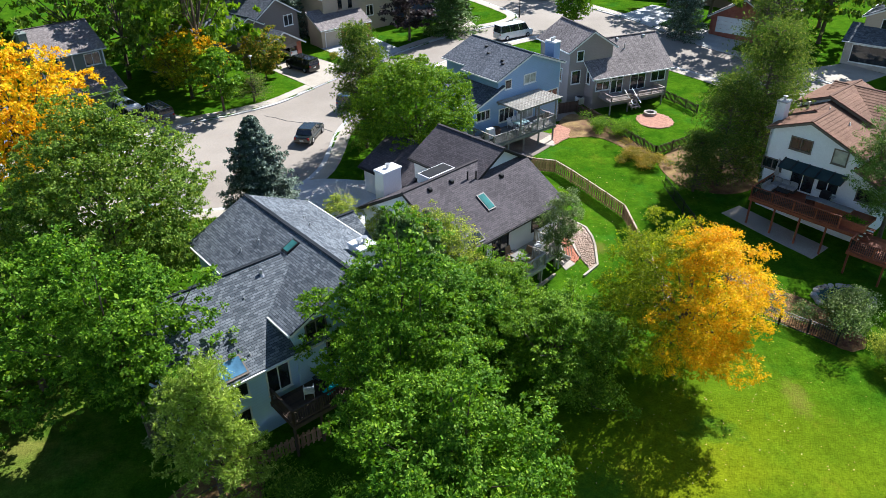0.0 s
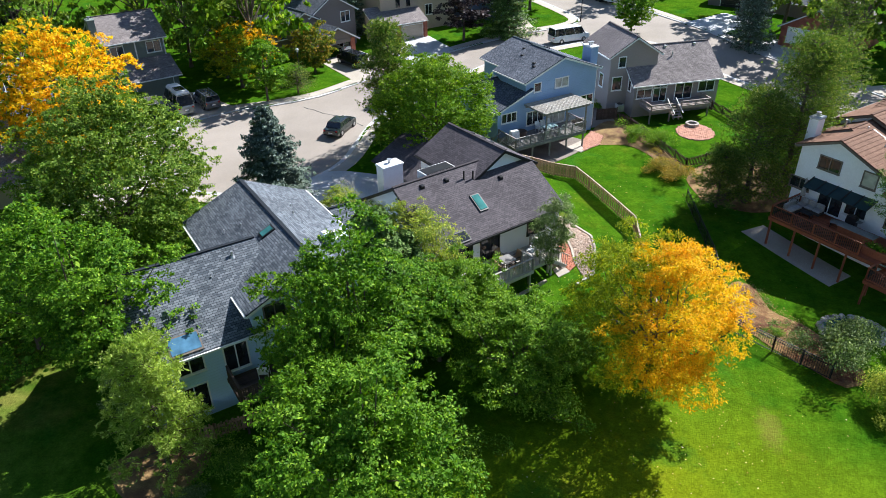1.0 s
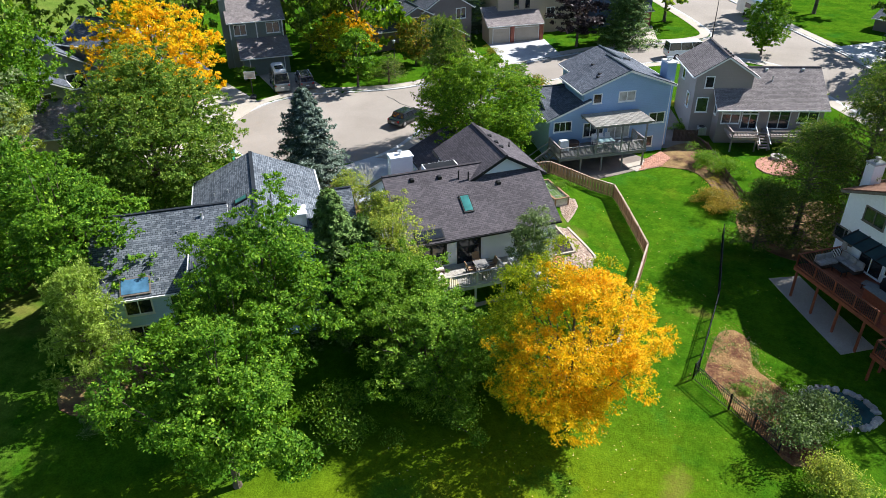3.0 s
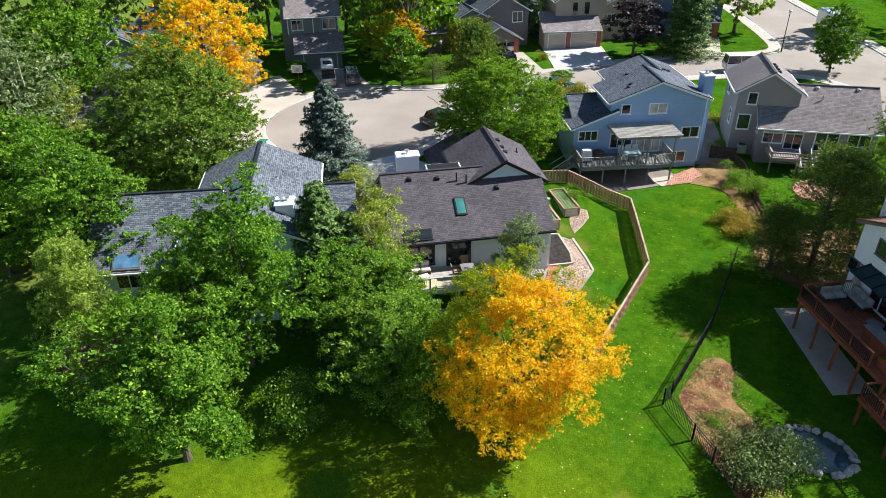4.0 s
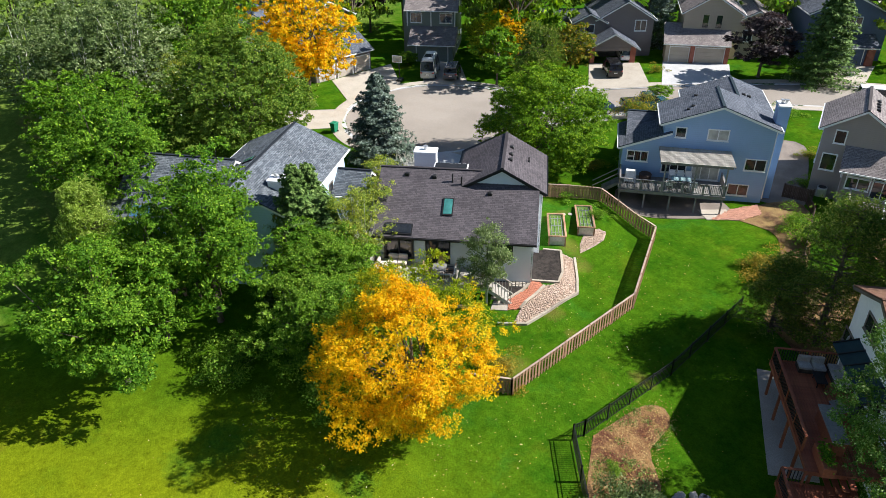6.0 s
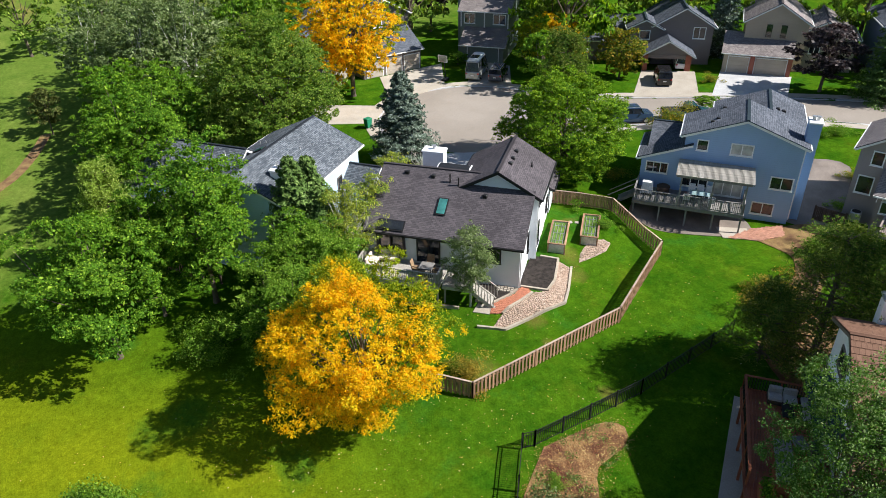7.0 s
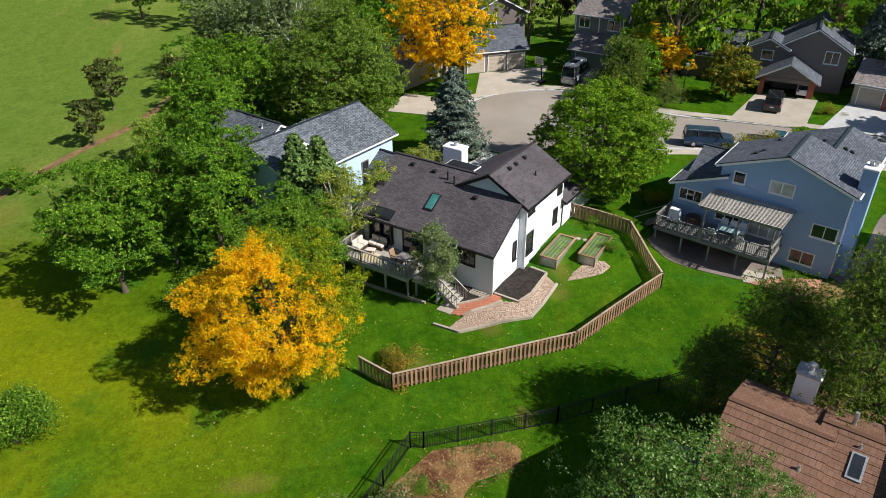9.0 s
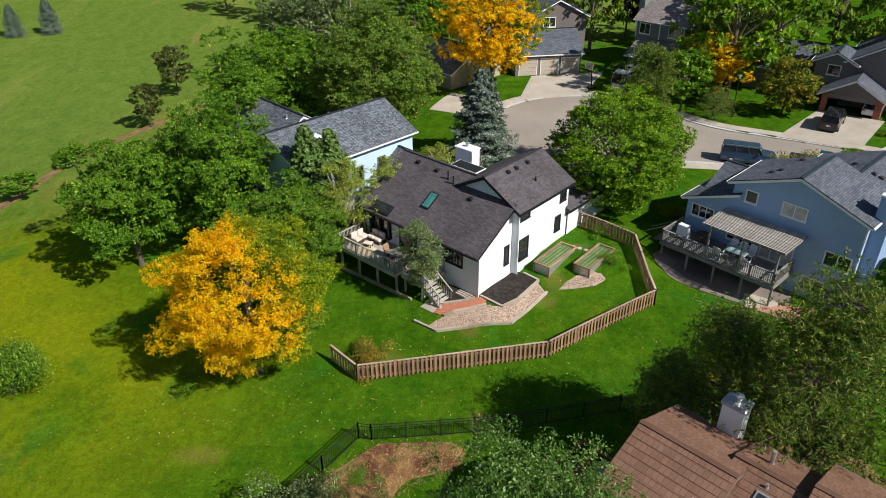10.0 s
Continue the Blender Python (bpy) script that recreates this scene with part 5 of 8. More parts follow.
def plant(kind, meshes, bark, leaf, label, category, x, y, turn=0.0, size=1.0, tall=1.0, group=""):
    trunk, crown = [me.copy() if me.materials else me for me in meshes]
    for me in (trunk, crown):
        me.materials.clear()
    m = Matrix.Translation((x, y, lie(x, y))) @ pose(0, 0, 0, 0, 0, turn) @ Matrix.Diagonal((size, size, size * tall, 1))
    ob = thing(kind, label, category, m, group)
    part("trunk" if category == "tree" else "stems", trunk, bark, ob)
    part("crown" if category == "tree" else "foliage", crown, leaf, ob)
    return ob


def again(ob, x, y, turn=0.0, size=1.0, tall=1.0, label=""):
    o = copy_thing(ob, Matrix.Identity(4))
    o.matrix_basis = Matrix.Translation((x, y, lie(x, y))) @ pose(0, 0, 0, 0, 0, turn) @ Matrix.Diagonal((size, size, size * tall, 1))
    return tagged(o, label)


# the golden locust on the lawn
locust = broadleaf(3, 11.7, 5.2, 1.0, 98000, 0.145, 0.066, clumps=120, puff=0.19, shell=0.5, wild=0.32, squash=1.5, core=1200, trunk_r=0.2, limbs=34, droop=0.1, flat=0.42)
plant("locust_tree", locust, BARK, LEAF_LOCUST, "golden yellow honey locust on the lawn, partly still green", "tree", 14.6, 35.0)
# ash trees beside the fairway
ash = broadleaf(11, 14.5, 5.0, 1.8, 53000, 0.19, 0.106, clumps=70, puff=0.21, shell=0.3, wild=0.95, core=2500, trunk_r=0.22, limbs=24)
ash_b = broadleaf(12, 11.5, 4.7, 1.6, 56000, 0.18, 0.1, clumps=60, puff=0.21, shell=0.25, wild=1.0, core=2500, trunk_r=0.22, limbs=24)
t_a = plant("ash_tree", ash, BARK, LEAF_ASH, "tall green ash tree in full leaf", "tree", -2.3, 30.3, 0, 0.95, 0.97)
t_b = plant("ash_tree", ash_b, BARK, LEAF_ASH, "green ash tree with a spreading crown at the lawn's edge", "tree", 0.4, 23.0)
thicket = broadleaf(13, 7.3, 3.8, 0.3, 42000, 0.16, 0.08, clumps=85, puff=0.21, shell=0.45, wild=0.7, core=2500, trunk_r=0.14, limbs=20, stems=3)
t_th = plant("thicket_tree", thicket, BARK, LEAF_THICKET, "dense dull green tree with branches down to the ground", "tree", 6.79, 33.62)
again(t_th, 10.4, 37.0, 120, 0.6, 0.6, "dense dull green small tree beside the golden locust")
again(t_a, 1.91, 35.65, 160, 0.7, 0.74, "slender green ash tree behind taller ones")
again(t_a, -16.3, 29.1, 200, 0.98, 0.96, "large green ash tree beside the pale house")
again(t_th, 3.4, 36.8, 60, 0.9, 1.15, "dense dull green tree near the deck")
again(t_a, -2.6, 26.6, 60, 0.6, 1.35, "slender tall ash tree among larger ones")
# maples
maple = broadleaf(21, 14.6, 6.4, 0.8, 98000, 0.175, 0.12, clumps=230, puff=0.2, shell=0.82, core=8000, wild=0.22, trunk_r=0.3, limbs=18)
t_m = plant("maple_tree", maple, BARK, LEAF_MAPLE, "big dense dark green maple tree", "tree", -22.26, 41.97)
bright = broadleaf(22, 11.0, 5.5, 0.6, 80000, 0.155, 0.11, clumps=210, puff=0.18, shell=0.84, core=5500, wild=0.2, trunk_r=0.25, limbs=16)
t_bright = plant("maple_tree", bright, BARK, LEAF_BRIGHT, "round light green maple tree beside the street", "tree", -2.9, 62.3, 0, 1.02, 0.93)
tall_gold = broadleaf(24, 15.0, 6.6, 2.0, 34000, 0.28, 0.14, clumps=150, puff=0.22, shell=0.5, wild=0.4, flat=0.55, core=3000, trunk_r=0.3, limbs=26, droop=0.1)
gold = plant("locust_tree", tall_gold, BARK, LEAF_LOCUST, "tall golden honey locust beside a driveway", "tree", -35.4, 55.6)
# spruce and pines
t_s = plant("spruce_tree", spruce(31, 9.6, 4.1, 40000), BARK, NEEDLE_BLUE, "blue-grey spruce beside the turning circle", "tree", -14.9, 52.3, 0, 0.96)
t_fs = plant("spruce_tree", spruce(32, 9.4, 3.6, 15000), BARK, NEEDLE_BLUE, "blue-grey spruce across the cross street", "tree", 34.2, 103.6, 0, 1.05)
pine_a = pine(41, 14.0, 5.2, 1.0, 66000, 170, 0.8, 30)
t_p = plant("pine_tree", pine_a, BARK, NEEDLE_PINE, "tall shaggy pine beside the tiled house", "tree", 29.0, 62.2)
again(t_p, 25.4, 60.0, 70, 0.86, 0.85, "dark shaggy pine beside the lawn")
thin_pine = pine(44, 11.6, 4.5, 1.8, 11000, 100, 1.0, 6)
t_tp = plant("pine_tree", thin_pine, BARK, NEEDLE_PINE, "dark pine beside the cross street", "tree", 40.99, 90.12, 100, 1.05, 1.0)
again(t_tp, 32.29, 67.53, 150, 1.0, 1.05, "tall dark pine behind the tiled house")
again(t_tp, 36.27, 75.7, 220, 0.95, 0.95, "dark pine beyond the tiled house")
pine_b = pine(45, 9.0, 3.2, 0.5, 36000, 110, 0.8, 26)
t_lp = plant("pine_tree", pine_b, BARK, NEEDLE_PINE, "dark dense pine beside the light green maple", "tree", -7.73, 66.15, 200, 1.2, 1.1)
again(t_lp, 22.8, 58.8, 120, 0.85, 0.72, "low dark pine at the lawn's edge")
pale_pine = pine(43, 9.0, 3.0, 0.6, 44000, 80, 0.8, 30)
plant("pine_tree", pale_pine, BARK, NEEDLE_PALE, "young pine with long pale needles", "tree", -11.2, 24.8)
again(t_tp, -21.8, 78.6, 300, 0.6, 0.5, "small dark pine on a front lawn")

# smaller trees round the white house
slim = broadleaf(51, 7.0, 1.55, 0.9, 15000, 0.115, 0.065, clumps=60, puff=0.24, shell=0.35, wild=0.6, trunk_r=0.07, limbs=22)
t_slim = plant("young_tree", slim, PALE_BARK, LEAF_OLIVE, "slender young tree with grey-green leaves beside the deck", "tree", 8.69, 45.75)
aspen = broadleaf(52, 8.8, 2.3, 1.6, 15000, 0.115, 0.085, clumps=70, puff=0.22, shell=0.3, wild=0.7, trunk_r=0.09, limbs=30, stems=3)
t_asp = plant("aspen_tree", aspen, PALE_BARK, LEAF_ASPEN, "pale-barked aspen with thin yellowing leaves", "tree", 0.57, 40.32)
again(t_asp, -1.94, 43.52, 90, 0.9, 0.95, "pale-barked aspen beside the white house")
again(t_asp, -4.63, 46.31, 200, 0.7, 0.75, "small aspen near the driveway")
again(t_asp, -7.8, 47.84, 20, 0.75, 0.7, "small pale aspen near the slate roof")
again(t_asp, -34.7, 31.7, 60, 0.9, 0.9, "yellowing aspen near the fairway")
again(t_asp, -39.0, 41.0, 160, 1.0, 1.0, "pale-barked aspen behind the maple")
again(t_slim, -13.66, 27.2, 10, 1.0, 0.9, "small light tree beside the pale house")
col = spruce(61, 10.2, 3.5, 22000)
t_col = plant("juniper", col, BARK, NEEDLE_JUNIPER, "upright green juniper beside the pale house", "tree", -1.98, 36.98)
again(t_col, -3.28, 38.69, 50, 0.95, 0.95, "upright green juniper beside the pale house")
again(t_col, -0.6, 38.5, 150, 0.9, 0.85, "upright green juniper beside the pale house")


def bare_tree(x, y, height):
    rng = np.random.default_rng(71)
    ob = thing("bare_tree", "small leafless tree beside the driveway", "tree", at(x, y))
    g = Geo().tube((0, 0, -0.2), (0, 0, height * 0.35), 0.07, 0.05, 7)
    part("trunk", g, PALE_BARK, ob)
    for i in range(16):
        a, f = 2.4 * i, rng.uniform(0.3, 1)
        tip = Vector((math.cos(a) * height * 0.38 * f, math.sin(a) * height * 0.38 * f, height * rng.uniform(0.65, 1.0)))
        b = Geo()
        branches(b, rng, (0, 0, height * 0.33), [tip], 0.025, 0.2, 5)
        for k in range(4):
            m = Vector((0, 0, height * 0.33)).lerp(tip, rng.uniform(0.4, 0.9))
            b.tube(m, m + Vector(rng.normal(0, 0.35, 3)) + Vector((0, 0, 0.3)), 0.01, 0.004, 4)
        part("branch", b, PALE_BARK, ob)


bare_tree(-8.1, 51.0, 3.6)

# trees by the tiled house's garden
near_tree = broadleaf(53, 12.6, 3.7, 2.0, 44000, 0.115, 0.06, clumps=110, puff=0.2, shell=0.4, wild=0.6, trunk_r=0.12, limbs=24)
t_near = plant("garden_tree", near_tree, BARK, LEAF_SILVER, "leafy green tree beside the lower deck", "tree", 34.39, 48.51, 0, 1.06)
again(t_near, 35.73, 51.02, 120, 0.8, 1.27, "slim leafy green tree beside the tiled roof")

# trees beyond the street and along the fairway, in lighter meshes
far_a = broadleaf(81, 11.0, 4.6, 1.2, 5200, 0.42, 0.265, clumps=90, puff=0.22, shell=0.55, wild=0.5, trunk_r=0.22, limbs=14)
far_c = broadleaf(85, 11.0, 4.6, 1.2, 17000, 0.25, 0.155, clumps=90, puff=0.22, shell=0.55, wild=0.5, core=900, trunk_r=0.22, limbs=14)
far_b = broadleaf(82, 8.0, 3.0, 1.4, 6000, 0.34, 0.22, clumps=60, puff=0.22, shell=0.45, wild=0.5, trunk_r=0.14, limbs=12)
willow = broadleaf(83, 14.0, 5.6, 1.6, 19000, 0.27, 0.15, clumps=120, puff=0.2, shell=0.45, wild=0.5, trunk_r=0.2, limbs=7, stems=2, core=1200)
t_fa = plant("shade_tree", far_a, BARK, LEAF_MAPLE, "green shade tree across the street", "tree", -33.0, 84.0)
plant("shade_tree", far_a, BARK, LEAF_BRIGHT, "tall yellow-green shade tree between the houses", "tree", -28.6, 83.0, 20, 1.45, 1.25)
t_fb = plant("round_tree", far_b, BARK, LEAF_ASH, "small round green tree on a front lawn", "tree", -24.6, 75.9)
t_ft = plant("turning_maple", broadleaf(84, 6.6, 2.9, 0.6, 9000, 0.26, 0.17, clumps=70, puff=0.25, shell=0.65, core=500, wild=0.35, trunk_r=0.13, limbs=12), BARK, LEAF_TURNING,
             "small maple turning orange on a front lawn", "tree", -22.2, 86.4)
t_w = plant("cottonwood", willow, PALE_BARK, LEAF_OLIVE, "tall grey-green cottonwood with pale limbs", "tree", -43.0, 33.5)
t_pu = plant("purple_tree", far_b, BARK, LEAF_PURPLE, "very dark purplish-leaved tree in front of a house", "tree", -5.0, 101.8)
t_pu.scale = (1.35, 1.35, 1.1)
for x, y, turn, k, tall, tip in (
        (-31.5, 88.5, 200, 1.3, 1.3, "tall green shade tree between the houses"),
        (-40.0, 88.0, 80, 1.2, 1.2, ""), (-48.0, 92.0, 140, 1.3, 1.2, ""), (-56.0, 84.0, 10, 1.3, 1.3, ""), (-52.0, 72.0, 60, 1.2, 1.2, ""),
        (-60.0, 72.0, 130, 1.4, 1.2, ""), (-66.0, 60.0, 220, 1.3, 1.3, ""), 
        (-30.0, 104.0, 100, 1.4, 1.2, ""), (-38.0, 100.0, 240, 1.4, 1.3, ""), (-22.0, 112.0, 20, 1.3, 1.2, ""), (-12.0, 118.0, 60, 1.3, 1.2, ""),
        (3.6, 119.6, 190, 1.15, 1.1, "large tree with a thick trunk on a corner lawn"), (-4.0, 128.0, 80, 1.3, 1.2, ""), (40.5, 112.0, 30, 1.2, 1.2, ""),
        (46.0, 98.5, 120, 1.2, 1.25, "tall green tree beyond the cross street"), (44.5, 105.0, 10, 1.25, 1.25, "tall green tree beyond the cross street"), (52.0, 100.0, 70, 1.3, 1.2, ""),
        (56.0, 108.0, 220, 1.3, 1.2, ""), (36.0, 118.0, 200, 1.1, 1.1, ""), (24.0, 132.0, 20, 1.3, 1.2, ""), (62.0, 96.0, 100, 1.3, 1.2, "")):
    again(t_fa, x, y, turn, k, tall, tip or "green shade tree behind the houses")
t_fd = plant("round_tree", far_b, BARK, LEAF_DULL, "small olive tree with a bare trunk on the fairway", "tree", -42.4, 14.7, 150, 0.8, 1.15)
again(t_fd, -30.1, 14.9, 30, 0.6, 1.25, "small dark olive tree beside the path")
again(t_fd, -45.4, 22.2, 80, 0.6, 1.3, "small olive tree on the fairway")
t_fc = plant("shade_tree", far_c, BARK, LEAF_ASH, "green tree behind the pale house", "tree", -31.0, 33.5, 75, 1.0, 0.95)
for x, y, turn, k, tall, tip in ((-37.0, 29.5, 170, 1.0, 0.9, "green tree at the fairway's edge"), (-30.2, 29.5, 260, 0.95, 0.95, ""), (-24.5, 33.0, 300, 1.0, 0.95, ""), (-25.6, 27.2, 30, 0.8, 0.9, ""),
                                 (-47.0, 46.0, 290, 1.1, 1.1, ""), (-52.0, 50.5, 40, 1.2, 1.2, "")):
    again(t_fc, x, y, turn, k, tall, tip or "green shade tree near the fairway")
for x, y, turn, k, tall, tip in (
        (-14.4, 6.7, 10, 0.62, 0.6, "small round tree beside the fairway path"),
        (-20.8, 9.4, 230, 0.55, 0.6, "small tree on the fairway"), 
        (-39.6, 73.0, 60, 0.5, 0.5, "small green tree beside a garage"), (33.0, 68.5, 10, 0.9, 0.9, "green tree beside the tiled house"), (-8.2, 86.8, 100, 0.5, 0.4, "low leafy tree by the street")):
    again(t_fb, x, y, turn, k, tall, tip)
plant("shade_tree", broadleaf(86, 8.4, 2.9, 0.4, 18000, 0.19, 0.12, clumps=90, puff=0.24, shell=0.7, wild=0.3, trunk_r=0.14, limbs=10, core=1500), BARK, LEAF_ASH, "upright dense green tree on a street corner", "tree", 18.7, 106.6)
for x, y, turn, k in ((-50.0, 29.0, 90, 0.95), (-39.5, 37.5, 200, 1.0), (-47.5, 39.5, 320, 1.05), (-57.0, 36.0, 20, 1.05)):
    again(t_w, x, y, turn, k, 1.0)
for x, y, turn, k in ((-80, 22, 0, 1.1), (-83, 33, 90, 1.2), (-88, 12, 40, 0.9), (-77, 42, 200, 1.2), (-74, 52, 130, 1.2), (-92, 50, 10, 1.4), (-70, 64, 70, 1.2)):
    again(t_fa, x, y, turn, k, 1.0, "tree at the far side of the fairway")
for x, y, k in ((-78.2, -16.5, 0.66), (-76.6, -22.0, 0.6), (-60.0, 44.0, 0.9)):
    again(t_fs, x, y, 40, k, 1.0, "blue-grey spruce standing on grass")
again(t_fs, -22.8, 105.0, 60, 1.0, 1.05, "blue-grey spruce between two houses")
again(t_tp, -27.5, 108.5, 60, 1.0, 1.0, "dark pine behind the brown house")
again(t_pu, -58.5, 79.0, 70, 1.3, 1.2, "dark purple-leaved tree between houses")
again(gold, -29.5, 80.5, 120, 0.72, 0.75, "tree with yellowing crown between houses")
again(t_col, 0.8, 105.6, 20, 1.3, 0.9, "dark upright conifer beside a driveway")
again(t_tp, 38.44, 86.98, 10, 0.9, 0.95, "dark pine beside the cross street")

# shrubs
sh_b = shrub(92, 2.6, 2.2, 3800, 0.18, 0.1)
sh_a = shrub(91, 2.6, 2.2, 11000, 0.13, 0.07)
s_grey = plant("shrub", sh_a, BARK, LEAF_OLIVE, "large grey-green shrub by the iron fence", "shrub", 27.11, 38.66, 0, 1.15, 1.05)
plant("shrub", sh_a, BARK, LEAF_THICKET, "dark round shrub on the lawn", "shrub", 15.61, 19.53, 40, 1.12, 1.25)
s_green = plant("shrub", sh_b, BARK, LEAF_THICKET, "low green shrub beside the thicket", "shrub", 4.04, 28.4, 40, 0.8, 0.8)
s_turn = plant("shrub", sh_b, BARK, LEAF_TURNING, "tall turning shrub beside the blue house", "shrub", -5.6, 79.4, 20, 0.95, 0.9)
plant("shrub", sh_a, BARK, LEAF_ASPEN, "yellowing shrub behind the pond", "shrub", 29.3, 35.2, 90, 0.9, 0.95)
s_rust = plant("shrub", sh_b, BARK, LEAF_RUST, "rust-tipped shrub inside the fence corner", "shrub", 14.26, 42.22, 10, 0.62, 0.8)
again(s_green, 6.09, 60.16, 60, 0.42, 0.7, "clipped green bush beside the raised beds")
again(s_green, 16.65, 72.86, 60, 0.75, 0.75, "leafy garden bush by the dark fence")
again(s_green, 18.69, 70.82, 160, 0.8, 0.85, "leafy garden bush by the dark fence")
again(s_rust, 19.68, 63.32, 160, 0.85, 0.6, "low bush with dry tips at the lawn's edge")
again(s_rust, 18.7, 65.3, 20, 0.8, 0.6, "low bush with dry tips at the lawn's edge")
again(s_turn, -4.0, 82.0, 120, 0.85, 0.9, "tall turning shrub beside the blue house")
again(s_turn, -0.6, 67.06, 220, 0.6, 0.6, "low shrub beside the blue house")
again(s_green, 0.76, 70.42, 220, 0.7, 0.7, "green shrub beside the blue house")
again(s_green, 2.02, 60.43, 120, 0.55, 0.55, "green shrub at the garage wall")
again(s_green, -5.4, 48.83, 120, 0.5, 0.7, "green shrub beside the driveway")
again(s_turn, -7.23, 45.53, 320, 0.8, 0.9, "yellowing shrub beside the slate roof")
again(s_green, 24.09, 41.87, 320, 0.3, 0.6, "small green bush on bare earth")
again(s_green, 13.22, 80.46, 20, 0.5, 0.5, "shrub in the side yard")
again(s_turn, 10.97, 85.05, 20, 0.5, 0.5, "shrub in the side yard")
again(s_green, 4.5, 91.5, 70, 0.7, 0.6, "clipped shrub on a front lawn")
again(s_green, -24.8, 80.8, 70, 0.8, 0.6, "low green shrub under a tree")
again(s_green, -40.0, 78.5, 70, 0.6, 0.7, "green shrub beside a garage")
again(s_turn, -14.8, 94.6, 70, 0.5, 0.7, "round ornamental grass on a lawn")
again(s_green, 46.5, 93.0, 30, 0.6, 0.6, "clipped shrub beside a driveway")
again(s_green, -8.0, 25.5, 30, 0.8, 0.6, "low dark shrub under the trees")
again(s_grey, -9.2, 22.6, 30, 0.55, 0.6, "blue-grey low shrub under the pine")
again(s_green, 2.8, 29.0, 230, 1.0, 0.9, "dense dark shrub under the trees")
again(s_green, 9.0, 32.0, 130, 0.9, 0.9, "dense dark shrub under the trees")
plant("shrub", sh_a, BARK, LEAF_PURPLE, "purple-leaved shrub beside the deck", "shrub", 1.55, 42.15, 0, 0.62, 1.2)


# ---- paving, beds and edgings ----
for label, mat, pts in (
        ("pale concrete driveway of the white house", PALE_CONCRETE, [(-14.64, 55.34), (-11.65, 59.41), (-3.6, 56.84), (-4.14, 49.74), (-7.79, 49.33)]),
        ("tan concrete driveway of the pale house", CONCRETE, [(-29.6, 57.4), (-25.4, 53.9), (-29.79, 47.65), (-34.8, 50.6)]),
        ("wide tan concrete driveway before a three-bay garage", CONCRETE, [(-31.2, 58.6), (-32.2, 66.8), (-41.4, 71.4), (-40.6, 61.6)]),
        ("concrete driveway with parked vehicles", CONCRETE, [(-31.2, 69.4), (-27.0, 73.4), (-34.9, 78.4), (-40.3, 76.0)]),
        ("tan concrete driveway before the open garage", CONCRETE, [(-15.8, 83.0), (-11.4, 89.2), (-18.8, 96.2), (-23.2, 91.2)]),
        ("bluish white concrete driveway", PALE_CONCRETE, [(-11.0, 90.8), (-5.8, 97.4), (-10.4, 104.0), (-17.6, 99.6)]),
        ("grey concrete driveway of the navy house", CONCRETE, [(1.4, 104.2), (5.2, 107.6), (2.4, 116.4), (-1.4, 113.2)]),
        ("pale concrete driveway across the cross street", PALE_CONCRETE, [(33.4, 103.4), (38.6, 97.2), (43.4, 102.2), (38.8, 107.0)]),
        ("grey concrete driveway before the stone garage", CONCRETE, [(44.0, 88.47), (48.41, 82.9), (55.4, 87.6), (51.6, 91.2)]),
        ("pale concrete driveway at the street corner", PALE_CONCRETE, [(27.0, 112.6), (31.0, 107.0), (37.5, 114.0), (33.5, 118.5)])):
    patch("driveway", pts, mat, 0.05, label, "driveway")
patch("pavement", [(11.2, 74.6), (15.02, 76.5), (13.4, 80.6), (9.6, 86.4), (6.6, 84.0), (10.2, 79.0)], GREY_PAVING, 0.03, "brown gravelled side yard between two houses", "side yard")
patch("garden_bed", [(12.74, 70.33), (15.66, 70.68), (17.59, 68.95), (20.19, 64.14), (21.2, 65.79), (18.89, 71.24), (16.63, 75.54), (14.41, 77.13), (12.62, 74.43)], BARE_EARTH, 0.04, "bare mulched bed with a pale curved kerb", "garden bed")
patch("garden_bed", [(21.73, 59.84), (25.64, 58.35), (29.3, 60.41), (30.86, 66.91), (25.74, 68.97), (21.09, 64.37)], BARE_EARTH, 0.03, "rough earth and needles under the pines", "garden bed")
patch("garden_bed", [(21.5, 42.9), (21.6, 45.2), (21.8, 47.0), (22.7, 47.8), (23.8, 46.9), (24.2, 44.6), (26.2, 43.0), (27.4, 41.0), (28.6, 38.2), (27.0, 36.9), (25.2, 38.6), (23.7, 40.0)], RED_EARTH, 0.04, "bare reddish earth strewn with dry leaves", "garden bed")
patch("garden_bed", [(-14.6, 24.4), (-12.6, 22.6), (-10.0, 23.4), (-9.47, 26.2), (-12.09, 27.4)], BARE_EARTH, 0.03, "bare earth under the young pine", "garden bed")
patch("garden_bed", [(-7.34, 49.15), (-14.86, 54.08), (-11.24, 48.79), (-8.09, 46.9)], BARE_EARTH, 0.03, "tan gravel strip beside the driveway", "garden bed")
patch("mulch_bed", [(8.7, 49.78), (6.12, 52.86), (7.52, 54.28), (9.5, 52.52), (10.27, 51.25)], MULCH, 0.12, "dark bark mulch bed along the white wall", "mulch bed", soft=False)
patch("mulch_bed", [(8.51, 46.37), (7.1, 47.6), (8.16, 49.32), (8.95, 49.53), (9.25, 48.58), (9.35, 47.28)], MULCH, 0.12, "dark bark mulch bed below the window", "mulch bed", soft=False)
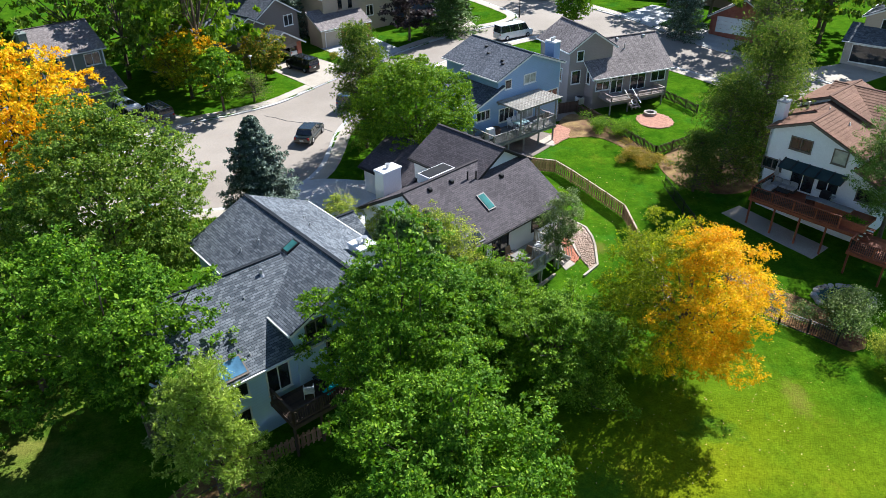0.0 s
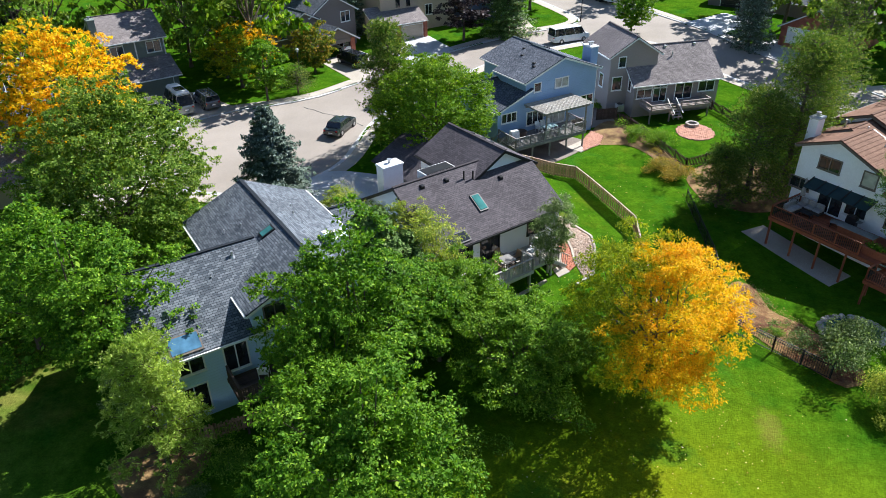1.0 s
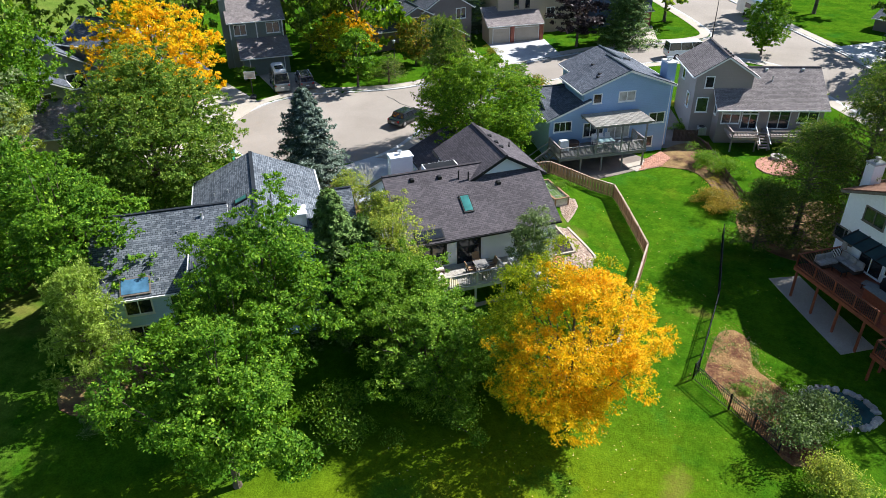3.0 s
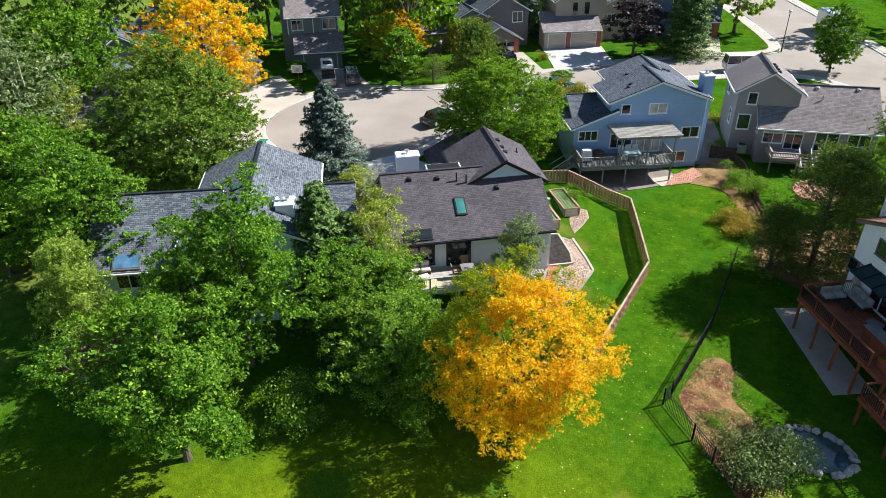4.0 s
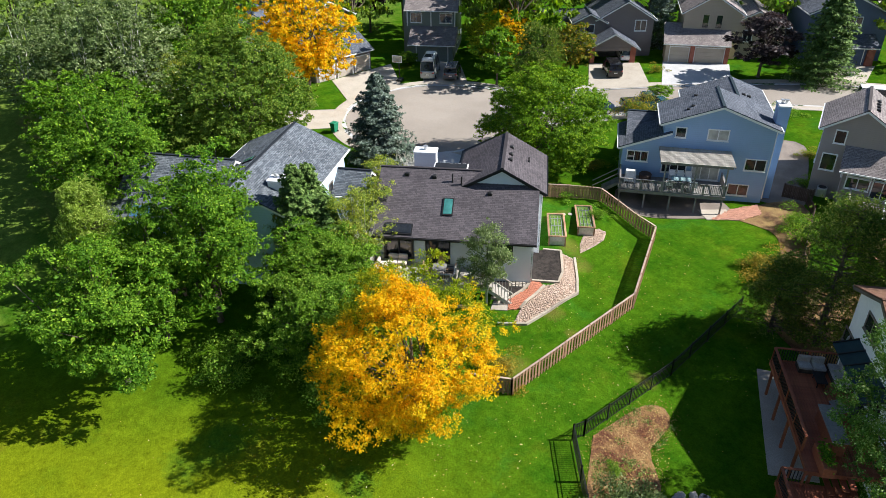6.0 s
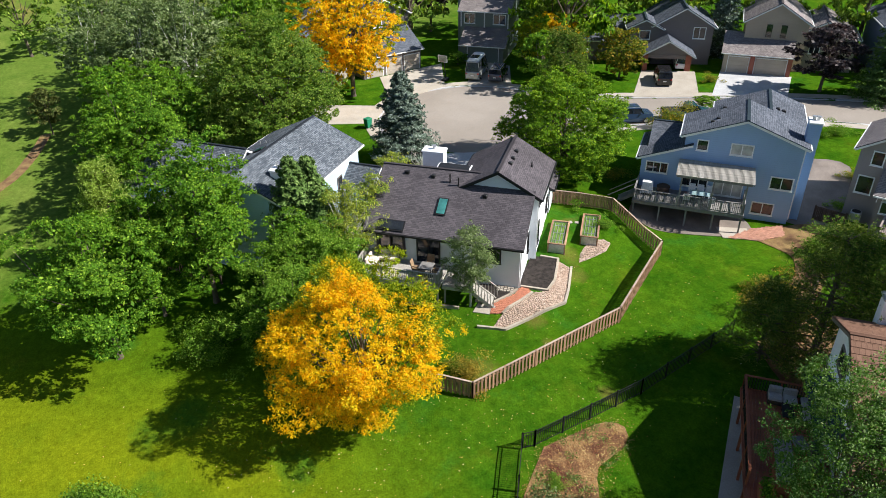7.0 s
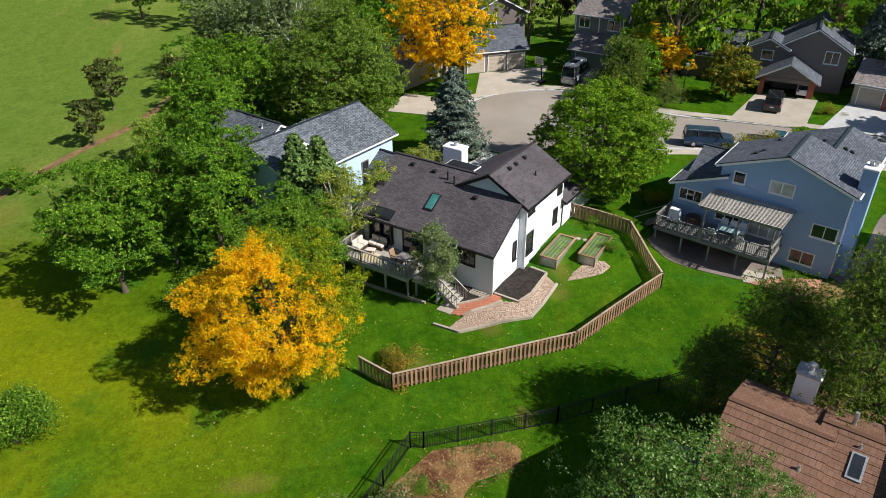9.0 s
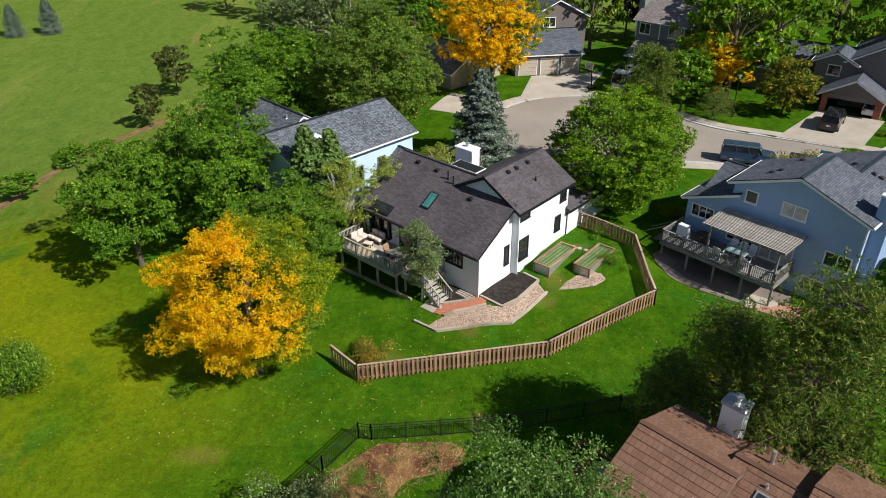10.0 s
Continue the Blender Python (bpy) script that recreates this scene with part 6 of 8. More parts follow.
patch("gravel_base", [(11.22, 46.11), (10.62, 47.3), (10.29, 49.04), (9.93, 50.29), (10.32, 51.31), (9.68, 52.48), (7.79, 54.34), (8.65, 54.73), (10.6, 52.94), (11.76, 51.73), (11.94, 49.97), (11.98, 48.81), (11.81, 46.72)], COBBLE, 0.03, "pinkish grit under the river cobbles", "stone bed", soft=False)
patch("gravel_base", [(8.37, 55.77), (7.77, 56.33), (7.2, 57.19), (6.86, 58.23), (7.3, 59.12), (7.92, 59.27), (8.43, 58.43), (8.48, 57.25)], COBBLE, 0.03, "pinkish grit under the small cobble bed", "stone bed", soft=False)
patch("path_pad", [(9.29, 45.61), (8.83, 46.33), (9.53, 47.14), (10.13, 46.47)], CONCRETE, 0.06, "tan concrete pad at the foot of the steps", "paving", soft=False)
patch("patio", [(4.94, 63.71), (7.14, 64.25), (10.85, 68.25), (11.83, 71.14), (7.79, 72.33), (3.03, 67.36)], GREY_PAVING, 0.05, "grey paved patio below the deck", "patio")
patch("patio", [(9.63, 69.26), (11.25, 68.36), (12.44, 69.92), (11.23, 71.23)], CONCRETE, 0.07, "pale concrete landing on the lawn", "patio")
patch("patio", [(24.27, 55.03), (29.26, 48.18), (31.27, 49.81), (26.29, 56.36)], CONCRETE, 0.05, "pale concrete slab under the red deck", "patio")


def laid(name, outline, mat, label, category, w, l, gap, turn, top=0.05, jitter=0.0, limit=300, round_stone=False, seed=5, loose=None):
    """Loose or laid pieces covering an outline, each its own part."""
    rng = np.random.default_rng(seed)
    pts = np.array(outline)
    c = pts.mean(0)
    ob = thing(name, label, category, at(*c))
    base = lie(*c)
    a = radians(turn)
    ex, ey = np.array([math.cos(a), math.sin(a)]), np.array([-math.sin(a), math.cos(a)])
    r = np.abs(pts - c).max() * 1.5
    kinds = []
    for k in range(5 if round_stone else 1):
        g = Geo()
        if round_stone:
            n, big = 7, (0.8, 0.95, 1.0, 1.15, 1.4)[k]
            ring = [(math.cos(6.283 * i / n) * w * big * rng.uniform(0.45, 0.65), math.sin(6.283 * i / n) * l * big * rng.uniform(0.35, 0.5)) for i in range(n)]
            g.solid([(x, y, -0.05) for x, y in ring], [(x, y, w * 0.12) for x, y in ring])
            g.solid([(x, y, w * 0.12) for x, y in ring], [(x * 0.6, y * 0.6, w * 0.3) for x, y in ring])
        else:
            g.bevel_box(-w / 2, -l / 2, -0.05, w / 2, l / 2, 0.04, 0.008)
        me = g.mesh("stone" if round_stone else "brick")
        me.materials.append(mat)
        kinds.append(me)
    spots = []
    ny, nx = int(r / (l + gap)), int(r / (w + gap))
    for j in range(-ny, ny + 1):
        for i in range(-nx, nx + 1):
            q = c + ex * (i + (0.5 if j % 2 else 0)) * (w + gap) + ey * j * (l + gap) + rng.normal(0, jitter, 2)
            spots.append(q)
    spots = np.array(spots)
    keep = spots[inside([tuple(p) for p in outline], spots[:, 0], spots[:, 1])]
    rest = Geo()
    for i, q in enumerate(keep):
        t = turn + (rng.uniform(0, 360) if round_stone else rng.normal(0, 1.2))
        me = kinds[i % len(kinds)]
        m = pose(q[0] - c[0], q[1] - c[1], lie(*q) - base + top + rng.normal(0, 0.008), 0, 0, t)
        if i < limit:
            o = part("stone" if round_stone else "brick", me, mat, ob)
            o.matrix_basis = m
        else:
            k = len(rest.v)
            rest.v += [tuple(m @ v.co) for v in me.vertices]
            rest.f += [tuple(k + j for j in f.vertices) for f in me.polygons]
            rest.uv += [[(0.0, 0.0)] * len(f.vertices) for f in me.polygons]
    if rest.f:
        tagged(part("stones" if round_stone else "bricks", rest, loose or mat, ob), kind="stuff")
    return ob


laid("cobble_bed", [(11.22, 46.11), (10.62, 47.3), (10.34, 49.04), (9.98, 50.3), (10.36, 51.36), (9.71, 52.55), (7.87, 54.35), (8.62, 54.67), (10.57, 52.88), (11.69, 51.66), (11.85, 49.97), (11.89, 48.8), (11.73, 46.81)], COBBLE,
     "bed of rounded pinkish river cobbles", "stone bed", 0.125, 0.125, 0.0, 20, 0.05, 0.035, 300, True, 5, COBBLE_LOOSE)
laid("cobble_bed", [(8.33, 55.87), (7.77, 56.37), (7.24, 57.25), (6.9, 58.24), (7.34, 59.04), (7.88, 59.21), (8.39, 58.33), (8.44, 57.25)], COBBLE, "small bed of rounded river cobbles", "stone bed",
     0.15, 0.15, 0.0, 20, 0.05, 0.04, 300, True, 6, COBBLE_LOOSE)
patch("path_base", [(10.09, 46.51), (9.49, 47.14), (9.46, 47.93), (9.39, 49.34), (8.95, 49.78), (9.34, 50.29), (9.83, 50.24), (10.19, 49.04), (10.36, 47.85), (10.58, 47.3)], BRICK_RED, 0.065, "red sand bed under the brick path", "paving", soft=False)
laid("brick_path", [(10.09, 46.51), (9.49, 47.14), (9.46, 47.93), (9.39, 49.34), (8.95, 49.78), (9.34, 50.29), (9.83, 50.24), (10.19, 49.04), (10.36, 47.85), (10.58, 47.3)], BRICK_RED, "path of red bricks round the house corner", "path", 0.11, 0.21, 0.006, 70)
patch("patio_base", [(11.45, 68.67), (13.14, 70.54), (13.63, 72.82), (12.42, 74.02), (11.43, 71.54)], BRICK_PALE, 0.06, "pinkish sand bed under the brick patio", "paving", soft=False)
laid("brick_patio", [(11.45, 68.67), (13.14, 70.54), (13.63, 72.82), (12.42, 74.02), (11.43, 71.54)], BRICK_PALE, "worn pinkish brick patio beside the blue house", "patio", 0.2, 0.2, 0.01, 40)
ring = [(23.3 + math.cos(i * 0.5236) * 2.0, 74.9 + math.sin(i * 0.5236) * 2.3) for i in range(12)]
patch("patio_base", ring, BRICK_PALE, 0.06, "pinkish sand bed under the round patio", "paving", soft=False)
laid("brick_patio", ring, BRICK_PALE, "round pinkish brick patio with a fire pit", "patio", 0.22, 0.22, 0.01, 23)


def edging(label, pts):
    ob = thing("edging", label, "edging", at(*pts[0]))
    o = Vector((*pts[0], lie(*pts[0])))
    for a, b in zip(pts, pts[1:]):
        p, q = Vector((*a, lie(*a) + 0.06)) - o, Vector((*b, lie(*b) + 0.06)) - o
        part("timber", Geo().bar(p, q, 0.17, 0.22), TIMBER, ob)


edging("weathered timber edging round the mulch bed", [(8.9, 49.98), (10.31, 51.36), (9.54, 52.58), (7.56, 54.39), (6.53, 53.45)])
edging("weathered timber edging round the cobble bed", [(8.64, 54.84), (10.67, 53.02), (11.83, 51.8), (12.03, 49.98), (12.07, 48.82), (11.9, 46.63), (10.6, 45.15)])
edging("weathered timber edging along the brick path", [(8.51, 46.32), (9.4, 47.23), (9.31, 48.63), (9.05, 49.58)])
edging("weathered timber edging between bricks and cobbles", [(10.62, 47.25), (10.41, 47.9), (10.26, 49.04), (9.93, 50.29)])
pavers = thing("paver_grid", "small square tan pavers laid on the mulch", "paving", at(8.56, 48.78, 0.12, 45))
for i in range(5):
    for j in range(3):
        part("paver", Geo().bevel_box(-0.55 + 0.25 * i, -0.3 + 0.22 * j, -0.02, -0.36 + 0.25 * i, -0.14 + 0.22 * j, 0.05, 0.01), CONCRETE, pavers)
HOSE_GREEN = surface("green_hose", (0.01, 0.07, 0.06), (0.015, 0.1, 0.08), 2.0, 10, 0.5, 0.05, 0.003)
reel = thing("hose_reel", "dark green garden hose coiled on a wall reel", "hose", at(8.57, 49.53, 0.75, 45))
for k in range(5):
    g = Geo()
    rad = 0.16 + 0.035 * k
    for i in range(18):
        a0, a1 = 6.283 * i / 18, 6.283 * (i + 1) / 18
        g.tube((math.cos(a0) * rad, -0.06 - 0.03 * (k % 2), math.sin(a0) * rad), (math.cos(a1) * rad, -0.06 - 0.03 * (k % 2), math.sin(a1) * rad), 0.02, 0.02, 5)
    part("coil", g, HOSE_GREEN, reel)
part("bracket", Geo().box(-0.1, -0.05, -0.2, 0.1, 0.02, 0.2), IRON, reel)
flags = thing("flagstones", "pale square flagstones beside the white wall", "paving", at(3.75, 55.43, 0.02, 45))
for i in range(3):
    part("flagstone", Geo().bevel_box(-0.22, -0.9 + 0.62 * i, -0.04, 0.22, -0.4 + 0.62 * i, 0.03, 0.015), STONE, flags)
edging("weathered timber edging below the deck", [(8.4, 44.99), (4.59, 41.14), (3.21, 39.51)])


def raised_bed(x, y, turn):
    ob = thing("raised_bed", "raised garden bed with timber frame and metal sides", "garden bed", at(x, y, 0, turn), "raised beds")
    for a, b in ((-0.62, -0.58), (0.58, 0.62)):
        part("side", Geo().box(a, -1.85, -0.45, b, 1.85, 0.42), GALV, ob)
    for a, b in ((-1.85, -1.81), (1.81, 1.85)):
        part("end", Geo().box(-0.58, a, -0.45, 0.58, b, 0.42), GALV, ob)
    for p, q in (((-0.66, -1.9, 0.45), (-0.66, 1.9, 0.45)), ((0.66, -1.9, 0.45), (0.66, 1.9, 0.45)), ((-0.7, -1.88, 0.452), (0.7, -1.88, 0.452)), ((-0.7, 1.88, 0.452), (0.7, 1.88, 0.452))):
        part("cap_board", Geo().bar(p, q, 0.15, 0.06), FENCE_WOOD, ob)
    for a in (-0.64, 0.64):
        for b in (-1.87, 1.87):
            part("corner_post", Geo().box(a - 0.05, b - 0.05, -0.45, a + 0.05, b + 0.05, 0.43), FENCE_WOOD, ob)
    part("soil", Geo().box(-0.57, -1.8, 0.1, 0.57, 1.8, 0.34), SOIL, ob)
    for i in range(4):
        part("hose", Geo().tube((-0.42 + 0.28 * i, -1.6, 0.36), (-0.42 + 0.28 * i, 1.6, 0.36), 0.025, 0.025, 6), GALV, ob)
    for i in range(3):
        part("hose", Geo().tube((-0.45, -1.2 + 1.2 * i, 0.37), (0.45, -1.2 + 1.2 * i, 0.37), 0.025, 0.025, 6), GALV, ob)


raised_bed(5.42, 56.0, 47)
raised_bed(5.82, 58.9, 47)
steps = thing("stepping_stones", "round stepping stones set in the grass", "paving", at(5.42, 57.49))
for i in range(4):
    x, y = 1.5 + i * 0.32, 58.75 + i * 0.45
    g = Geo().tube((x - 3.4, y - 59.0, lie(x, y) - lie(4.52, 58.16) - 0.05), (x - 3.4, y - 59.0, lie(x, y) - lie(4.52, 58.16) + 0.035), 0.2, 0.19, 10)
    part("stone", g, STONE, steps)


# ---- fences ----
def picket_fence(name, label, pts, height, wood, board, gap, double=True, post_every=2.4, thick=0.02, cap=None):
    o = Vector((*pts[0], lie(*pts[0])))
    ob = thing(name, label, "fence", Matrix.Translation(o))
    me = Geo().box(-board / 2, -thick / 2, 0.06, board / 2, thick / 2, height).mesh("board")
    me.materials.append(wood)
    side = 0
    for a, b in zip(pts, pts[1:]):
        a, b = Vector(a), Vector(b)
        d = (b - a).normalized()
        n = Vector((-d.y, d.x))
        length, turn = (b - a).length, math.degrees(math.atan2(d.y, d.x))
        m = max(1, round(length / post_every))
        for i in range(m + 1):
            q = a.lerp(b, i / m)
            z = lie(*q) - o.z
            part("post", Geo().box(q.x - o.x - 0.05, q.y - o.y - 0.05, z - 0.2, q.x - o.x + 0.05, q.y - o.y + 0.05, z + height + 0.06), wood, ob)
        for i in range(m):
            p, q = a.lerp(b, i / m), a.lerp(b, (i + 1) / m)
            for zz in ((0.25, height - 0.22) if height < 1.5 else (0.25, height * 0.5, height - 0.25)):
                part("rail", Geo().bar(Vector((*p, lie(*p) + zz)) - o, Vector((*q, lie(*q) + zz)) - o, 0.05, 0.09), wood, ob)
            if cap:
                part("cap_rail", Geo().bar(Vector((*p, lie(*p) + height + 0.015)) - o, Vector((*q, lie(*q) + height + 0.015)) - o, 0.13, 0.028), cap, ob)
        k = int(length / (board + gap))
        for i in range(k):
            q = a.lerp(b, (i + 0.5) / k)
            side = 1 - side if double else 0
            q2 = q + n * (0.055 if side else -0.055)
            t = part("board", me, wood, ob)
            t.matrix_basis = pose(q2.x - o.x, q2.y - o.y, lie(*q) - o.z, 0, 0, turn)


picket_fence("wooden_fence", "reddish brown wooden shadow-box fence round the garden", [(0.6, 58.55), (4.5, 62.27), (10.58, 62.1), (15.36, 53.7), (16.1, 41.46), (13.95, 39.66)], 1.28, FENCE_WOOD, 0.125, 0.018, cap=FENCE_CAP)
picket_fence("dark_fence", "dark brown picket fence behind the taupe house", [(15.02, 77.55), (16.63, 75.75), (19.41, 69.18), (21.1, 65.79), (25.13, 68.54)], 1.1, DARK_WOOD, 0.1, 0.09, False)
picket_fence("dark_fence", "dark brown picket fence beside the taupe house", [(25.12, 83.53), (26.96, 80.25), (28.5, 76.76)], 1.1, DARK_WOOD, 0.1, 0.09, False)
picket_fence("side_gate", "dark boarded gate between the houses", [(13.0, 77.11), (15.22, 77.97)], 1.3, DARK_WOOD, 0.12, 0.01, False)
picket_fence("garden_fence", "low weathered fence behind the pale house", [(-12.2, 26.6), (-9.6, 27.2), (-6.4, 29.4)], 1.1, FENCE_WOOD, 0.13, 0.03)


def iron_fence(pts, height=1.2):
    o = Vector((*pts[0], lie(*pts[0])))
    ob = thing("iron_fence", "black wrought iron fence along the lawn", "fence", Matrix.Translation(o))
    bar = Geo().box(-0.011, -0.011, 0.06, 0.011, 0.011, height - 0.04).mesh("picket")
    bar.materials.append(IRON)
    for a, b in zip(pts, pts[1:]):
        a, b = Vector(a), Vector(b)
        length = (b - a).length
        m = max(1, round(length / 2.1))
        for i in range(m + 1):
            q = a.lerp(b, i / m)
            p = Vector((*q, lie(*q))) - o
            part("post", Geo().box(p.x - 0.035, p.y - 0.035, p.z - 0.2, p.x + 0.035, p.y + 0.035, p.z + height + 0.1), IRON, ob)
        for i in range(m):
            p, q = a.lerp(b, i / m), a.lerp(b, (i + 1) / m)
            for zz in (0.12, height - 0.2, height):
                part("rail", Geo().bar(Vector((*p, lie(*p) + zz)) - o, Vector((*q, lie(*q) + zz)) - o, 0.035, 0.035), IRON, ob)
        k = int(length / 0.14)
        for i in range(k):
            q = a.lerp(b, (i + 0.5) / k)
            t = part("picket", bar, IRON, ob)
            t.location = Vector((*q, lie(*q))) - o


iron_fence([(26.2, 37.6), (23.3, 39.9), (20.95, 41.75), (21.15, 42.5), (21.2, 50.4), (20.3, 59.2)])


# ---- pond, fire pit, street furniture ----
def pond(x, y, rx, ry):
    ob = thing("pond", "small garden pond with a rim of rough stones", "pond", at(x, y))
    n = 22
    ring = [(math.cos(6.283 * i / n) * rx, math.sin(6.283 * i / n) * ry) for i in range(n)]
    water = Geo().solid([(a, b, -0.1) for a, b in ring], [(a, b, 0.05) for a, b in ring])
    part("water", water, glassy("pond_water", (0.012, 0.04, 0.042), 0.06), ob)
    rng = np.random.default_rng(8)
    for i in range(30):
        a = 6.283 * i / 30 + rng.normal(0, 0.05)
        c = Vector((math.cos(a) * (rx + 0.12), math.sin(a) * (ry + 0.12), 0))
        m = 6
        rock = [(c.x + math.cos(6.283 * j / m) * rng.uniform(0.16, 0.34), c.y + math.sin(6.283 * j / m) * rng.uniform(0.16, 0.34)) for j in range(m)]
        g = Geo().solid([(p, q, -0.1) for p, q in rock], [(p, q, 0.12) for p, q in rock])
        g.solid([(p, q, 0.12) for p, q in rock], [(c.x + (p - c.x) * 0.6, c.y + (q - c.y) * 0.6, 0.22) for p, q in rock])
        part("rock", g, STONE, ob)


pond(29.19, 42.8, 1.9, 1.5)
pit = thing("fire_pit", "round stone-ringed fire pit", "fire pit", at(23.21, 76.67, 0.08))
for i in range(14):
    a0, a1 = 6.283 * i / 14 + 0.02, 6.283 * (i + 1) / 14 - 0.02
    q = [(math.cos(a) * r, math.sin(a) * r) for a, r in ((a0, 0.45), (a0, 0.72), (a1, 0.72), (a1, 0.45))]
    part("stone", Geo().solid([(x, y, 0) for x, y in q], [(x, y, 0.3) for x, y in q]), STONE, pit)
part("ash", Geo().tube((0, 0, 0), (0, 0, 0.12), 0.44, 0.44, 12), MULCH, pit)


def street_lamp(x, y, height):
    ob = thing("street_lamp", "slim dark street lamp post with small head", "street lamp", at(x, y), "street lamps")
    part("pole", Geo().tube((0, 0, -0.2), (0, 0, height), 0.075, 0.045, 9), IRON, ob)
    part("base", Geo().tube((0, 0, 0), (0, 0, 0.5), 0.13, 0.09, 9), IRON, ob)
    part("lamp_head", Geo().tube((0, 0, height), (0, 0, height + 0.35), 0.1, 0.2, 9).tube((0, 0, height + 0.35), (0, 0, height + 0.45), 0.24, 0.06, 9), GALV, ob)


street_lamp(-22.2, 80.9, 4.3)
street_lamp(11.6, 113.2, 5.0)


def hoop(x, y, turn):
    ob = thing("basketball_hoop", "portable basketball hoop with clear backboard", "hoop", at(x, y, 0.05, turn))
    part("base", Geo().bevel_box(-0.35, -0.9, 0, 0.35, 0.2, 0.25, 0.08), IRON, ob)
    part("pole", Geo().bar((0, -0.4, 0.2), (0, 0, 2.9), 0.1, 0.1), IRON, ob)
    b = Geo()
    for p, q in (((-0.6, 0.4, 2.55), (0.6, 0.4, 2.55)), ((-0.6, 0.4, 3.35), (0.6, 0.4, 3.35)), ((-0.6, 0.4, 2.5), (-0.6, 0.4, 3.4)), ((0.6, 0.4, 2.5), (0.6, 0.4, 3.4))):
        b.bar(p, q, 0.07, 0.07)
    board = part("backboard", b, TRIM_WHITE, ob)
    part("pane", Geo().box(-0.57, 0.39, 2.58, 0.57, 0.41, 3.32), BLIND, board)
    part("bracket", Geo().bar((0, 0, 2.85), (0, 0.4, 2.85), 0.06, 0.12), IRON, ob)
    r = Geo()
    for i in range(12):
        a, c = 6.283 * i / 12, 6.283 * (i + 1) / 12
        r.bar((math.cos(a) * 0.23, 0.68 + math.sin(a) * 0.23, 2.72), (math.cos(c) * 0.23, 0.68 + math.sin(c) * 0.23, 2.72), 0.03, 0.03)
    part("rim", r, BRICK_RED, ob)


hoop(-34.2, 67.8, 215)
GREEN_PLASTIC = surface("green_plastic", (0.01, 0.17, 0.09), (0.015, 0.21, 0.11), 1.0, 10, 0.5, 0.05, 0.003)
wb = thing("wheelie_bin", "green plastic wheelie bin on the pavement", "bin", at(-24.9, 52.9, 0.04, 20))
part("body", Geo().solid([(-0.24, -0.26, 0.05), (0.24, -0.26, 0.05), (0.24, 0.26, 0.05), (-0.24, 0.26, 0.05)], [(-0.32, -0.36, 0.98), (0.32, -0.36, 0.98), (0.32, 0.36, 0.98), (-0.32, 0.36, 0.98)]), GREEN_PLASTIC, wb)
part("lid", Geo().bevel_box(-0.35, -0.4, 0.985, 0.35, 0.4, 1.08, 0.04), GREEN_PLASTIC, wb)
for s in (-0.27, 0.27):
    part("wheel", Geo().tube((s - 0.03, 0.24, 0.1), (s + 0.03, 0.24, 0.1), 0.1, 0.1, 10), RUBBER, wb)

# cracks sealed with tar across the street
crack = thing("tar_seam", "dark sealed crack across the asphalt", "road mark", at(-15.5, 73.0, -0.1))
rng = np.random.default_rng(4)
pt = Vector((-19.8, 74.6))
for i in range(14):
    nx = pt + Vector((0.62, -0.36)) + Vector(rng.normal(0, 0.12, 2))
    part("seam", Geo().bar((pt.x + 15.5, pt.y - 73.0, lie(*pt) - lie(-15.5, 73.0) + 0.004), (nx.x + 15.5, nx.y - 73.0, lie(*nx) - lie(-15.5, 73.0) + 0.004), 0.1, 0.012), TAR, crack)
    pt = nx


# ---- vehicles ----
def car_paint(name, tone, rough=0.22, metal=0.4):
    m, nt, bs = nodes_of(name)
    vec = coords(nt)
    nt.links.new(mixed(nt, stretch(nt, noise_tex(nt, vec, 3.0), 0.3, 0.7), tuple(c * 0.85 for c in tone), tone), bs.inputs["Base Color"])
    bs.inputs["Roughness"].default_value, bs.inputs["Metallic"].default_value = rough, metal
    bs.inputs["Coat Weight"].default_value = 0.6
    return m


LIGHT_RED = surface("tail_lamp", (0.35, 0.01, 0.01), (0.45, 0.02, 0.02), 2, 10, 0.2, 0.0, 0.001)
LIGHT_CLEAR = surface("head_lamp", (0.7, 0.7, 0.72), (0.8, 0.8, 0.82), 2, 10, 0.15, 0.0, 0.001)


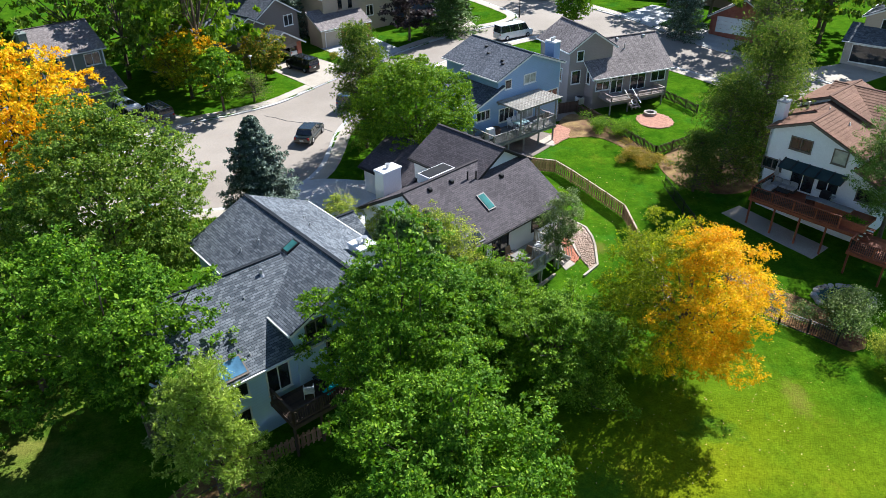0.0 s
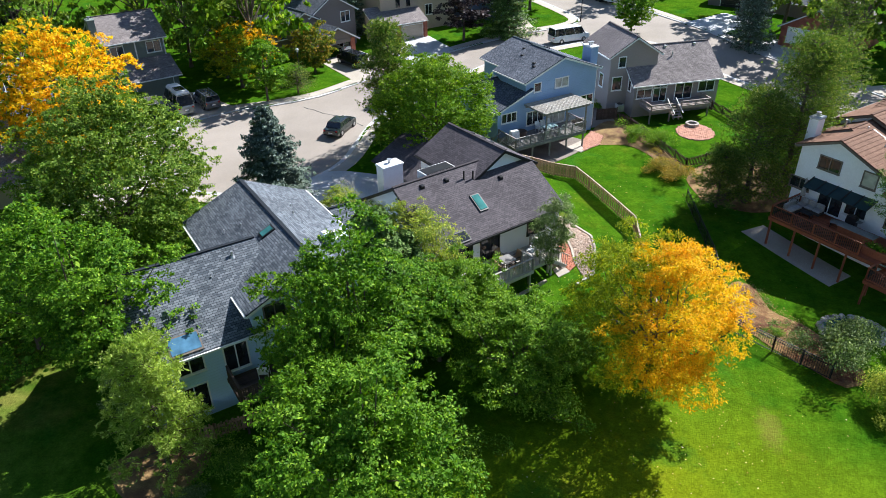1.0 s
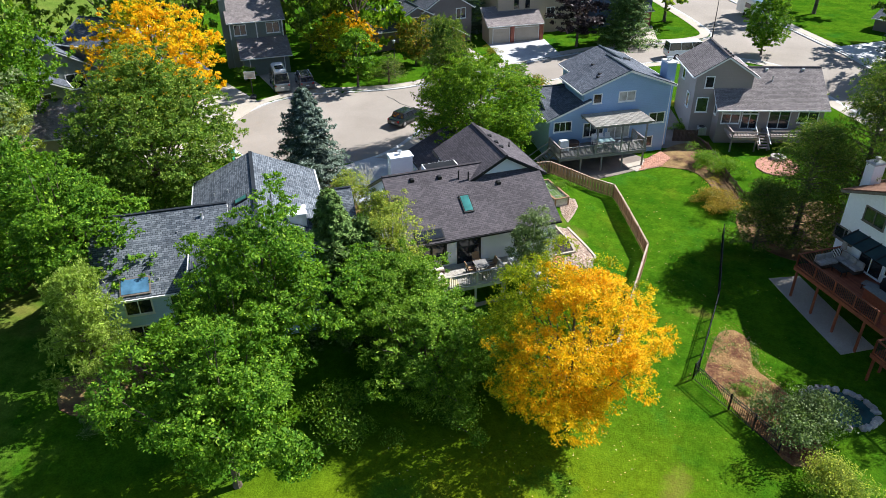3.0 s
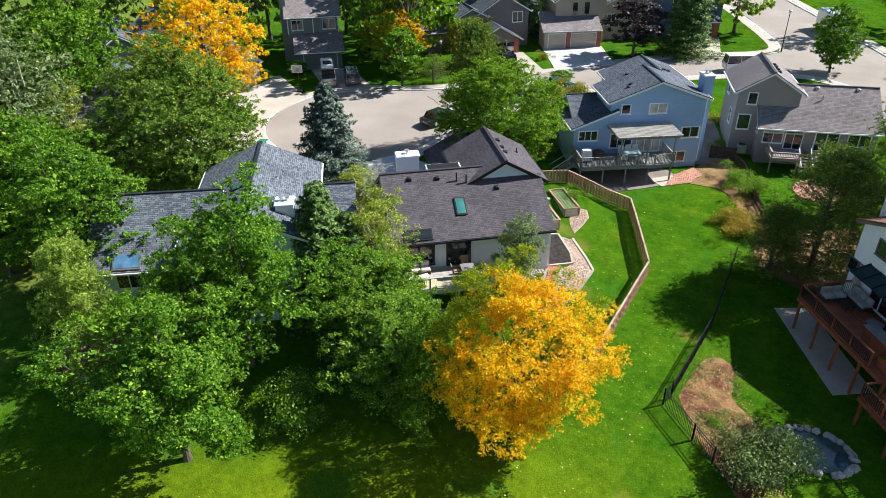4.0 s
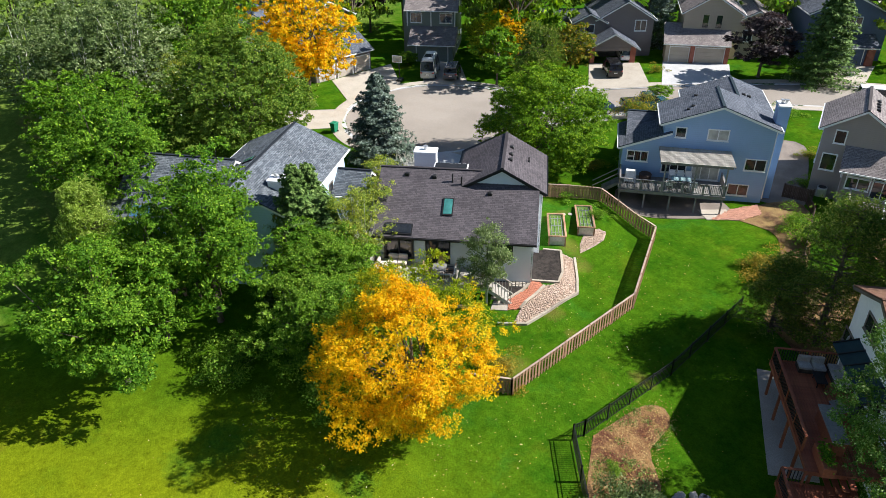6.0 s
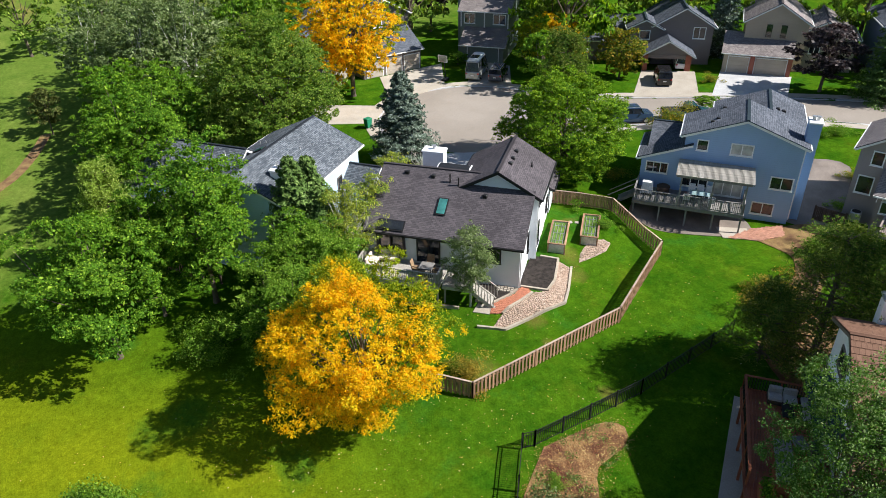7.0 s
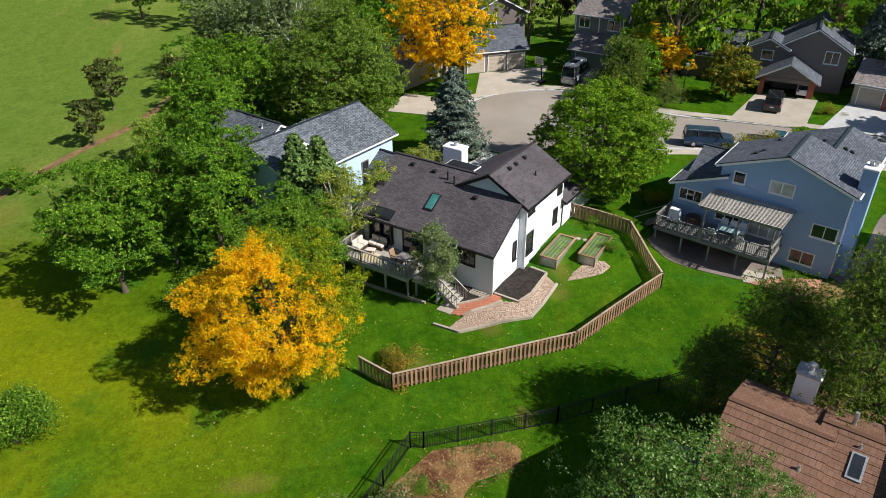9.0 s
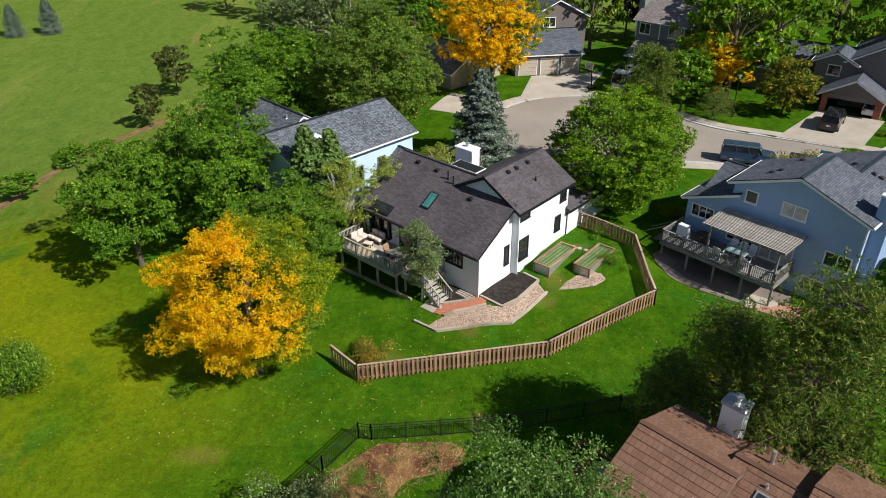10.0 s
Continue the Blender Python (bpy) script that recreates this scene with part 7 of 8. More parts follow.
def vehicle(name, label, x, y, turn, length, width, height, paint, hood=0.26, boot=0.1, waist=0.56, ground=0.0, rack=False, bed=False, windows=True, pitch=0.0):
    """A road vehicle that looks along its own x; hood and boot are shares of its length before and behind the cabin."""
    ob = thing(name, label, name.replace("_", " "), pose(x, y, lie(x, y) - 0.1 + ground, 0, 0, turn))
    l2, w2, clear = length / 2, width / 2, 0.22
    zw = clear + (height - clear) * waist
    rows = []
    for fx, fw, lo, hi in ((-1.0, 0.82, 0.38, 0.84), (-0.97, 0.95, 0.24, 0.97), (-0.7, 1.0, clear, 1.0), (0.0, 1.0, clear, 1.0), (0.6, 1.0, clear, 0.98), (0.9, 0.94, 0.24, 0.9), (1.0, 0.78, 0.38, 0.74)):
        w = w2 * fw
        hh = clear + (zw - clear) * hi
        rows.append([(fx * l2, -w * 0.94, lo), (fx * l2, w * 0.94, lo), (fx * l2, w, lo + (hh - lo) * 0.45), (fx * l2, w * 0.9, hh), (fx * l2, -w * 0.9, hh), (fx * l2, -w, lo + (hh - lo) * 0.45)])
    g = Geo()
    n = 6
    for r in rows:
        g.v += r
    for i in range(len(rows) - 1):
        g.f += [(i * n + j, i * n + (j + 1) % n, (i + 1) * n + (j + 1) % n, (i + 1) * n + j) for j in range(n)]
    g.f += [tuple(range(n))[::-1], tuple((len(rows) - 1) * n + j for j in range(n))]
    g.uv = [[(0.0, 0.0)] * len(f) for f in g.f]
    part("body", g, paint, ob)
    x0, x1 = -l2 + boot * length, l2 - hood * length
    rake_b, rake_f = (0.1, 0.3) if boot < 0.12 else (0.45, 0.5)
    if bed:
        x0, rake_b = -0.05 * length, 0.12
    cab_w, roof_w = w2 * 0.9, w2 * 0.76
    low = [(x0, -cab_w, zw - 0.03), (x1, -cab_w, zw - 0.03), (x1, cab_w, zw - 0.03), (x0, cab_w, zw - 0.03)]
    k = (height - 0.07 - zw) / (height - zw)
    xr0, xr1 = x0 + rake_b * (height - zw) * 1.2, x1 - rake_f * (height - zw) * 2.2
    top = [(xr0, -roof_w, height - 0.07), (xr1, -roof_w, height - 0.07), (xr1, roof_w, height - 0.07), (xr0, roof_w, height - 0.07)]
    cab = part("cabin", Geo().solid(low, top), CAR_GLASS if windows else paint, ob)
    roof = [(xr0 - 0.03, -roof_w - 0.03), (xr1 + 0.03, -roof_w - 0.03), (xr1 + 0.03, roof_w + 0.03), (xr0 - 0.03, roof_w + 0.03)]
    rg = Geo().solid([(a, b, height - 0.075) for a, b in roof], [(a, b, height - 0.03) for a, b in roof])
    rg.solid([(a, b, height - 0.03) for a, b in roof], [(a * 0.94 + 0.06 * (xr0 + xr1) / 2, b * 0.88, height) for a, b in roof])
    part("roof_panel", rg, paint, ob)
    if windows:
        for s in (-1, 1):
            for f in (0.0, 0.34, 0.68, 1.0):
                a = Vector((x0 + (x1 - x0) * f, s * cab_w, zw - 0.03))
                b = Vector((xr0 + (xr1 - xr0) * f, s * roof_w, height - 0.06))
                part("pillar", Geo().bar(a + Vector((0, s * 0.012, 0)), b + Vector((0, s * 0.012, 0)), 0.06, 0.03), paint, ob)
    if bed:
        part("load_bed", Geo().box(-l2 + 0.12, -w2 * 0.8, zw - 0.02, x0 - 0.15, w2 * 0.8, zw + 0.02), RUBBER, ob)
    if rack:
        for s in (-1, 1):
            part("roof_rail", Geo().bar((xr0 + 0.15, s * roof_w * 0.9, height + 0.03), (xr1 - 0.15, s * roof_w * 0.9, height + 0.03), 0.05, 0.04), GALV, ob)
    for fx in (-0.6, 0.62):
        for s in (-1, 1):
            wx, wy = fx * l2, s * (w2 - 0.11)
            tyre = part("wheel", Geo().tube((wx, wy - 0.12, 0.33), (wx, wy + 0.12, 0.33), 0.34, 0.34, 16), RUBBER, ob)
            part("hub", Geo().tube((wx, wy + s * 0.1, 0.33), (wx, wy + s * 0.13, 0.33), 0.21, 0.19, 12), RIM, tyre)
    for s in (-1, 1):
        part("headlight", Geo().bevel_box(l2 - 0.16, s * w2 * 0.62 - 0.18, zw * 0.68, l2 - 0.01, s * w2 * 0.62 + 0.18, zw * 0.68 + 0.15, 0.03), LIGHT_CLEAR, ob)
        part("tail_light", Geo().bevel_box(-l2 + 0.0, s * w2 * 0.72 - 0.13, zw * 0.72, -l2 + 0.12, s * w2 * 0.72 + 0.13, zw * 0.72 + 0.2, 0.03), LIGHT_RED, ob)
        part("wing_mirror", Geo().bevel_box(x1 - 0.45, s * (cab_w + 0.1) - 0.09, zw - 0.02, x1 - 0.32, s * (cab_w + 0.1) + 0.09, zw + 0.12, 0.03), paint, ob)
    part("number_plate", Geo().box(-l2 - 0.02, -0.2, zw * 0.55, -l2 + 0.05, 0.2, zw * 0.55 + 0.12), TRIM_WHITE, ob)
    return ob


P_BLACK, P_BLUE = car_paint("black_paint", (0.012, 0.012, 0.015)), car_paint("blue_paint", (0.045, 0.085, 0.16))
P_GREY, P_WHITE = car_paint("grey_paint", (0.16, 0.16, 0.17)), car_paint("white_car_paint", (0.78, 0.78, 0.78), 0.3, 0.0)
P_TEAL, P_DARK = car_paint("teal_paint", (0.03, 0.12, 0.16)), car_paint("dark_green_paint", (0.02, 0.03, 0.032))
P_SILVER = car_paint("silver_green_paint", (0.34, 0.37, 0.36))
vehicle("sedan", "dark sedan parked at the kerb of the turning circle", -13.75, 68.4, 79, 4.6, 1.8, 1.42, P_DARK, 0.27, 0.16)
vehicle("sport_utility", "dark blue sport utility parked along the street", -10.2, 77.4, 66, 4.9, 1.92, 1.72, P_BLUE, 0.24, 0.02, 0.6, rack=True)
vehicle("sport_utility", "dark grey sport utility parked on a driveway", -31.3, 74.2, 135, 4.7, 1.88, 1.72, P_GREY, 0.24, 0.02, 0.6, 0.15, rack=True)
vehicle("sport_utility", "black sport utility parked on a driveway", -18.2, 90.0, 141, 4.8, 1.9, 1.78, P_BLACK, 0.22, 0.02, 0.6, 0.15)
vehicle("hatchback", "white car inside the open garage", -21.6, 96.4, 141, 4.3, 1.8, 1.5, P_WHITE, 0.24, 0.03, 0.52, 0.2)
vehicle("passenger_van", "long white passenger van parked on the street", 9.8, 102.6, 33, 5.9, 2.0, 2.1, P_WHITE, 0.14, 0.01, 0.48)
vehicle("pickup_truck", "teal pickup truck parked on the street", -7.4, 83.0, 60, 5.4, 1.95, 1.75, P_TEAL, 0.22, 0.45, 0.55, bed=True)
rv = vehicle("camper_van", "silver-green camper van with raised roof on a driveway", -33.9, 72.6, 135, 5.7, 2.0, 2.45, P_SILVER, 0.14, 0.01, 0.46, 0.15)
part("raised_roof", Geo().bevel_box(-2.5, -0.72, 2.44, 1.2, 0.72, 2.75, 0.14), P_WHITE, rv)
part("solar_panel", Geo().box(-1.9, -0.5, 2.755, -0.5, 0.5, 2.79), CAR_GLASS, rv)
tr = thing("travel_trailer", "white travel trailer parked on the cross street", "trailer", pose(15.6, 127.0, lie(15.6, 127.0) - 0.1, 0, 0, 122))
part("body", Geo().bevel_box(-3.4, -1.2, 0.5, 3.4, 1.2, 2.9, 0.2), P_WHITE, tr)
for s in (-1, 1):
    part("window", Geo().box(-1.2, s * 1.205 - 0.01, 1.5, 0.6, s * 1.205 + 0.01, 2.2), CAR_GLASS, tr)
    for fx in (-0.5, 0.5):
        part("wheel", Geo().tube((fx, s * 1.1 - 0.11, 0.35), (fx, s * 1.1 + 0.11, 0.35), 0.35, 0.35, 14), RUBBER, tr)
part("chassis", Geo().box(-3.2, -0.9, 0.35, 3.2, 0.9, 0.52), IRON, tr)
part("drawbar", Geo().bar((3.2, 0, 0.48), (4.5, 0, 0.45), 0.12, 0.1), IRON, tr)


# ---- deck furniture ----
CUSHION = surface("pale_cushion", (0.62, 0.52, 0.46), (0.7, 0.6, 0.54), 2, 14, 0.9, 0.3, 0.01)
WHITE_PLASTIC = surface("white_plastic", (0.72, 0.73, 0.75), (0.8, 0.8, 0.82), 1.5, 10, 0.5, 0.05, 0.003)
TAUPE_CUSHION = surface("grey_cushion", (0.34, 0.31, 0.28), (0.42, 0.39, 0.36), 2, 14, 0.9, 0.3, 0.01)
TEAL_CLOTH = surface("teal_cloth", (0.01, 0.42, 0.5), (0.02, 0.5, 0.56), 2, 14, 0.8, 0.2, 0.01)
RUG = surface("rug", (0.55, 0.45, 0.28), (0.64, 0.55, 0.38), 1.5, 18, 0.95, 0.3, 0.01)
WICKER = surface("dark_wicker", (0.05, 0.035, 0.028), (0.08, 0.06, 0.045), 4, 25, 0.7, 0.6, 0.01)


def spot(house, u, v, z, turn=0.0):
    c, s = math.cos(house.a), math.sin(house.a)
    return pose(u * c - v * s, u * s + v * c, z, 0, 0, math.degrees(house.a) + turn)


def armchair(house, u, v, z, turn, frame, seat, label, group=""):
    ob = thing("patio_chair", label, "chair", spot(house, u, v, z, turn), group)
    for a in (-0.27, 0.27):
        for b in (-0.25, 0.25):
            part("leg", Geo().tube((a, b, 0), (a, b, 0.4), 0.025, 0.025, 6), frame, ob)
        part("armrest", Geo().bar((a, -0.25, 0.62), (a, 0.25, 0.62), 0.06, 0.04), frame, ob)
        part("arm_post", Geo().tube((a, -0.24, 0.4), (a, -0.24, 0.62), 0.02, 0.02, 6), frame, ob)
    part("seat", Geo().bevel_box(-0.28, -0.28, 0.38, 0.28, 0.28, 0.48, 0.03), seat, ob)
    part("backrest", Geo().solid([(-0.28, 0.24, 0.45), (0.28, 0.24, 0.45), (0.28, 0.32, 0.45), (-0.28, 0.32, 0.45)], [(-0.26, 0.4, 1.0), (0.26, 0.4, 1.0), (0.26, 0.46, 1.0), (-0.26, 0.46, 1.0)]), seat, ob)


def sofa(house, u, v, z, turn, length, base, cushion, label):
    ob = thing("outdoor_sofa", label, "sofa", spot(house, u, v, z, turn))
    l = length / 2
    part("base", Geo().bevel_box(-l, -0.4, 0.04, l, 0.4, 0.3, 0.03), base, ob)
    n = max(1, round(length / 0.75))
    for i in range(n):
        a, b = -l + length * i / n + 0.02, -l + length * (i + 1) / n - 0.02
        part("seat_cushion", Geo().bevel_box(a, -0.38, 0.3, b, 0.22, 0.46, 0.05), cushion, ob)
        part("back_cushion", Geo().bevel_box(a, 0.2, 0.305, b, 0.4, 0.82, 0.06), cushion, ob)


def table(house, u, v, z, w, d, hgt, top, legs, label, turn=0.0, name="patio_table"):
    ob = thing(name, label, "table", spot(house, u, v, z, turn))
    part("tabletop", Geo().bevel_box(-w / 2, -d / 2, hgt - 0.05, w / 2, d / 2, hgt, 0.02), top, ob)
    for a in (-1, 1):
        for b in (-1, 1):
            part("leg", Geo().tube((a * (w / 2 - 0.08), b * (d / 2 - 0.08), 0), (a * (w / 2 - 0.08), b * (d / 2 - 0.08), hgt - 0.05), 0.03, 0.03, 6), legs, ob)


def umbrella(house, u, v, z, cloth, label):
    ob = thing("closed_umbrella", label, "umbrella", spot(house, u, v, z))
    part("base", Geo().tube((0, 0, 0), (0, 0, 0.1), 0.25, 0.22, 12), IRON, ob)
    part("pole", Geo().tube((0, 0, 0.1), (0, 0, 2.5), 0.025, 0.025, 8), GALV, ob)
    g = Geo()
    for i in range(8):
        a = 6.283 * i / 8
        g.tube((math.cos(a) * 0.13, math.sin(a) * 0.13, 0.95), (math.cos(a) * 0.03, math.sin(a) * 0.03, 2.42), 0.085, 0.03, 6)
    part("canopy", g, cloth, ob)


h = white_house
sofa(h, 31.75, 28.2, 9.755, 0, 1.45, WICKER, CUSHION, "outdoor corner sofa with pale pink cushions, long side")
sofa(h, 30.75, 27.35, 9.755, 90, 1.3, WICKER, CUSHION, "outdoor corner sofa with pale pink cushions, short side")
rug = tagged(part("rug", Geo().box(0, 0, 0, 1.7, 1.2, 0.012), RUG), "woven tan rug on the deck", "rug")
rug.matrix_world = spot(h, 31.3, 26.2, 9.754)
table(h, 31.9, 27.2, 9.768, 0.7, 0.5, 0.36, CUSHION, WICKER, "low pale coffee table on the rug", 20, "coffee_table")
armchair(h, 30.5, 26.3, 9.755, 150, IRON, WICKER, "dark wicker armchair on the deck")
table(h, 35.0, 27.2, 9.755, 1.0, 1.0, 0.72, GREY_WOOD, IRON, "small dining table on the deck")
for a in range(4):
    armchair(h, 35.0 + 0.75 * math.cos(1.57 * a), 27.2 + 0.75 * math.sin(1.57 * a), 9.755, 90 * a - 90, IRON, TAN_WOOD, "wooden dining chair on the deck", "chairs round the deck table")
armchair(h, 37.6, 27.5, 9.605, 200, WHITE_PLASTIC, WHITE_PLASTIC, "white plastic armchair on the landing")
st = thing("steps", "grey timber steps down from the landing", "steps", spot(h, 38.6, 26.2, 8.1))
for i in range(6):
    part("tread", Geo().box(0.28 * i, 0.1, 1.22 - 0.2 * i, 0.28 * i + 0.3, 1.2, 1.27 - 0.2 * i), PALE_WOOD, st)
for v in (0.05, 1.25):
    part("stringer", Geo().bar((0, v, 1.25), (1.75, v, 0.02), 0.05, 0.25), PALE_WOOD, st)
    part("handrail", Geo().bar((0, v, 2.3), (1.75, v, 1.1), 0.08, 0.06), PALE_WOOD, st)
    for i in range(8):
        part("baluster", Geo().bar((0.22 * i + 0.05, v, 1.2 - 0.155 * i), (0.22 * i + 0.05, v, 2.25 - 0.15 * i), 0.035, 0.035), PALE_WOOD, st)

h = blue_house
AQUA_TOP = surface("pale_aqua_top", (0.40, 0.58, 0.60), (0.48, 0.66, 0.68), 1.0, 8, 0.25, 0.0, 0.002)
table(h, 50.2, 47.6, 10.305, 1.6, 0.9, 0.74, AQUA_TOP, GALV, "pale aqua glass-topped table on the deck")
for a in (-0.7, 0.0, 0.7):
    armchair(h, 50.2 + a, 48.3, 10.305, 0, WHITE_PLASTIC, WHITE_PLASTIC, "white metal chair on the deck", "chairs on the blue house's deck")
for a in (-0.8, 1.2):
    armchair(h, 50.0 + a, 46.9, 10.305, 180, WHITE_PLASTIC, WHITE_PLASTIC, "white metal chair on the deck", "chairs on the blue house's deck")
gr = thing("covered_grill", "barbecue grill under a white cover", "grill", spot(h, 45.9, 47.6, 10.305))
part("cover", Geo().solid([(-0.5, -0.3, 0.05), (0.5, -0.3, 0.05), (0.5, 0.3, 0.05), (-0.5, 0.3, 0.05)], [(-0.42, -0.22, 1.15), (0.42, -0.22, 1.15), (0.42, 0.22, 1.15), (-0.42, 0.22, 1.15)]), WHITE_PLASTIC, gr)
part("wheel", Geo().tube((-0.4, -0.3, 0.08), (0.4, -0.3, 0.08), 0.08, 0.08, 10), RUBBER, gr)
tub = thing("round_tub", "round maroon tub with a lid", "tub", spot(h, 47.2, 48.2, 10.305))
part("body", Geo().tube((0, 0, 0), (0, 0, 0.6), 0.5, 0.55, 18), DARK_WOOD, tub)
part("lid", Geo().tube((0, 0, 0.605), (0, 0, 0.68), 0.57, 0.5, 18), DARK_WOOD, tub)
st = thing("steps", "grey timber steps down beside the deck", "steps", spot(h, 44.9, 48.0, 8.75, 180))
for i in range(8):
    part("tread", Geo().box(0.27 * i, -0.5, 1.36 - 0.19 * i, 0.27 * i + 0.28, 0.5, 1.4 - 0.19 * i), GREY_WOOD, st)
for v in (-0.55, 0.55):
    part("stringer", Geo().bar((0, v, 1.4), (2.2, v, -0.1), 0.05, 0.25), GREY_WOOD, st)
    part("handrail", Geo().bar((0, v, 2.4), (2.2, v, 0.95), 0.08, 0.06), GREY_WOOD, st)

h = slate_house
armchair(h, 14.2, 27.4, 10.105, 150, WHITE_PLASTIC, WHITE_PLASTIC, "white cushioned patio chair", "chairs on the brown deck")
armchair(h, 16.1, 27.2, 10.105, 220, WHITE_PLASTIC, WHITE_PLASTIC, "white cushioned patio chair", "chairs on the brown deck")
table(h, 15.2, 26.7, 10.105, 0.9, 0.5, 0.42, TEAL_CLOTH, IRON, "low table with a bright teal top", 15)
table(h, 15.3, 27.9, 10.105, 0.8, 0.6, 0.5, GLASS, IRON, "small glass-topped side table", 10)

h = tiled_house
sofa(h, -21.3, 58.1, 10.205, 0, 2.0, WICKER, TAUPE_CUSHION, "outdoor sofa with grey cushions along the wall")
sofa(h, -22.0, 56.8, 10.205, 90, 1.5, WICKER, TAUPE_CUSHION, "outdoor sofa with grey cushions at the railing")
table(h, -20.9, 57.0, 10.205, 1.0, 0.6, 0.4, IRON, IRON, "low dark table before the sofa")
table(h, -18.6, 57.4, 10.205, 1.0, 0.7, 0.45, GREY_WOOD, IRON, "low grey table on the red deck", 20)
umbrella(h, -22.3, 58.35, 10.205, TAUPE_CUSHION, "closed grey umbrella against the wall")
pl = thing("planter_box", "red-stained planter box with green plants", "planter", spot(h, -14.6, 55.6, 10.205))
part("box", Geo().bevel_box(-0.9, -0.3, 0, 0.9, 0.3, 0.6, 0.03), RED_WOOD, pl)
rng = np.random.default_rng(77)
pp = rng.normal(0, 1, (500, 3)) * np.array([0.38, 0.14, 0.1]) + np.array([0, 0, 0.72])
part("foliage", quads_mesh("foliage", leaves(rng, pp, rng.normal(0, 1, (500, 3)) + np.array([0, 0, 1]), 0.14, 0.09)), LEAF_ASH, pl)
bar = thing("deck_bar", "red-stained built-in bar counter on the deck", "counter", spot(h, -16.6, 56.4, 10.205))
part("counter", Geo().bevel_box(-1.3, -0.35, 0, 1.3, 0.35, 0.92, 0.03), RED_WOOD, bar)
part("worktop", Geo().bevel_box(-1.4, -0.42, 0.925, 1.4, 0.42, 0.98, 0.02), GREY_WOOD, bar)
gr = thing("barbecue", "black barbecue grill with side shelf", "grill", spot(h, -17.9, 58.0, 10.205))
part("hood", Geo().bevel_box(-0.4, -0.25, 0.8, 0.4, 0.25, 1.15, 0.1), IRON, gr)
part("cart", Geo().box(-0.38, -0.24, 0.05, 0.38, 0.24, 0.8), IRON, gr)
part("shelf", Geo().box(0.4, -0.22, 0.78, 0.75, 0.22, 0.82), GALV, gr)
st = thing("steps", "red-stained timber steps between two decks", "steps", spot(h, -13.9, 56.2, 9.42, -90))
for i in range(4):
    part("tread", Geo().box(-0.7 + 0.3 * i, -0.6, 0.6 - 0.18 * i, -0.4 + 0.3 * i, 0.6, 0.65 - 0.18 * i), RED_WOOD, st)

h = taupe_house
st = thing("steps", "taupe timber steps between two small decks", "steps", spot(h, 50.35, 63.0, 9.1, -90))
for i in range(6):
    part("tread", Geo().box(-1.2 + 0.3 * i, 0.05, 1.05 - 0.19 * i, -0.88 + 0.3 * i, 1.0, 1.1 - 0.19 * i), TAUPE_WOOD, st)
for v in (0.0, 1.05):
    part("stringer", Geo().bar((-1.2, v, 1.05), (0.65, v, 0.0), 0.05, 0.25), TAUPE_WOOD, st)
    part("handrail", Geo().bar((-1.2, v, 1.75), (0.65, v, 0.6), 0.08, 0.06), TRIM_WHITE, st)
ac = thing("air_conditioner", "grey air conditioning unit on the ground", "air conditioner", spot(h, 45.6, 66.0, 9.3))
part("casing", Geo().bevel_box(-0.4, -0.4, 0, 0.4, 0.4, 0.8, 0.05), GALV, ac)
part("fan_guard", Geo().tube((0, 0, 0.8), (0, 0, 0.83), 0.33, 0.33, 16), IRON, ac)

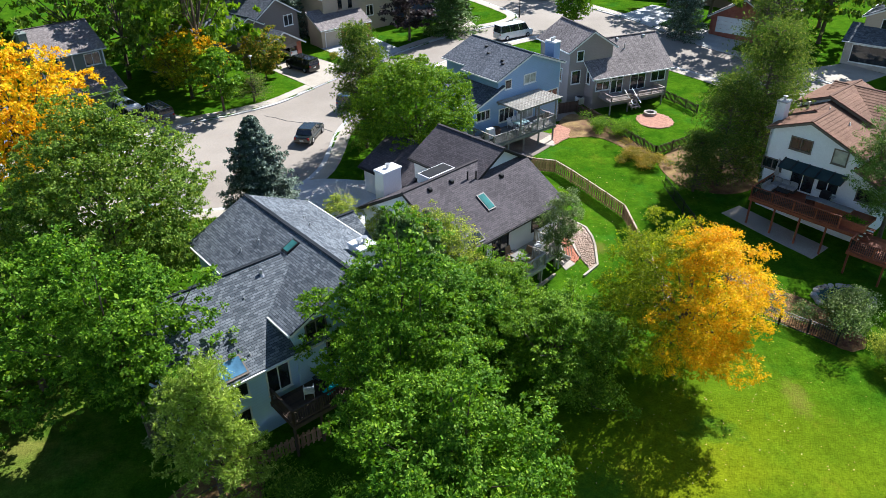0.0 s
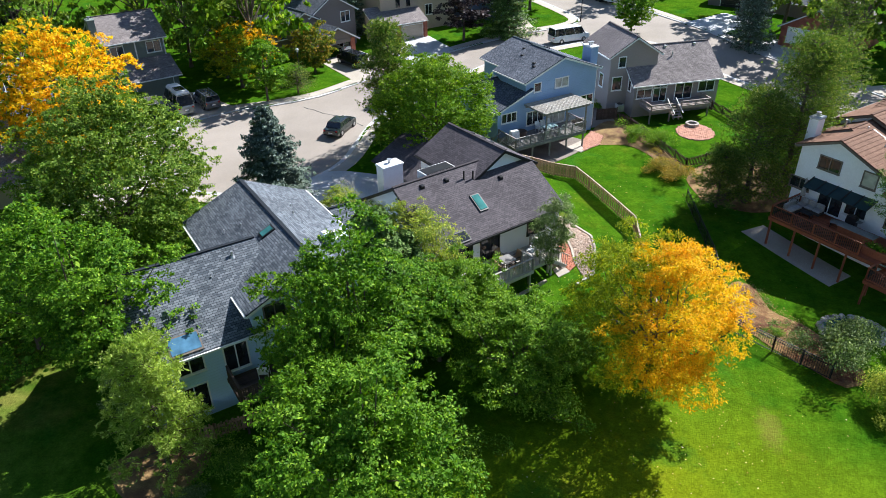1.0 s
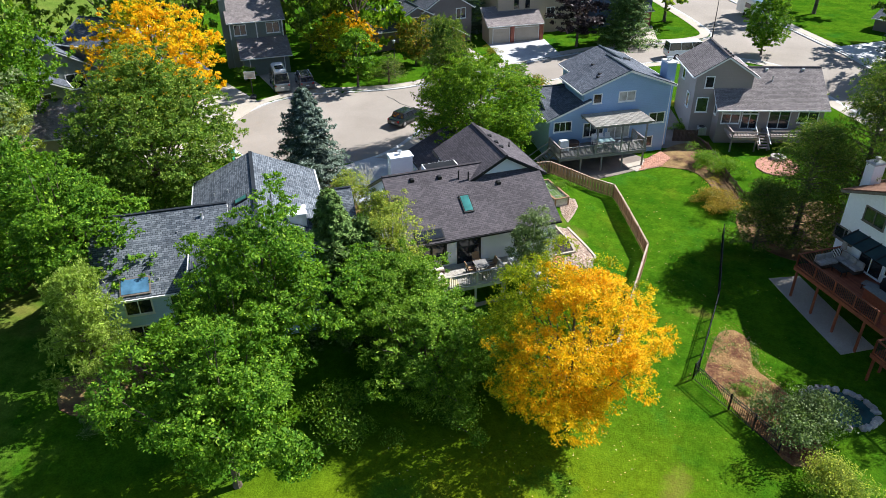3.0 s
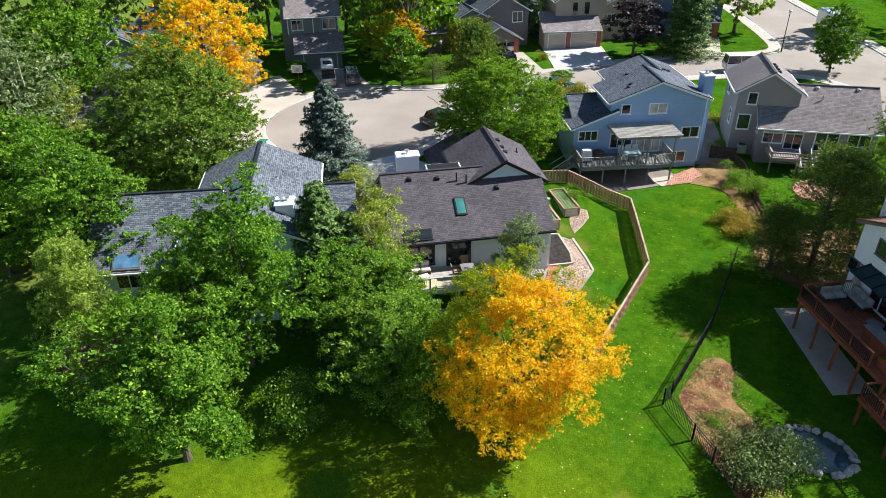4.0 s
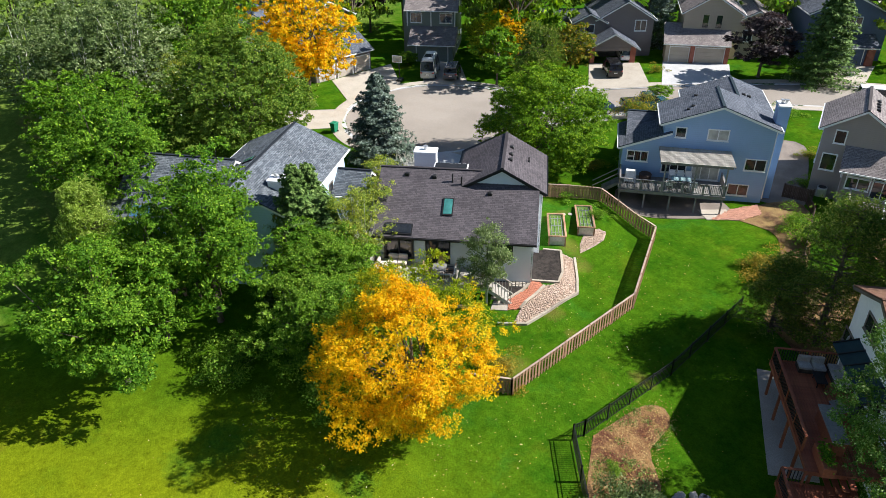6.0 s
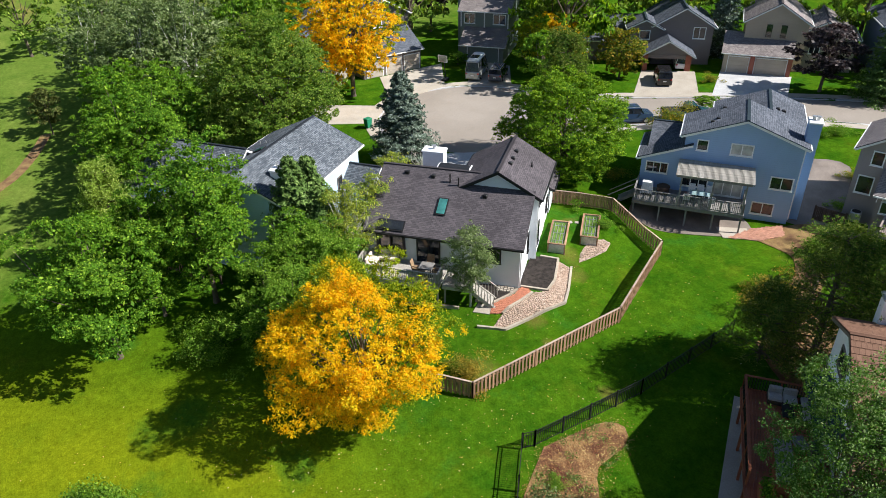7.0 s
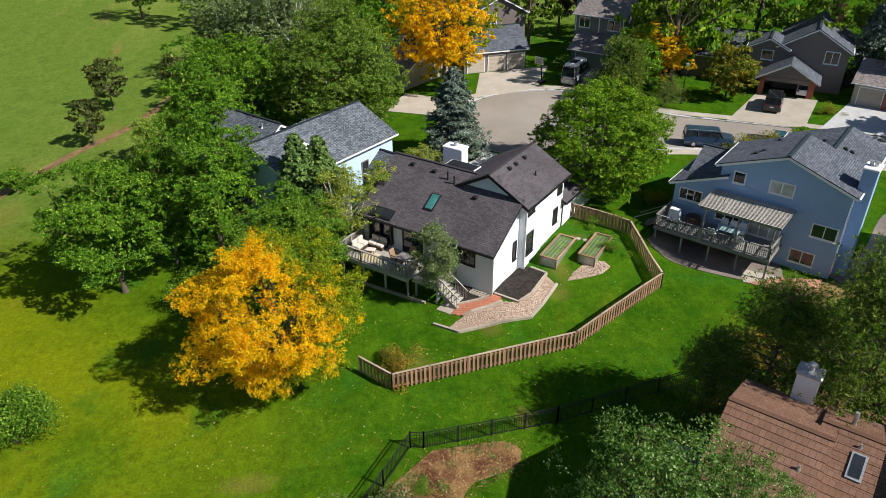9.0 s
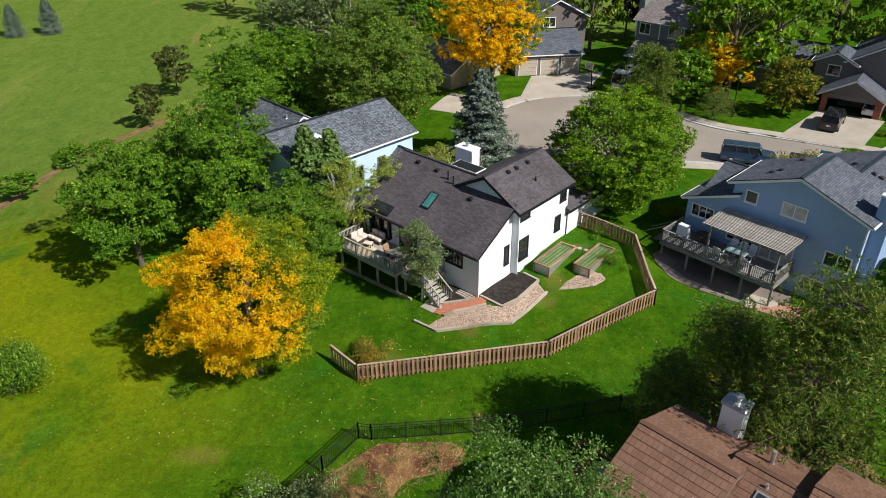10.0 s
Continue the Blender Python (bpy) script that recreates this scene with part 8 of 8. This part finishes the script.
# leaves strewn over the grass
rng = np.random.default_rng(99)
xs, ys = rng.uniform(-4, 27, 2600), rng.uniform(16, 63, 2600)
near = rng.uniform(0, 1, 2600) < np.exp(-((xs - 15) ** 2 / 60 + (ys - 42) ** 2 / 420))
xs, ys = xs[near], ys[near]
pos = np.stack([xs, ys, np.array([lie(x, y) + 0.05 for x, y in zip(xs, ys)])], 1)
fallen = part("fallen_leaves", quads_mesh("fallen_leaves", leaves(rng, pos, np.tile([0.0, 0.0, 1.0], (len(pos), 1)), 0.085, 0.06, 0.15)), FALLEN)
tagged(fallen, kind="stuff")
LITTER = leafy("dry_litter", (0.26, 0.11, 0.045), (0.48, 0.32, 0.11), (0.60, 0.50, 0.20), (1, 1, 1), share=0.2)
xs, ys = rng.uniform(20.6, 26.2, 6500), rng.uniform(39.4, 48.8, 6500)
on = inside([(21.5, 42.9), (21.6, 45.2), (21.7, 47.1), (22.7, 48.1), (24.1, 47.0), (24.5, 44.8), (26.2, 43.2), (27.2, 40.6), (26.0, 38.8), (23.7, 40.0)], xs + rng.normal(0, 0.4, 6500), ys + rng.normal(0, 0.4, 6500))
pos = np.stack([xs[on], ys[on], np.array([lie(x, y) + 0.08 for x, y in zip(xs[on], ys[on])])], 1)
litter = part("leaf_litter", quads_mesh("leaf_litter", leaves(rng, pos, np.tile([0.0, 0.0, 1.0], (len(pos), 1)), 0.075, 0.05, 0.3)), LITTER)
hub = np.stack([rng.uniform(21.6, 27.0, 46), rng.uniform(38.6, 47.4, 46)], 1)
pos = (hub[rng.integers(0, 46, 3000)] + rng.normal(0, 0.2, (3000, 2)))
pos = pos[inside([(21.4, 42.9), (21.5, 47.1), (22.7, 48.1), (24.2, 47.0), (24.6, 44.8), (26.4, 43.2), (27.4, 40.6), (26.0, 38.6), (23.6, 39.9)], pos[:, 0], pos[:, 1])]
pos = np.stack([pos[:, 0], pos[:, 1], np.array([lie(x, y) + 0.06 + 0.1 * rng.random() for x, y in pos])], 1)
weeds = part("weeds", quads_mesh("weeds", leaves(rng, pos, np.tile([0.0, 0.0, 1.0], (len(pos), 1)), 0.11, 0.045, 0.7)), LEAF_SILVER)
tagged(weeds, "low green weeds scattered over bare earth", "weeds", kind="stuff")
tagged(litter, "brown and yellow leaf litter on bare earth", "leaf litter", kind="stuff")
tagged(fallen, "scattered pale yellow leaves lying on the grass", "fallen leaves", kind="stuff")
